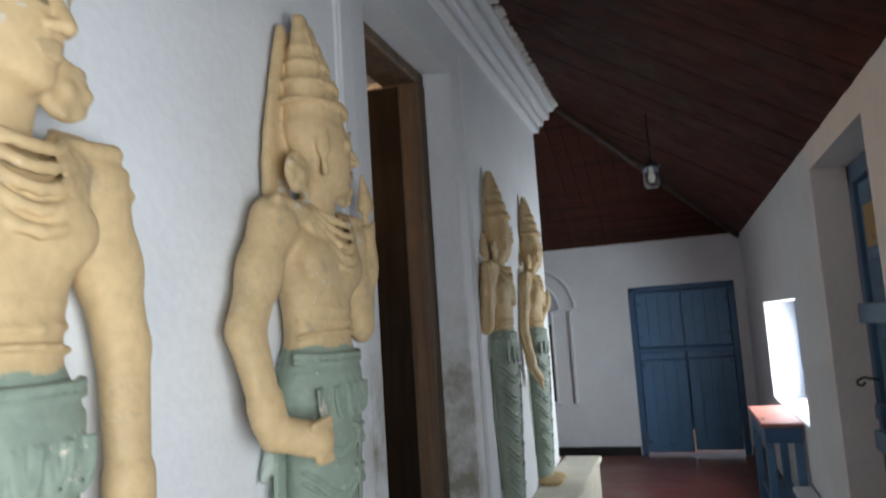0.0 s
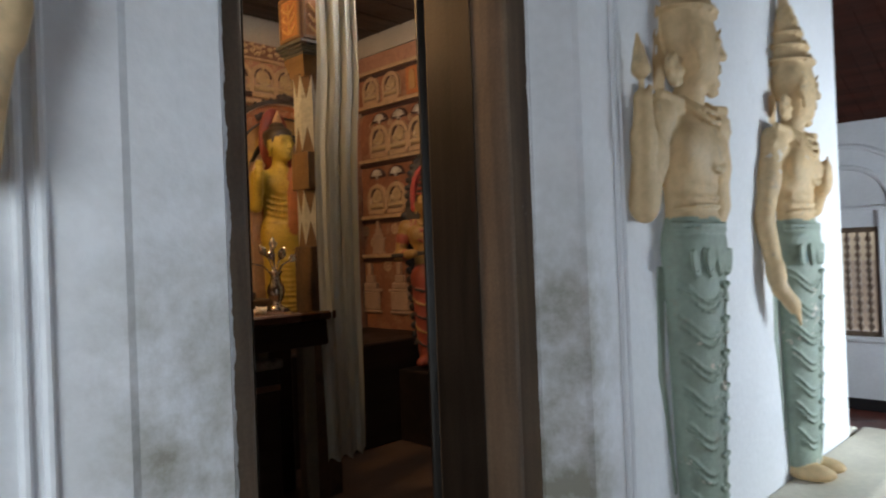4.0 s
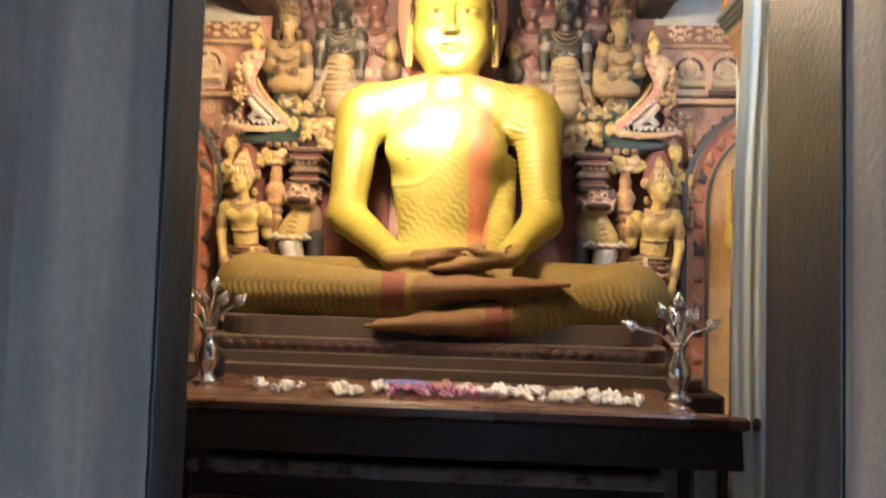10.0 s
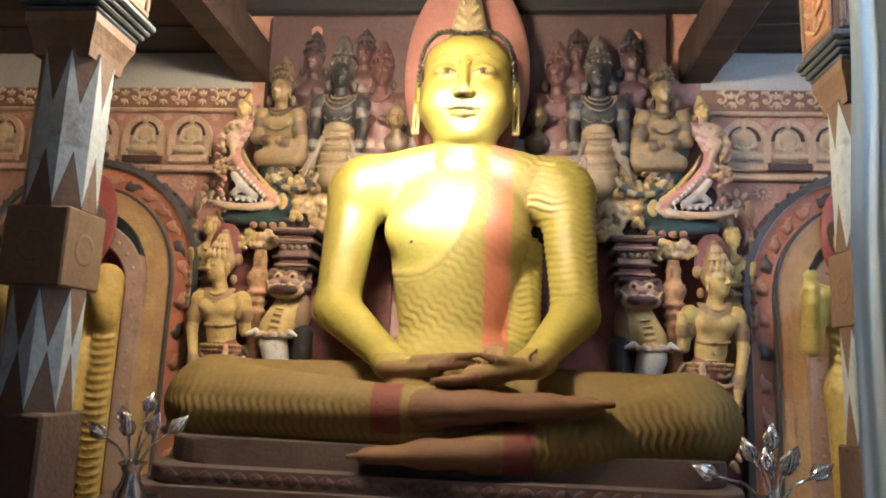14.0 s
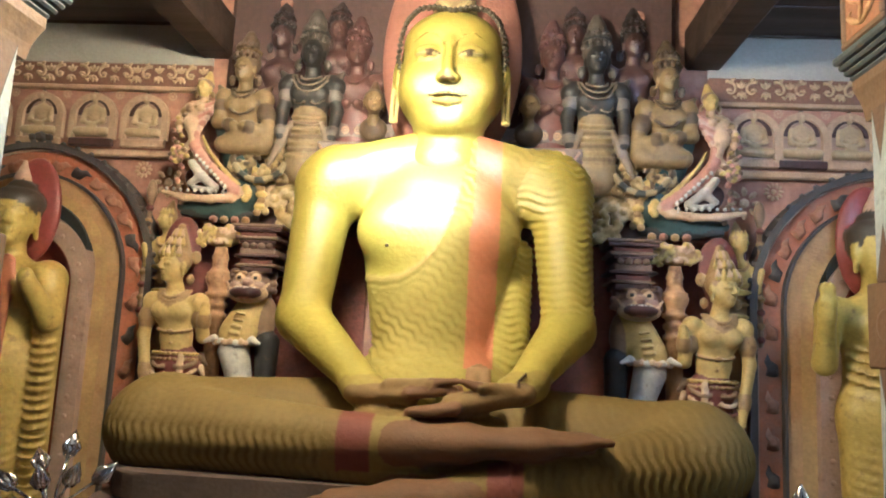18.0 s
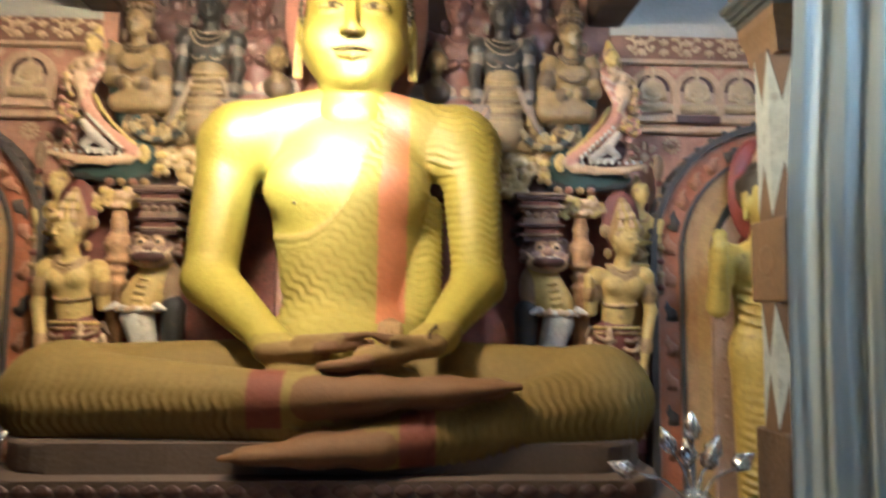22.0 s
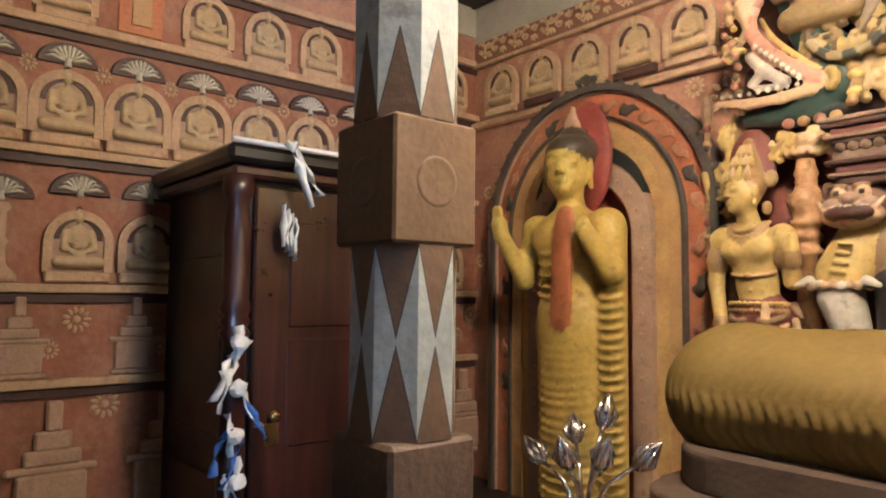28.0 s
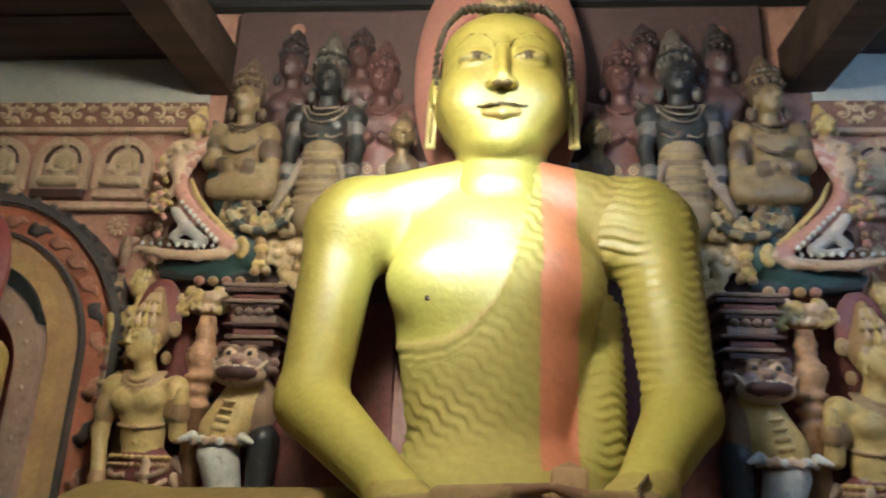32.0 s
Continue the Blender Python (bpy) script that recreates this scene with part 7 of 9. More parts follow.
o.append(el((-0.85, 2.858, 2.545), (0.017, 0.014, 0.017), WHT, 0.003))
o.append(el((-0.85, 2.844, 2.545), (0.008, 0.005, 0.008), BLK, 0.001))
pair("sea_monster_relief", o, 0.005, "dark green sea monster with open pink jaws and white teeth", "relief", "sea monsters")

# bird women above the snouts
SKIN = (0.5, 0.35, 0.2)
o = [el((-1.0, 2.895, 2.665), (0.042, 0.032, 0.05), SKIN, 0.012), el((-1.012, 2.88, 2.615), (0.036, 0.03, 0.036), CREAM, 0.015), rc((-0.985, 2.9, 2.69), (-0.978, 2.89, 2.725), 0.017, 0.016, SKIN, 0.008)]
head(o, (-0.975, 2.875, 2.758), 0.034, -18, GOLD, DULL)
o.append(rc((-0.972, 2.895, 2.785), (-0.968, 2.9, 2.83), 0.026, 0.01, GOLD, 0.008))
for e in (-1, 1):
    o.append(el((-1.0 + 0.022 * e, 2.866, 2.678), (0.018, 0.013, 0.018), SKIN, 0.006))
    o.append(el((-0.975 + 0.034 * e, 2.88, 2.735), (0.008, 0.009, 0.014), DGOLD, 0.003))
arc(o, (-0.995, 2.895, 2.71), 0.03, 0.03, 0.034, 0.004, DGOLD)
limb(o, [(-1.035, 2.89, 2.69), (-1.065, 2.88, 2.64), (-1.055, 2.86, 2.58)], [0.015, 0.012, 0.01], SKIN, 0.006, ((0, 0.5, 1.3), (1, 0.5, 1.4)), DGOLD)
for i in range(7):
    z = 2.69 - 0.021 * i
    o.append(rc((-0.975 - 0.004 * i, 2.875, z - 0.012), (-0.915 - 0.012 * i, 2.87, z + 0.012), 0.0125, 0.011, (PINK, (0.55, 0.37, 0.28))[i % 2], 0.003))
for i in range(12):
    a = 1.9 * i
    o.append(el((-1.06 + 0.02 * math.cos(a), 2.87, 2.645 - 0.012 * i), (0.011, 0.012, 0.009), (DULL, GOLD, PINK)[i % 3], 0.003))
limb(o, [(-1.01, 2.88, 2.6), (-0.99, 2.86, 2.54), (-1.02, 2.86, 2.51)], [0.026, 0.018, 0.012], CREAM, 0.008)
pair("bird_woman_relief", o, 0.0046, "small gilt winged woman perched above the monster's snout", "relief", "bird women")

# gods in the upper panel, their sooty tones darkened for the weak light there
SG, SDG, SRED, SPALE = (0.23, 0.165, 0.07), (0.12, 0.085, 0.048), (0.12, 0.06, 0.048), (0.19, 0.155, 0.11)


def god(x, z, r, yaw, skin, trim, bare, crown_h, wide=1.0):
    """Bust of a god: x and z of its face, r half its head; arms and skirt are added by the caller."""
    g = []
    y = 2.885
    head(g, (x, y - 0.02, z), r, yaw, skin, trim, 0.6)
    s = r / 0.045
    w = wide * s
    g += [rc((x, y, z - 1.2 * r), (x, y - 0.005, z - 0.7 * r), 0.024 * s, 0.023 * s, skin, 0.01)]
    g += [el((x, y + 0.005, z - 0.128 * s), (0.074 * w, 0.045 * s, 0.062 * s), bare, 0.02), el((x, y + 0.01, z - 0.21 * s), (0.052 * w, 0.038 * s, 0.06 * s), bare, 0.03)]
    for e in (-1, 1):
        g.append(el((x + 0.078 * w * e, y + 0.005, z - 0.1 * s), (0.032 * s, 0.034 * s, 0.032 * s), bare, 0.012))
        g.append(el((x + 0.03 * w * e, y - 0.03, z - 0.13 * s), (0.03 * s, 0.018 * s, 0.026 * s), bare, 0.012))
        g.append(el((x + 0.047 * s * e, y - 0.01, z - 0.035 * s), (0.012 * s, 0.012, 0.02 * s), trim, 0.003))
        g.append(rc((x + 0.085 * w * e, y - 0.005, z - 0.075 * s), (x + 0.1 * w * e, y, z - 0.055 * s), 0.014 * s, 0.007 * s, trim, 0.004))
    top = z + 0.02 * s + crown_h
    g.append(rc((x, y + 0.01, z + 0.035 * s), (x, y + 0.014, top), 0.043 * s, 0.03 * s, trim, 0.01))
    g += [el((x, y + 0.01, z + 0.075 * s), (0.046 * s, 0.043 * s, 0.007), skin, 0.003), el((x, y + 0.014, top + 0.025 * s), (0.018 * s, 0.018 * s, 0.022 * s), trim, 0.006)]
    for row in range(2):
        for i in range(7):
            a = radians(-90 + 30 * i + yaw)
            rr = (0.042 - 0.008 * row) * s
            g.append(rc((x + rr * math.sin(a), y - 0.01 - rr * math.cos(a), z + (0.045 + 0.035 * row) * s), (x + rr * 0.9 * math.sin(a), y - 0.003 - rr * 0.9 * math.cos(a), z + (0.066 + 0.035 * row) * s), 0.0085 * s, 0.003, trim, 0.005))
    return g


kneel = god(-0.815, 2.835, 0.051, -12, SG, SDG, SG, 0.1, 0.92)
for w, dr in ((0.036, 0.03), (0.048, 0.048)):
    arc(kneel, (-0.815, 2.885, 2.762), w, dr, 0.052, 0.005, SDG)
arc(kneel, (-0.81, 2.885, 2.735), 0.07, 0.09, 0.052, 0.006, SDG)
limb(kneel, [(-0.738, 2.885, 2.735), (-0.7, 2.87, 2.585), (-0.79, 2.83, 2.6)], [0.03, 0.025, 0.019], SG, 0.01, ((0, 0.4, 1.2), (0, 0.5, 1.3), (1, 0.75, 1.3)), SDG)
limb(kneel, [(-0.892, 2.885, 2.735), (-0.905, 2.87, 2.62), (-0.83, 2.835, 2.6)], [0.03, 0.025, 0.019], SG, 0.01, ((0, 0.4, 1.2), (1, 0.7, 1.3)), SDG)
kneel += [el((-0.8, 2.875, 2.55), (0.085, 0.05, 0.05), SG, 0.02), rc((-0.87, 2.86, 2.53), (-0.73, 2.85, 2.52), 0.036, 0.028, SG, 0.01), el((-0.71, 2.86, 2.54), (0.035, 0.03, 0.04), SG, 0.015)]
# foliate seat below with a curling dark tail
for i in range(26):
    a, rr = rng.uniform(0, 6.28), rng.uniform(0.014, 0.026)
    px, pz = rng.uniform(-0.83, -0.63), rng.uniform(2.39, 2.51)
    for j in range(3):
        b0, b1 = a + j, a + j + 1
        kneel.append(rc((px + rr * math.cos(b0), 2.87, pz + rr * math.sin(b0)), (px + rr * 0.75 * math.cos(b1), 2.86, pz + rr * 0.75 * math.sin(b1)), 0.011, 0.008, (SG, (0.36, 0.27, 0.12), SDG)[i % 3], 0.004))
for i in range(7):
    a = 3.5 + 0.36 * i
    p0, p1 = (-0.72 + 0.1 * math.cos(a), 2.845, 2.475 + 0.085 * math.sin(a)), (-0.72 + 0.1 * math.cos(a + 0.36), 2.845, 2.475 + 0.085 * math.sin(a + 0.36))
    kneel.append(rc(p0, p1, 0.013, 0.013, (0.05, 0.055, 0.05) if i % 2 else (0.3, 0.24, 0.13), 0.003))

dark = god(-0.55, 2.905, 0.056, 4, BLK, (0.1, 0.085, 0.065), BLK, 0.12, 0.98)
for w, dr in ((0.036, 0.03), (0.05, 0.05), (0.062, 0.072)):
    arc(dark, (-0.55, 2.885, 2.82), w * 1.15, dr * 1.15, 0.068, 0.0045, SPALE, 0.001, 8)
for e in (-1, 1):
    arc(dark, (-0.55 + 0.034 * e, 2.885, 2.735), 0.03, 0.045, 0.062, 0.004, SPALE, 0.001, 6)
    limb(dark, [(-0.55 + 0.082 * e, 2.885, 2.8), (-0.55 + 0.108 * e, 2.88, 2.68), (-0.55 + 0.1 * e, 2.85, 2.57)], [0.03, 0.024, 0.018], BLK, 0.01, ((0, 0.35, 1.15), (0, 0.5, 1.2), (1, 0.8, 1.3)), (0.14, 0.12, 0.1))
dark.append(rc((-0.55, 2.885, 2.655), (-0.55, 2.88, 2.46), 0.06, 0.082, (0.24, 0.18, 0.09), 0.02, (1, 0.75, 1)))
for i in range(7):
    arc(dark, (-0.55, 2.885, 2.655 - 0.026 * i), 0.064 + 0.003 * i, 0.016, 0.05 + 0.002 * i, 0.0065, ((0.28, 0.21, 0.1), (0.17, 0.12, 0.065))[i % 2], 0.004)
for e in (-1, 1):
    for i in range(5):
        dark.append(rc((-0.55 + e * (0.06 + 0.012 * i), 2.85, 2.62 - 0.02 * i), (-0.55 + e * (0.085 + 0.012 * i), 2.845, 2.53 - 0.02 * i), 0.012, 0.008, SPALE if i % 2 else (0.2, 0.15, 0.1), 0.004))
red = god(-0.385, 2.93, 0.052, 10, SRED, (0.12, 0.06, 0.05), SRED, 0.1)
limb(red, [(-0.46, 2.89, 2.83), (-0.47, 2.88, 2.7), (-0.41, 2.83, 2.72)], [0.03, 0.024, 0.018], SRED, 0.01)
limb(red, [(-0.31, 2.89, 2.83), (-0.3, 2.88, 2.7), (-0.37, 2.83, 2.72)], [0.03, 0.024, 0.018], SRED, 0.01)
red.append(rc((-0.385, 2.89, 2.68), (-0.385, 2.9, 2.5), 0.07, 0.08, (0.15, 0.065, 0.05), 0.02, (1, 0.6, 1)))
arc(red, (-0.385, 2.885, 2.85), 0.045, 0.05, 0.054, 0.005, (0.12, 0.06, 0.05))
far = god(-0.70, 3.0, 0.05, -10, (0.08, 0.045, 0.04), (0.04, 0.032, 0.03), (0.08, 0.045, 0.04), 0.1)
far.append(rc((-0.70, 2.91, 2.85), (-0.70, 2.92, 2.68), 0.06, 0.075, (0.12, 0.055, 0.045), 0.02, (1, 0.6, 1)))
far2 = god(-0.47, 3.035, 0.045, 12, (0.09, 0.048, 0.04), (0.05, 0.035, 0.032), (0.09, 0.048, 0.04), 0.08)
far2.append(rc((-0.47, 2.92, 2.92), (-0.47, 2.93, 2.78), 0.05, 0.06, (0.13, 0.06, 0.05), 0.02, (1, 0.6, 1)))
tiny = [el((-0.3, 2.9, 2.62), (0.055, 0.03, 0.05), SDG, 0.02)]
head(tiny, (-0.297, 2.86, 2.715), 0.046, 14, SG, SDG, 0.7)
tiny.append(rc((-0.3, 2.88, 2.74), (-0.3, 2.89, 2.8), 0.034, 0.012, SDG, 0.01))
tiny.append(rc((-0.3, 2.885, 2.64), (-0.298, 2.88, 2.69), 0.02, 0.02, SG, 0.01))
for name, prims, back, label in (
    ("kneeling_god_relief", kneel, 0.0, "kneeling gilt god with joined palms and crown"),
    ("dark_god_relief", dark, 0.0, "black painted god with pale necklaces and dhoti"),
    ("red_god_relief", red, 0.05, "faded red god in shallow relief behind the statue"),
    ("small_god_relief", tiny, 0.0, "small gilt face of a god beside the statue's ear"),
    ("far_god_relief", far, 0.068, "dim red god in the back row of the panel"),
    ("back_row_god_relief", far2, 0.07, "small dim god looking over the shoulders of the others"),
):
    pair(name, prims, 0.005, label, "relief", name.replace("_relief", "") + " reliefs", (XC, back, 0))
for s in (-1, 1):
    t = thing("patterned_rail", "grey patterned rail behind the statue's shoulder", "rail", "patterned rails")
    x0, x1 = sorted((XC + s * 0.2, XC + s * 0.5))
    part("rail", block(x0, x1, 2.83, 2.95, 2.42, 2.55, 0.006), "grey_band", t)
    for i in range(4):
        for e in (-1, 1):
            cx_ = x0 + 0.04 + 0.072 * i
            part("diamond_strip", tube([(cx_ - 0.032, 2.828, 2.485 - 0.05 * e), (cx_ + 0.032, 2.828, 2.485 + 0.05 * e)], 0.006, 5), "buff", t)
# foliage between the monsters and the statue
o = []
for i in range(46):
    a = rng.uniform(0, 6.28)
    cx_, cz_ = rng.uniform(-0.13, 0.17), rng.uniform(-0.2, 0.17)
    if abs(cx_) / 0.18 + abs(cz_) / 0.24 > 1.25:
        continue
    r_ = rng.uniform(0.022, 0.04)
    for j in range(4):
        b0, b1 = a + j * 0.9, a + (j + 1) * 0.9
        q0, q1 = r_ * (1 - 0.18 * j), r_ * (1 - 0.18 * (j + 1))
        o.append(rc((cx_ + q0 * math.cos(b0), rng.uniform(-0.03, 0), cz_ + q0 * math.sin(b0)), (cx_ + q1 * math.cos(b1), -0.02, cz_ + q1 * math.sin(b1)), 0.014, 0.011, (0.36, 0.26, 0.1) if i % 3 else (0.5, 0.38, 0.2), 0.006))
o.append(el((0.02, 0.02, 0), (0.14, 0.03, 0.2), (0.2, 0.13, 0.06), 0.02))
pair("foliage_relief", o, 0.0066, "dull gilt curling foliage in relief", "relief", "foliage reliefs", (XC - 0.60, 2.92, 2.43))
part("blue_ledge", block(XC - 0.47, XC + 0.47, 2.9, 2.96, 2.585, 2.645, 0.006), "grey_band", wall_back)
for s in (-1, 1):
    for i in range(5):
        o = new("rosette", rose_white)
        o.parent = wall_back
        o.matrix_basis = pose(XC + s * (0.26 + 0.05 * i), 2.898, 2.615) @ Matrix.Scale(0.5, 4)

# gilt plume over the statue
pl = bmesh.new()
for i in range(18):
    a, r_ = rng.uniform(0, 6.28), rng.uniform(0.01, 0.055)
    zz = rng.uniform(3.27, 3.44)
    tube([(XC, 2.72, zz - 0.03), (XC + r_ * math.cos(a), 2.72 + r_ * math.sin(a), zz), (XC + 1.3 * r_ * math.cos(a), 2.72 + 1.3 * r_ * math.sin(a), zz - 0.03)], [0.006, 0.01, 0.003], 5, pl)
tube([(XC, 2.74, 3.24), (XC, 2.72, 3.46), (XC, 2.72, 3.6)], 0.008, 6, pl)
tagged(part("gilt_plume", pl, "brass"), "gilt tinsel plume hanging above the statue's head", "ornament")

# ---- pedestal, altar table and offerings ----
ped = thing("lotus_pedestal", "brown stone pedestal with rounded mouldings under the seated statue", "pedestal")


def slab(x0, x1, y0, z0, z1, rad, nm, mat):
    pts = []
    for i in range(7):
        a = math.pi + math.pi / 2 * i / 6
        pts.append((x0 + rad + rad * math.cos(a), y0 + rad + rad * math.sin(a)))
    for i in range(7):
        a = 1.5 * math.pi + math.pi / 2 * i / 6
        pts.append((x1 - rad + rad * math.cos(a), y0 + rad + rad * math.sin(a)))
    pts += [(x1, 2.95), (x0, 2.95)]
    bm = prism(pts, z0, z1)
    bmesh.ops.bevel(bm, geom=[e for e in bm.edges if abs(e.verts[0].co.z - e.verts[1].co.z) < 1e-6], offset=min(0.012, (z1 - z0) * 0.35), segments=3, profile=0.6, affect="EDGES")
    return part(nm, bm, mat, ped)


slab(XC - 0.96, XC + 0.96, 1.955, ALTAR - 0.012, ALTAR + 0.035, 0.1, "base_slab", "stone_brown")
slab(XC - 0.90, XC + 0.90, 2.0, ALTAR + 0.035, ALTAR + 0.075, 0.12, "upper_slab", "stone_brown")
slab(XC - 0.86, XC + 0.86, 2.03, ALTAR + 0.075, ALTAR + 0.125, 0.14, "seat_slab", "stone_brown")
slab(XC - 0.84, XC + 0.84, 2.1, ALTAR + 0.125, ALTAR + 0.2, 0.16, "seat_top", "stone_brown")
petal = bmesh.new()
bmesh.ops.create_uvsphere(petal, u_segments=8, v_segments=6, radius=1)
for v in petal.verts:
    v.co = Vector((v.co.x * 0.024, v.co.y * 0.007, v.co.z * 0.018 * (1 - 0.35 * abs(v.co.x))))
petal_me = bpy.data.meshes.new("carved_petal")
petal.to_mesh(petal_me)
petal_me.materials.append(MAT["slab_dark"])
for i in range(31):
    ob = new("carved_petal", petal_me)
    ob.parent = ped
    ob.location = (XC - 0.75 + 0.05 * i, 2.03, ALTAR + 0.1)

tab = thing("altar_table", "dark wooden altar table with framed front below the statue", "table")
part("tabletop", block(-1.03, 0.52, 1.50, 1.948, ALTAR - 0.035, ALTAR, 0.008), "table_wood", tab)
part("front_board", block(-1.17, 0.67, 1.46, 1.52, ALTAR - 0.04, ALTAR - 0.002, 0.008), "table_wood", tab)
part("apron", block(-1.15, 0.65, 1.475, 1.5, ALTAR - 0.15, ALTAR - 0.04, 0.004), "table_dark", tab)
part("lower_rail", block(-0.95, 0.45, 1.555, 1.60, ALTAR - 0.237, ALTAR - 0.196, 0.008), "rail_pale", tab, "pale worn lower rail")
part("back_board", block(-0.95, 0.45, 1.6, 1.62, FLOOR + 0.1, ALTAR - 0.2, 0.003), "table_dark", tab)
part("lower_rail", block(-0.95, 0.45, 1.585, 1.6, ALTAR - 0.335, ALTAR - 0.31, 0.004), "table_wood", tab)
for lx in (-1.06, 0.5):
    part("leg", block(lx, lx + 0.06, 1.48, 1.54, FLOOR, ALTAR - 0.04, 0.006), "leg_grey", tab)
    part("leg", block(lx, lx + 0.06, 1.86, 1.92, FLOOR, ALTAR - 0.04, 0.006), "leg_grey", tab)


def lotus_vase(at, spread, label):
    t = thing("lotus_vase", label, "vase", "altar vases", at)
    part("vase_body", lathe([(0.04, 0), (0.042, 0.008), (0.028, 0.02), (0.022, 0.035), (0.034, 0.06), (0.04, 0.085), (0.036, 0.11), (0.024, 0.13), (0.019, 0.15), (0.026, 0.168), (0.034, 0.175), (0.03, 0.178), (0.018, 0.16)], 20), "silver", t)
    for a, lean, ln in spread:
        d = Vector((math.cos(a) * lean, math.sin(a) * lean, 1)).normalized()
        tip = Vector((0, 0, 0.17)) + d * ln
        stem = part("stem", tube([(0, 0, 0.15), Vector((0, 0, 0.17)) + d * ln * 0.5 + Vector((0, 0, 0.01)), tip], 0.0035, 6), "silver", t)
        m = Matrix.Translation(tip) @ d.to_track_quat("Z", "Y").to_matrix().to_4x4()
        bd = lathe([(0.003, -0.004), (0.011, 0.006), (0.0145, 0.02), (0.012, 0.036), (0.006, 0.05), (0.001, 0.058)], 10)
        for i in range(5):
            aa = 2 * math.pi * i / 5
            tube([(0.009 * math.cos(aa), 0.009 * math.sin(aa), 0.003), (0.0165 * math.cos(aa), 0.0165 * math.sin(aa), 0.022), (0.006 * math.cos(aa), 0.006 * math.sin(aa), 0.048)], [0.003, 0.0045, 0.001], 5, bd)
        bmesh.ops.transform(bd, matrix=m, verts=bd.verts)
        part("lotus_bud", bd, "silver", t, "silver lotus bud")
    return t


lotus_vase((0.512, 1.70, ALTAR), [(math.pi, 2.6, 0.13), (2.5, 0.5, 0.09), (1.3, 0.15, 0.11), (0.4, 0.6, 0.08), (0.1, 1.6, 0.1), (-1.2, 0.5, 0.07), (2.0, 0.2, 0.06)], "silver vase of metal lotus buds on the altar table")
lotus_vase((-0.965, 1.72, ALTAR), [(math.pi, 1.3, 0.1), (2.4, 0.9, 0.12), (1.6, 0.4, 0.13), (0.3, 1.0, 0.11), (-0.4, 0.6, 0.09), (-1.5, 0.5, 0.08)], "tall silver vase with drooping metal lotus buds")
pot = thing("offering_cup", "dark metal cup behind the vase", "cup", "", (-0.99, 1.84, ALTAR))
part("cup_body", lathe([(0.035, 0), (0.04, 0.01), (0.036, 0.05), (0.042, 0.075), (0.038, 0.077), (0.03, 0.05)], 16), "iron", pot)

# heaps of cut flowers
kinds = []
for nm, mat in (("white", "petal_white"), ("mauve", "petal_mauve"), ("yellow", "petal_yellow")):
    for var in range(2):
        bm = bmesh.new()
        for i in range(6 + var * 3):
            a, b = rng.uniform(0, 6.28), rng.uniform(0.25, 1.3)
            made = bmesh.ops.create_icosphere(bm, subdivisions=1, radius=1)["verts"]
            m = Matrix.Rotation(a, 3, "Z") @ Matrix.Rotation(b, 3, "Y")
            for v in made:
                p = Vector((v.co.x * 0.007, v.co.y * 0.007, v.co.z * 0.014 + 0.012))
                v.co = m @ p + Vector((0, 0, 0.006))
        me = bpy.data.meshes.new("flower")
        bm.to_mesh(me)
        bm.free()
        me.materials.append(MAT[mat])
        kinds.append((nm, me))
for i in range(150):
    u = rng.random()
    x = -0.78 + 1.16 * (u ** 0.8)
    if -0.62 < x < -0.56 or -0.45 < x < -0.41 or (x < -0.62 and rng.random() < 0.4):
        continue
    y = 1.545 + rng.random() * (0.12 + 0.05 * (-0.4 < x < 0.1))
    kind = rng.choice((0, 1, 0, 1, 0, 1, 0)) if not -0.38 < x < -0.1 else rng.choice((0, 1, 2, 3, 2, 4))
    nm, me = kinds[kind]
    ob = new("flower", me)
    sc = rng.uniform(0.75, 1.25)
    ob.matrix_basis = pose(x, y, ALTAR + 0.001 + (0.008 if rng.random() < 0.3 else 0), rng.uniform(-14, 14), rng.uniform(-14, 14), rng.uniform(0, 360)) @ Matrix.Scale(sc, 4)
    tagged(ob, nm + " offering blossom strewn on the altar table", "flower", "offering flowers")
pt = part("offering_plate", lathe([(0.05, 0), (0.06, 0.004), (0.082, 0.016), (0.08, 0.019), (0.058, 0.008), (0.001, 0.007)], 24, None, (-0.33, 1.74, ALTAR)), "plate_blue")
tagged(pt, "shallow blue plastic plate among the flowers", "plate")


# ---- painted pillars ----
def painted_shaft(w, z0, z1):
    """Eight-sided shaft; each face keeps where it lies across and from both ends, for the leaf points."""
    c = w * 0.586
    ring = [(-w + c, -w), (w - c, -w), (w, -w + c), (w, w - c), (w - c, w), (-w + c, w), (-w, w - c), (-w, -w + c)]
    me = bpy.data.meshes.new("shaft")
    pts = [(x, y, z) for z in (z0, z1) for x, y in ring]
    me.from_pydata(pts, [], [(i, (i + 1) % 8, 8 + (i + 1) % 8, 8 + i) for i in range(8)])
    rise = z1 - z0
    for name, vals in (("across", (0, 1, 1, 0)), ("from_low", (0, 0, rise, rise)), ("from_top", (rise, rise, 0, 0))):
        a = me.attributes.new(name, "FLOAT", "CORNER")
        a.data.foreach_set("value", list(vals) * 8)
    return me


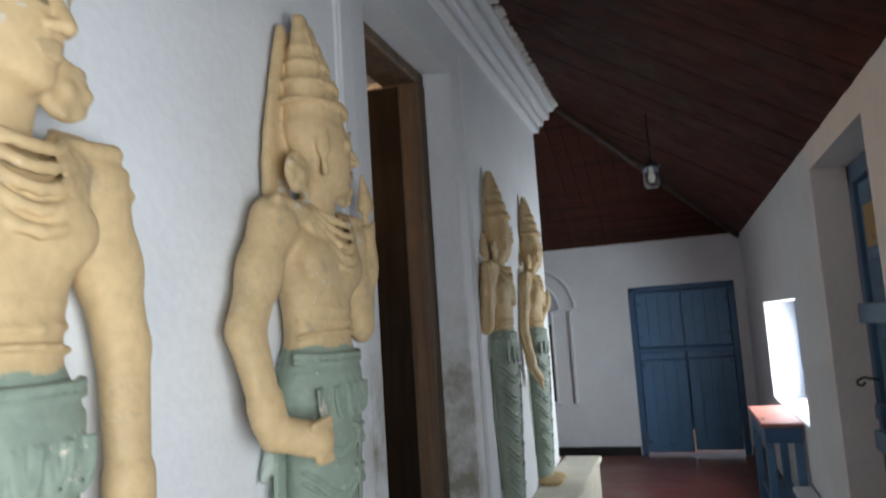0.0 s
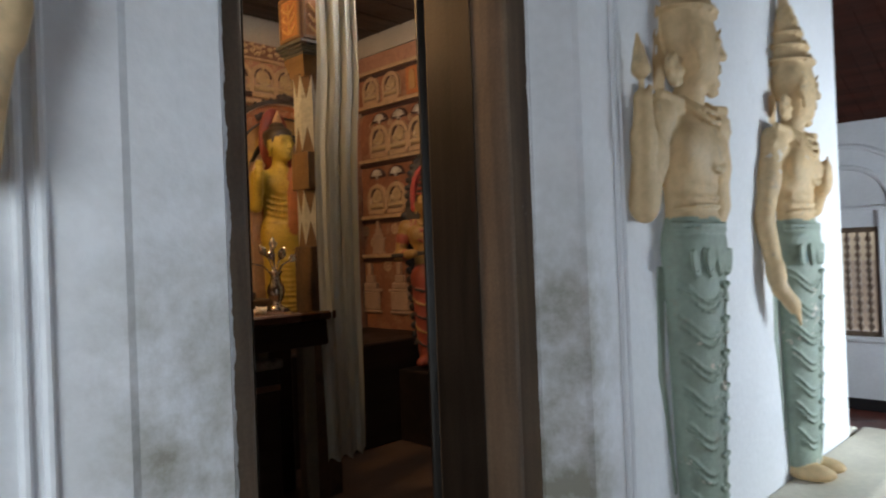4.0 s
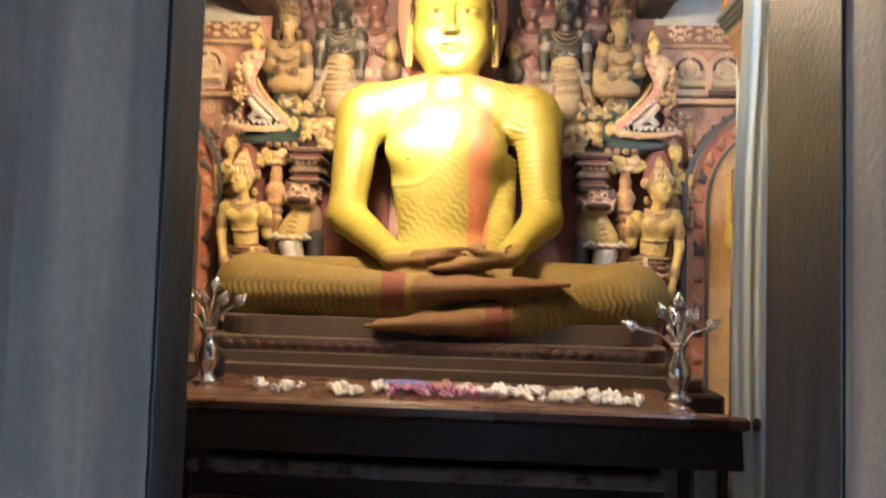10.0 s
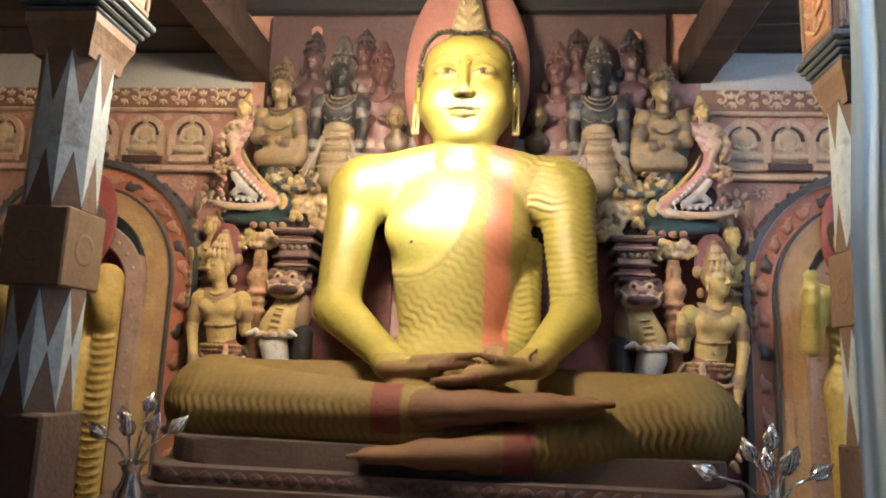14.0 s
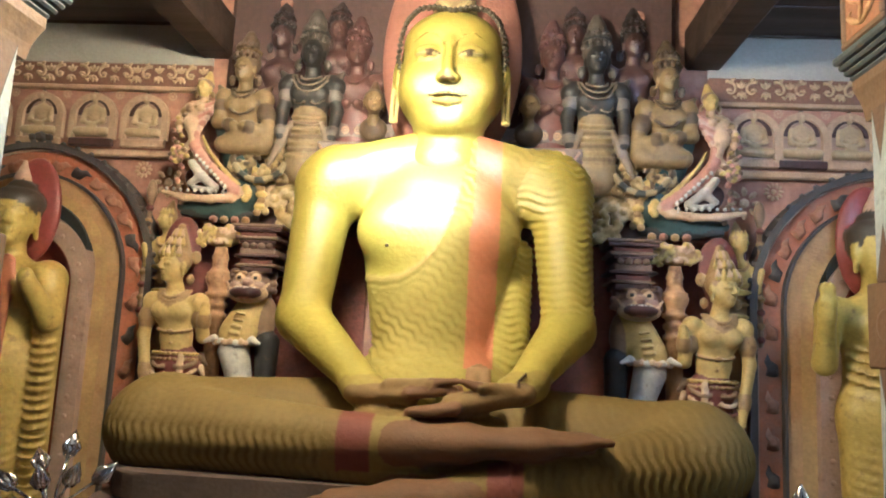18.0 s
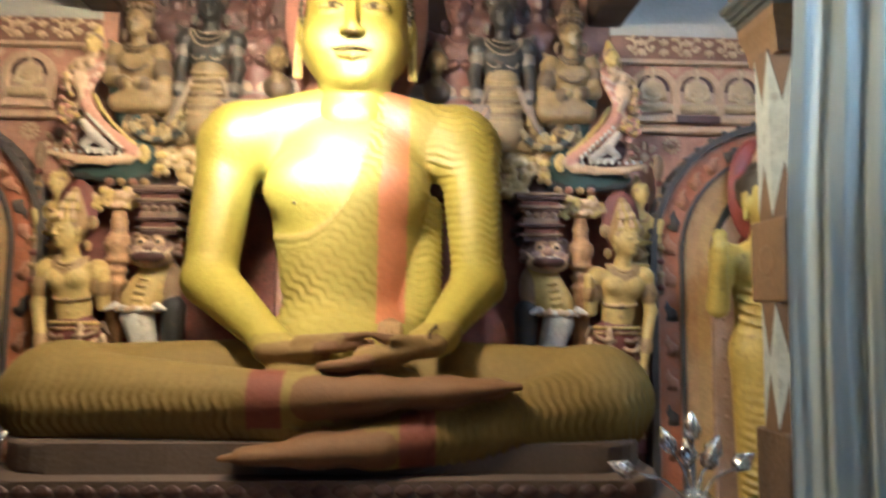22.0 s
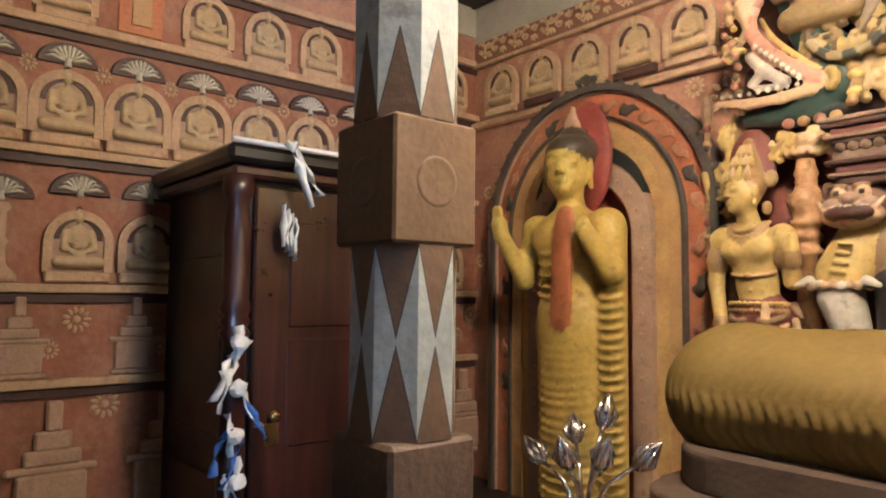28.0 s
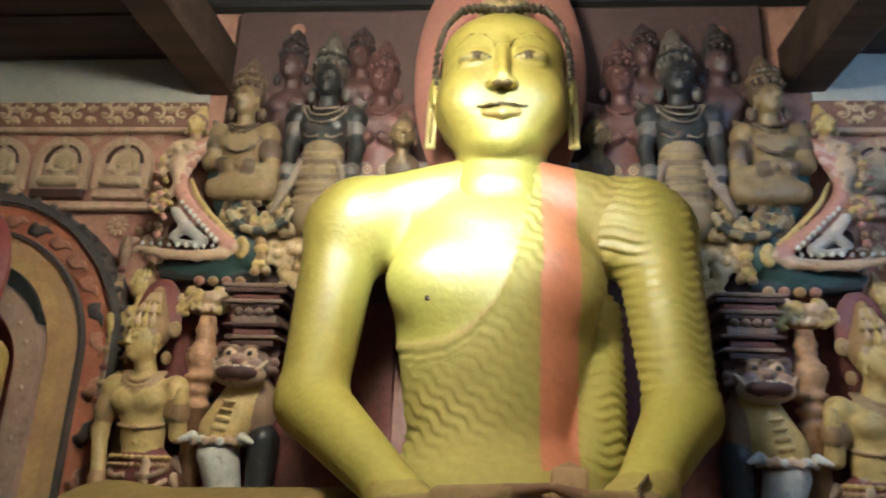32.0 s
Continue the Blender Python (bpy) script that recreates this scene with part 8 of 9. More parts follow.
def pillar(x, y, label, grow=1.0):
    t = thing("painted_pillar", label, "pillar", "painted pillars", (x, y, FLOOR))
    H = lambda z: 1.8 + (z - 1.8) * grow - FLOOR
    part("base_block", block(-0.07, 0.07, -0.07, 0.07, 0, H(1.555), 0.006), "post_grimy", t, "grimy brown lower post")
    for z0, z1 in ((1.555, 1.805), (1.97, 2.315)):
        part("shaft", painted_shaft(0.068, H(z0), H(z1)), "zigzag", t, "eight-sided shaft painted with pale leaf points")
    mid = part("middle_block", block(-0.069, 0.069, -0.069, 0.069, H(1.805), H(1.97), 0.004), "post_brown", t, "plain brown square block")
    for k in range(4):
        ring = part("faint_rosette", lathe([(0.034, 0.0), (0.034, 0.0006), (0.03, 0.0012), (0.027, 0.0005), (0.014, 0.0009), (0.002, 0.0012)], 18), "post_brown", mid)
        ring.matrix_basis = Matrix.Rotation(k * math.pi / 2, 4, "Z") @ pose(0, -0.0685, H(1.8875), 90, 0, 0)
    cap = bmesh.new()
    rows = [[cap.verts.new((sx * w, sy * w, H(z))) for sx, sy in ((-1, -1), (1, -1), (1, 1), (-1, 1))] for w, z in ((0.062, 2.3), (0.066, 2.33), (0.074, 2.355), (0.08, 2.37), (0.08, 2.39))]
    for a, b in zip(rows, rows[1:]):
        for k in range(4):
            cap.faces.new((a[k], a[(k + 1) % 4], b[(k + 1) % 4], b[k]))
    cap.faces.new(rows[-1])
    cap.faces.new(rows[0][::-1])
    part("capital", cap, "post_brown", t, "flared brown capital")
    for cw, z0, z1 in ((0.085, 2.39, 2.402), (0.094, 2.404, 2.416), (0.102, 2.418, 2.43), (0.11, 2.432, 2.45)):
        part("capital_moulding", block(-cw, cw, -cw, cw, H(z0), H(z1), 0.005), "moulding_dark", t)
    part("bracket_block", block(-0.095, 0.095, -0.095, 0.095, H(2.45), H(2.66), 0.008), "slab_dark", t)
    part("top_post", block(-0.085, 0.085, -0.085, 0.085, H(2.66), 2.93 - FLOOR, 0.006), "slab_dark", t)
    for k in range(4):
        turn = Matrix.Rotation(k * math.pi / 2, 4, "Z")
        fr_ = bmesh.new()
        for x0, x1, z0, z1 in ((-0.085, 0.085, 2.458, 2.472), (-0.085, 0.085, 2.638, 2.652), (-0.085, -0.071, 2.472, 2.638), (0.071, 0.085, 2.472, 2.638)):
            block(x0, x1, -0.101, -0.093, H(z0), H(z1), 0.003, fr_)
        part("panel_frame", fr_, "post_brown", t).matrix_basis = turn
        pn = part("carved_panel", block(-0.07, 0.07, -0.097, -0.09, H(2.473), H(2.637), 0.002), "orange_panel", t, "ochre panel with a leafy scroll")
        pn.matrix_basis = turn
        lf = bmesh.new()
        for e in (-1, 1):
            for q in range(3):
                zc_ = H(2.5 + 0.045 * q)
                tube([(0.004 * e, -0.098, zc_ - 0.015), (0.03 * e, -0.1, zc_), (0.052 * e, -0.099, zc_ + 0.018), (0.04 * e, -0.098, zc_ + 0.03)], [0.005, 0.008, 0.006, 0.002], 5, lf)
        tube([(0, -0.099, H(2.485)), (0, -0.101, H(2.62))], [0.006, 0.003], 5, lf)
        part("scroll", lf, "ochre_band", pn)


pillar(-1.041, 1.435, "square timber pillar painted with slate and white leaf points")
pillar(0.785, 1.78, "square painted timber pillar beside the hanging curtain", 1.09)

# ---- curtain ----
cur = thing("door_curtain", "pale blue-grey curtain drawn aside, hanging in folds", "curtain")
bm = bmesh.new()
rows, cols = 40, 90
grid = []
for i in range(rows + 1):
    z = 0.58 + (2.9 - 0.58) * i / rows
    row = []
    gather = 1 + 0.1 * math.sin(i / rows * 2.4)
    for j in range(cols + 1):
        u = j / cols
        fold = 0.011 * math.sin(u * 21 + 0.9 * math.sin(i * 0.09)) + 0.004 * math.sin(u * 43 + i * 0.07 + 1) + 0.002 * math.sin(i * 0.3 + u * 9)
        bx0 = 0.6 + 0.235 * u * gather + 0.008 * math.sin(i * 0.17 + 2)
        by0 = 1.475 + 0.06 * max(0, u - 0.45) ** 1.2 - 0.025 * min(1, max(0, (z - 2.0) / 0.3)) + fold
        row.append(bm.verts.new((bx0 + 0.25 * fold, by0, z + 0.01 * math.sin(u * 20) * (i == 0))))
    grid.append(row)
for a, b in zip(grid, grid[1:]):
    for j in range(cols):
        bm.faces.new((a[j], a[j + 1], b[j + 1], b[j])).smooth = True
cloth = part("cloth", bm, "curtain", cur)
part("curtain_rod", tube([(0.4, 1.47, 2.905), (2.08, 1.47, 2.905)], 0.008, 8), "iron", cur)

# ---- cabinet with ribbons ----
cab = thing("relic_cabinet", "tall dark lacquered cabinet with turned corner posts", "cabinet")
CX0, CX1, CY0, CY1, CZ = -2.6, -2.0, 1.6, 2.15, 2.13
part("body", block(CX0, CX1 - 0.03, CY0 + 0.03, CY1, FLOOR + 0.1, CZ - 0.06, 0.006), "cabinet_dark", cab)
part("plinth", block(CX0 - 0.0, CX1 + 0.02, CY0 - 0.02, CY1, FLOOR, FLOOR + 0.12, 0.012), "cabinet", cab)
part("cornice", block(CX0, CX1 + 0.035, CY0 - 0.035, CY1, CZ - 0.05, CZ, 0.014), "cabinet_dark", cab)
part("cornice", block(CX0, CX1 + 0.015, CY0 - 0.015, CY1, CZ - 0.085, CZ - 0.05, 0.01), "cabinet", cab)
pp = [(0.04, FLOOR + 0.12), (0.04, 0.9), (0.03, 0.92), (0.042, 0.94), (0.03, 0.96), (0.036, 1.3), (0.03, 1.62), (0.042, 1.64), (0.03, 1.655), (0.042, 1.67), (0.03, 1.685), (0.042, 1.70), (0.034, 1.73), (0.036, 1.9), (0.028, 1.98), (0.04, 2.0), (0.04, 2.05)]
part("corner_post", lathe(pp, 16, None, (CX1 - 0.01, CY0 + 0.01, 0)), "cabinet", cab)
part("corner_post", lathe(pp, 16, None, (CX1 - 0.01, CY1 - 0.03, 0)), "cabinet", cab)
dr = part("door", block(CX1 - 0.032, CX1 - 0.01, CY0 + 0.06, CY1 - 0.07, FLOOR + 0.16, CZ - 0.1, 0.006), "cabinet", cab, "reddish carved door")
part("handle", lathe([(0.008, 0), (0.014, 0.01), (0.016, 0.02), (0.006, 0.026)], 10, None, (0, 0, 0)), "brass", dr).matrix_basis = pose(CX1 - 0.01, CY0 + 0.12, 1.42, 0, 90, 0)
part("key_plate", block(CX1 - 0.012, CX1 - 0.006, CY0 + 0.1, CY0 + 0.14, 1.34, 1.4, 0.002), "brass", dr)
for zz in (1.0, 1.5, 1.82):
    part("carved_panel", block(CX1 - 0.014, CX1 - 0.004, CY0 + 0.16, CY1 - 0.12, zz - 0.17, zz + 0.12, 0.006), "cabinet", dr)
for zz in (1.0, 1.6):
    part("side_panel", block(CX0 + 0.08, CX1 - 0.12, CY0 + 0.02, CY0 + 0.034, zz - 0.25, zz + 0.25, 0.008), "cabinet_dark", cab)
part("tube_edge", tube([(CX1 + 0.035, CY0 - 0.03, CZ + 0.006), (CX1 + 0.035, CY1, CZ + 0.006)], 0.007, 8), "ribbon", cab, "white strip along the cabinet top")


def ribbon(points, width, mat, parent, seed):
    r_ = random.Random(seed)
    bm = bmesh.new()
    prev = None
    for i, p in enumerate(points):
        a = r_.uniform(-0.9, 0.9)
        d = Vector((math.cos(a) * 0.5, math.sin(a), 0.15)) * width * r_.uniform(0.6, 1.1)
        cur_ = (bm.verts.new(Vector(p) - d), bm.verts.new(Vector(p) + Vector((0.004, 0, 0))), bm.verts.new(Vector(p) + d))
        if prev:
            for k in range(2):
                bm.faces.new((prev[k], prev[k + 1], cur_[k + 1], cur_[k])).smooth = True
        prev = cur_
    ob = part("strip", bm, mat, parent)
    m = ob.modifiers.new("thick", "SOLIDIFY")
    m.thickness = 0.003


rx, ry = CX1 + 0.035, CY0 + 0.0
bow = thing("white_ribbon", "white cloth ribbon knotted on the cabinet's top edge", "ribbon", "cabinet ribbons")
for sd, (dy, dz, ln) in enumerate(((0.05, -0.1, 5), (0.11, -0.16, 6), (0.08, -0.2, 6))):
    ribbon([(rx + 0.03, ry + 0.12 + dy * i / ln, CZ + 0.012 + dz * i / ln) for i in range(ln)], 0.022, "ribbon", bow, sd)
bow = thing("white_ribbon", "short white cloth strips tied to the cabinet door", "ribbon", "cabinet ribbons")
for sd in range(4):
    ribbon([(rx + 0.0, ry + 0.12 + 0.012 * sd, 1.98 - 0.028 * i - 0.012 * sd) for i in range(5)], 0.016, "ribbon", bow, 10 + sd)
gar = thing("ribbon_garland", "long bunch of white and blue cloth ribbons on the corner post", "ribbon", "cabinet ribbons")
for sd in range(16):
    z0 = 1.66 - 0.036 * sd
    ribbon([(rx + 0.015 * math.sin(sd * 2.1 + i), ry + 0.03 * math.sin(sd * 1.7) - 0.012 * i * math.sin(sd), z0 - 0.022 * i) for i in range(6)], 0.02, "ribbon_blue" if sd in (5, 7, 8) else "ribbon", gar, 20 + sd)
for sd in range(6):
    made = bmesh.new()
    bmesh.ops.create_icosphere(made, subdivisions=2, radius=0.022)
    for v in made.verts:
        v.co *= 1 + 0.3 * noise.noise(v.co * 60 + Vector((sd, 0, 0)))
    part("knot", made, "ribbon", gar).location = (rx + 0.01, ry + 0.015 * math.sin(sd * 3), 1.62 - 0.115 * sd)

# ---- guardian on the right-hand shrine wall ----
GOLD, RED, SOOT = (0.34, 0.2, 0.06), (0.3, 0.07, 0.045), (0.025, 0.022, 0.02)
o = [
    el((0, 0, 0.82), (0.125, 0.075, 0.11), GOLD, 0.03), el((0, 0, 0.68), (0.092, 0.068, 0.1), GOLD, 0.04), el((0, 0, 0.56), (0.115, 0.08, 0.08), RED, 0.02),
    rc((0, 0, 0.55), (0, 0, 0.09), 0.118, 0.082, RED, 0.02, (1, 0.8, 1)), rc((0, 0.0, 0.88), (0, -0.01, 0.95), 0.04, 0.038, GOLD, 0.02),
]
head(o, (0, -0.03, 1.01), 0.08, 8, GOLD, SOOT)
for e in (-1, 1):
    o += [el((0.13 * e, 0, 0.875), (0.05, 0.05, 0.045), GOLD, 0.03), el((0.05 * e, -0.04, 0.04), (0.04, 0.085, 0.03), RED, 0.01), el((0.055 * e, -0.055, 0.83), (0.05, 0.03, 0.045), GOLD, 0.03)]
    limb(o, [(0.14 * e, 0, 0.88), (0.185 * e, -0.01, 0.7), (0.1 * e, -0.13, 0.705), (0.07 * e, -0.15, 0.71)], [0.042, 0.036, 0.026, 0.028], GOLD, 0.012, ((0, 0.4, 1.15), (1, 0.75, 1.2)), RED)
o.append(rc((-0.2, -0.12, 0.7), (0.16, -0.15, 0.72), 0.014, 0.014, SOOT, 0.003))
for k in range(4):
    arc(o, (0, 0, 0.92), 0.06 + 0.014 * k, 0.04 + 0.035 * k, 0.085, 0.007, RED if k % 2 else GOLD, 0.003, 8)
for k in range(5):
    arc(o, (0, 0, 0.52 - 0.085 * k), 0.112 - 0.006 * k, 0.045, 0.1 - 0.004 * k, 0.007, GOLD if k % 2 else SOOT, 0.003, 8)
for k in range(5):
    z, rr = 1.075 + 0.036 * k, 0.072 - 0.01 * k
    o += [rc((0, -0.015, z), (0, -0.012, z + 0.03), rr * 0.85, rr * 0.7, SOOT, 0.004), el((0, -0.015, z), (rr, rr, 0.009), RED, 0.002)]
# scalloped black edge behind the whole figure, red band round the crown
o += [el((0, 0.07, 1.09), (0.135, 0.025, 0.25), SOOT, 0.01), rc((0, 0.07, 0.95), (0, 0.07, 0.1), 0.165, 0.11, SOOT, 0.01, (1, 0.16, 1))]
for j in range(12):
    q = lambda b: (0.098 * math.sin(b), 0.045, 1.06 + 0.2 * math.cos(b))
    o.append(rc(q(-1.9 + 3.8 * j / 12), q(-1.9 + 3.8 * (j + 1) / 12), 0.018, 0.018, (0.42, 0.06, 0.05), 0.004))
for i in range(19):
    a = math.pi * (-0.08 + 1.16 * i / 18)
    o.append(el((0.138 * math.cos(a), 0.07, 1.09 + 0.25 * math.sin(a)), (0.02, 0.02, 0.02), SOOT, 0.005))
for i in range(15):
    for e in (-1, 1):
        o.append(el(((0.168 - 0.0035 * i) * e, 0.07, 0.95 - 0.058 * i), (0.021, 0.02, 0.024), SOOT, 0.005))
me, _ = carved("wall_guardian_statue", o, 0.008, "painted", None, pose(1.84, 2.07, 0.77, 0, 0, -55))
tagged(part("wall_guardian_statue", me, None), "red and gold painted guardian with scalloped black edging", "statue")

# ---- doorway: frame, leaves ----
fr = thing("door_frame", "worn dark timber door frame with chipped plaster edges", "door frame")
for s, x0, x1, y1 in ((-1, -0.56, -0.445, 0.335), (1, 0.27, 0.372, 0.43)):
    f = bmesh.new()
    if s < 0:
        prism([(x0, 0.124), (-0.522, 0.125), (-0.515, 0.13), (-0.506, 0.142), (-0.49, 0.17), (-0.478, 0.19), (-0.463, 0.22), (x1, 0.25), (x1, y1), (x0, y1)], FLOOR - 0.16, 2.86, f)
    else:
        prism([(0.372, 0.134), (0.372, y1), (x0, y1), (x0, 0.26), (0.276, 0.19), (0.28, 0.17), (0.283, 0.155), (0.287, 0.142), (0.292, 0.134)], FLOOR - 0.16, 2.86, f)
    part("jamb", f, "frame_wood", fr, "deep moulded jamb")
    ix = x1 if s < 0 else x0
    part("jamb_lining", block(min(ix, ix - s * 0.004), max(ix, ix - s * 0.004), 0.245, y1 - 0.005, FLOOR, 2.85, 0.001), "leaf_wood", fr, "dark polished inner face")
part("lintel", block(-0.56, 0.372, 0.135, 0.335, 2.86, 2.928, 0.01), "frame_wood", fr)
part("sill", block(-0.558, 0.37, 0.138, 0.33, FLOOR - 0.03, FLOOR + 0.02, 0.01), "frame_wood", fr)
for side, p0, p1 in ((-1, (-0.485, 0.36), (-0.765, 0.645)), (1, (0.305, 0.465), (0.64, 0.74))):
    d = Vector((p1[0] - p0[0], p1[1] - p0[1], 0))
    ang = math.degrees(math.atan2(d.y, d.x))
    t = thing("door_leaf", "dark polished timber door leaf standing open", "door", "shrine door leaves", (p0[0], p0[1], FLOOR))
    t.rotation_euler = (0, 0, radians(ang))
    L_ = d.length
    part("panel", block(0, L_, -0.02, 0.02, 0.02, 2.5, 0.004), "leaf_wood", t)
    for x0 in (0, L_ - 0.07):
        part("stile", block(x0, x0 + 0.07, -0.03, 0.03, 0.02, 2.5, 0.006), "leaf_wood", t)
    for z0 in (0.1, 0.8, 1.5, 2.35):
        part("rail", block(0.07, L_ - 0.07, -0.026, 0.026, z0, z0 + 0.1, 0.006), "leaf_wood", t)
    part("bolt", tube([(L_ - 0.03, side * 0.04, 1.12), (L_ - 0.03, side * 0.04, 1.28)], 0.009, 8), "iron", t)

# ---- shrine lamps ----
for x in (-0.62, 0.11):
    t = thing("spot_lamp", "small lit spot lamp clamped to the cross beam", "lamp", "spot lamps", (x, 1.66, 2.93))
    part("bracket", tube([(0, 0, 0), (0, 0.0, -0.03), (0, -0.02, -0.05)], 0.007, 6), "iron", t)
    cup = lathe([(0.012, -0.07), (0.03, -0.06), (0.038, -0.02), (0.042, 0.01), (0.036, 0.008), (0.02, -0.045)], 16)
    o = part("reflector", cup, "iron", t)
    o.matrix_basis = pose(0, -0.03, -0.06, -120, 0, 0)
    g = bmesh.new()
    bmesh.ops.create_icosphere(g, subdivisions=2, radius=0.028)
    part("bulb", g, "spot_glow", t, "glowing lamp bulb").location = (0, -0.045, -0.085)
t = thing("cool_bulb", "cool white lamp bulb hanging from the ceiling", "lamp", "", (1.09, 1.6, 3.06))
part("cord", tube([(0, 0, 0), (0, 0, -0.16)], 0.004, 6), "iron", t)
part("holder", lathe([(0.012, -0.19), (0.018, -0.18), (0.018, -0.15), (0.01, -0.145)], 12), "iron", t)
part("bulb", lathe([(0.008, -0.27), (0.022, -0.26), (0.03, -0.235), (0.024, -0.21), (0.012, -0.19)], 14), "bulb_glow", t, "lit cool white bulb")

# ---- veranda: end door ----
t = thing("blue_double_door", "closed blue painted double door with split leaves", "door", "", (5.53, -1.06, 0))
part("door_frame", block(-0.01, 0.06, -0.585, -0.52, 0, 1.93, 0.006), "blue_dark", t)
part("door_frame", block(-0.01, 0.06, 0.51, 0.575, 0, 1.93, 0.006), "blue_dark", t)
part("door_head", block(-0.01, 0.06, -0.585, 0.575, 1.87, 1.93, 0.006), "blue_dark", t)
for nm, y0, y1, z0, z1 in (("lower_leaf", -0.515, -0.012, 0.05, 1.16), ("lower_leaf", 0.004, 0.505, 0.03, 1.16), ("upper_leaf", -0.515, -0.006, 1.22, 1.865), ("upper_leaf", 0.0, 0.505, 1.22, 1.865)):
    lf = part(nm, block(0.02, 0.055, y0, y1, z0, z1, 0.006), "blue", t)
    for k in range(4):
        yy = y0 + (y1 - y0) * (k + 0.5) / 4
        part("board", block(0.014, 0.022, yy - 0.058, yy + 0.058, z0 + 0.015, z1 - 0.015, 0.003), "blue", lf)
    for zz in (z0 + 0.12, z1 - 0.14):
        part("hinge", block(0.004, 0.016, (y0 if y0 < -0.2 else y1 - 0.05) - 0.0, (y0 if y0 < -0.2 else y1 - 0.05) + 0.05, zz - 0.02, zz + 0.02, 0.003), "blue_dark", lf)
part("middle_rail", block(-0.012, 0.03, -0.53, 0.52, 1.155, 1.215, 0.008), "blue_dark", t)
part("middle_rail", block(-0.02, 0.03, -0.54, 0.53, 1.06, 1.085, 0.006), "blue_dark", t)
part("backing", block(0.2, 0.21, -0.6, 0.6, 0.25, 1.93), "blue_dark", t)

# niche with barred window in the end wall
win = bmesh.new()
for y0, y1 in ((0.2, 0.235), (0.43, 0.455), (0.97, 0.995), (1.19, 1.225)):
    block(5.49, 5.532, y0, y1, 0.62, 1.70, 0.006, win)
block(5.48, 5.532, 0.18, 1.24, 1.70, 1.735, 0.008, win)
block(5.475, 5.532, 0.40, 1.02, 0.585, 0.63, 0.008, win)
for rr, tt in ((0.55, 0.03), (0.36, 0.03)):
    pts = [(5.52, 0.71 + rr * math.cos(math.pi * i / 20), 1.735 + rr * 0.95 * math.sin(math.pi * i / 20)) for i in range(21)]
    tube(pts, tt * 0.8, 8, win)
setting(part("trim_niche", win, "white"), "moulded plaster arch and pilasters round the window", "trim")
t = thing("barred_window", "small window with turned wooden bars, bright outside", "window", "", (5.56, 0.71, 0.63))
for y0, y1 in ((-0.26, -0.215), (0.215, 0.26)):
    part("window_frame", block(-0.02, 0.05, y0, y1, 0, 0.93, 0.005), "frame_wood", t)
for z0 in (0, 0.885):
    part("window_frame", block(-0.02, 0.05, -0.215, 0.215, z0, z0 + 0.045, 0.005), "frame_wood", t)
bar = [(0.014, 0.045)]
for i in range(12):
    z = 0.05 + 0.068 * i
    bar += [(0.012, z), (0.024, z + 0.022), (0.026, z + 0.036), (0.012, z + 0.06)]
bar.append((0.014, 0.885))
bm = lathe(bar, 10)
me = bpy.data.meshes.new("bar")
bm.to_mesh(me)
me.materials.append(MAT["frame_wood"])
for i in range(5):
    o = new("bar", me)
    o.parent = t
    o.location = (0.015, -0.16 + 0.08 * i, 0)

# window in the outer wall with the table before it
t = thing("blue_window", "blue framed window with turned bars in a deep white recess", "window", "", (3.02, -2.04, 0.8))
for x0, x1 in ((-0.9, -0.82), (0.82, 0.9), (-0.03, 0.03)):
    part("window_frame", block(x0, x1, -0.05, 0.03, 0, 0.84, 0.006), "blue", t)
for z0 in (0, 0.78):
    part("window_frame", block(-0.82, 0.82, -0.05, 0.03, z0, z0 + 0.06, 0.006), "blue", t)
bm = lathe([(r_, z * 0.8 + 0.02) for r_, z in bar], 10)
me = bpy.data.meshes.new("bar")
bm.to_mesh(me)
me.materials.append(MAT["blue"])
for i in range(14):
    if i in (7,):
        continue
    o = new("bar", me)
    o.parent = t
    o.location = (-0.76 + 0.109 * i, -0.01, 0.0)
t = thing("side_table", "blue painted side table with a rose coloured top", "table", "", (2.84, -1.62, 0))
part("tabletop", block(-0.5, 0.5, -0.135, 0.135, 0.77, 0.80, 0.008), "pink_top", t)
part("apron", block(-0.47, 0.47, 0.09, 0.115, 0.66, 0.77, 0.005), "blue_dark", t)
part("apron", block(-0.47, -0.445, -0.125, 0.09, 0.66, 0.77, 0.005), "blue_dark", t)
for x in (-0.47, 0.41):
    for y in (-0.125, 0.06):
        part("leg", block(x, x + 0.06, y, y + 0.055, 0, 0.66, 0.006), "blue", t)
part("lower_shelf", block(-0.44, 0.44, -0.12, 0.09, 0.2, 0.23, 0.005), "blue_dark", t)
t = thing("wall_bench", "low white plaster bench below the window", "bench", "", (2.3, -1.68, 0))
part("seat", block(-0.9, -0.02, -0.07, 0.05, 0.36, 0.40, 0.012), "white", t)
part("bench_base", block(-0.88, -0.04, -0.07, 0.03, 0.0, 0.36, 0.012), "white", t)

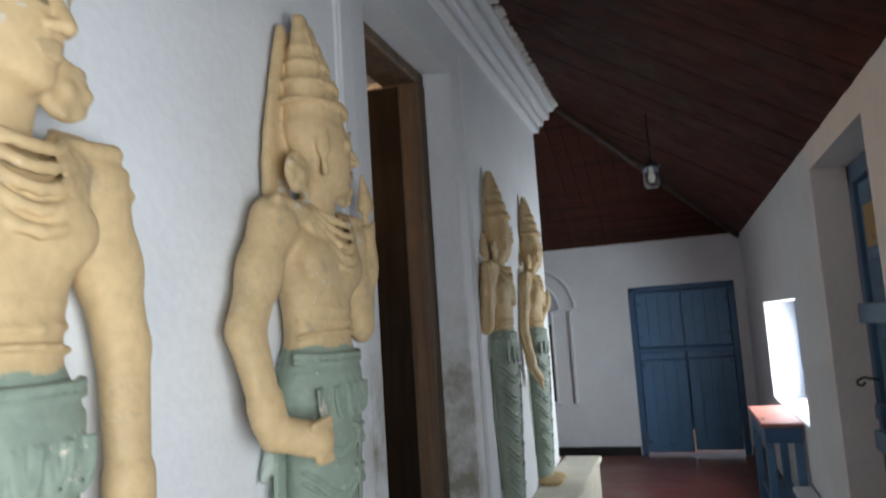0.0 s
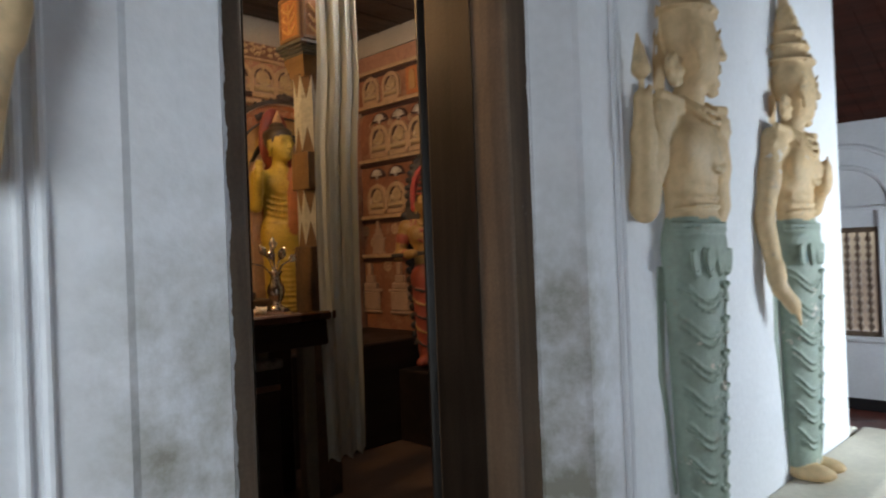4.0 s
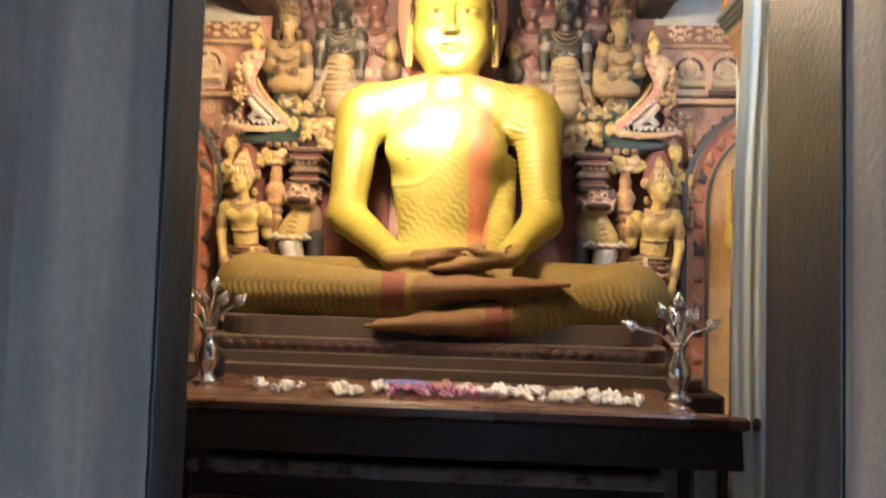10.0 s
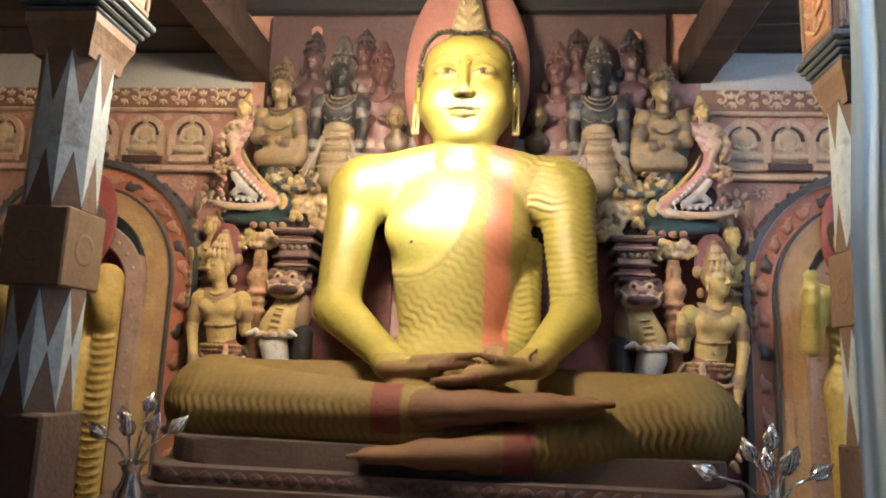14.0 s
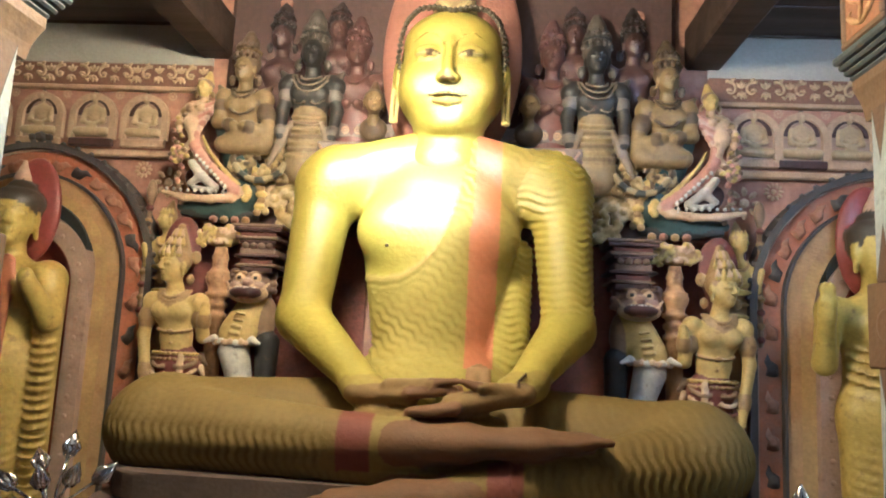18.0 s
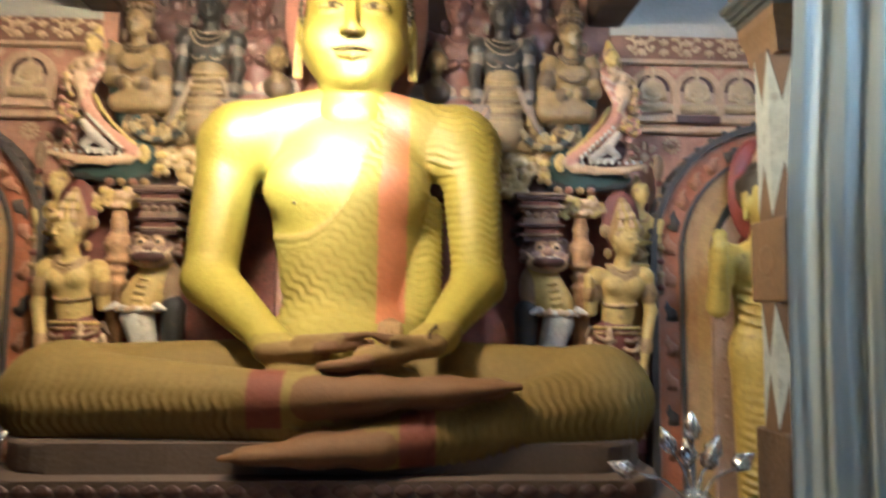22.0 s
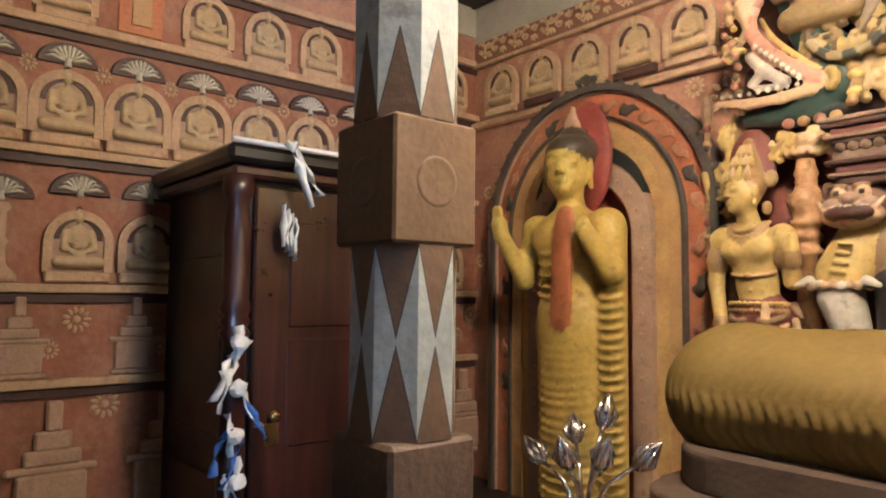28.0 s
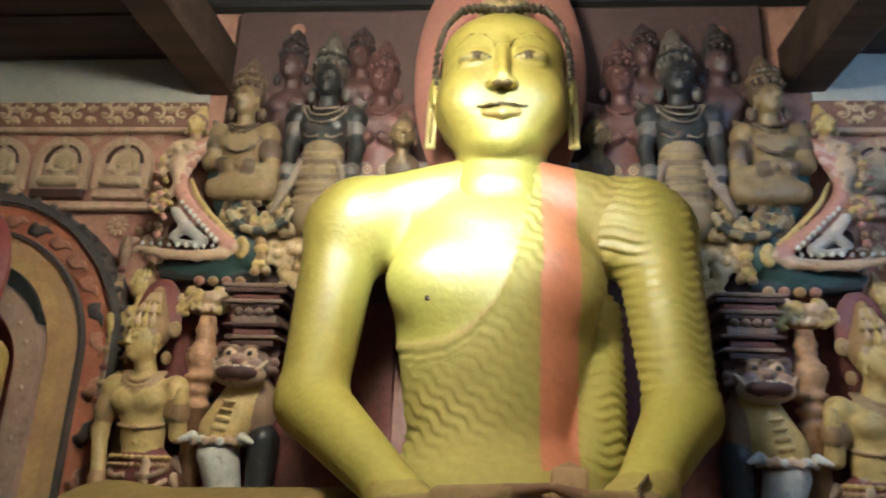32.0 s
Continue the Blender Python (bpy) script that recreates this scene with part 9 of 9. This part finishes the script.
# near blue door in its recess
t = thing("blue_side_door", "closed blue panelled door with brass plate and iron hasp", "door", "", (0.56, -1.95, 0))
part("door_frame", block(-0.56, -0.48, -0.06, 0.02, 0, 2.3, 0.006), "blue_dark", t)
part("door_frame", block(0.48, 0.555, -0.06, 0.02, 0, 2.3, 0.006), "blue_dark", t)
part("door_head", block(-0.56, 0.555, -0.06, 0.02, 2.2, 2.3, 0.006), "blue_dark", t)
lf = part("leaf", block(-0.47, 0.47, -0.05, -0.005, 0.02, 2.19, 0.006), "blue", t)
for z0 in (0.85, 1.48):
    part("batten", block(-0.46, 0.50, -0.01, 0.06, z0, z0 + 0.1, 0.008), "blue", t)
part("pierced_plate", block(0.12, 0.36, -0.008, 0.012, 1.85, 2.06, 0.004), "brass", t, "pierced brass plate")
for z0 in (0.15, 1.0, 1.65):
    part("panel", block(-0.38, 0.38, -0.012, 0.004, z0, z0 + (0.62 if z0 < 0.5 else 0.4 if z0 < 1.2 else 0.15), 0.01), "blue_dark", lf)
part("hasp_hook", tube([(0.42, 0.02, 1.2), (0.42, 0.09, 1.215), (0.42, 0.12, 1.2), (0.42, 0.12, 1.18), (0.42, 0.1, 1.175), (0.42, 0.085, 1.19)], 0.006, 8), "iron", t)
part("lock_body", block(0.39, 0.47, 0.0, 0.05, 1.0, 1.08, 0.008), "blue_dark", t)
part("backing", block(-0.6, 0.6, -0.17, -0.12, 0.0, 2.3), "blue_dark", t)

# ---- veranda lamp ----
t = thing("hanging_glass_lamp", "clear glass jar lamp hanging from the dark ceiling", "lamp", "", (1.93, -0.94, 2.54))
part("rod", tube([(0, 0, 0.09), (0, 0, 0.45)], 0.006, 8), "iron", t)
part("cap", lathe([(0.06, 0.055), (0.066, 0.06), (0.05, 0.08), (0.02, 0.095), (0.012, 0.11)], 20), "iron", t)
gl = part("glass_jar", lathe([(0.02, -0.09), (0.045, -0.075), (0.06, -0.03), (0.06, 0.03), (0.05, 0.056), (0.047, 0.056), (0.057, 0.03), (0.057, -0.03), (0.042, -0.072), (0.018, -0.086)], 24), "glass", t)
gl.visible_shadow = False
part("bulb", lathe([(0.005, -0.05), (0.02, -0.04), (0.026, -0.01), (0.015, 0.02), (0.012, 0.05)], 14), "petal_white", t, "unlit white bulb")
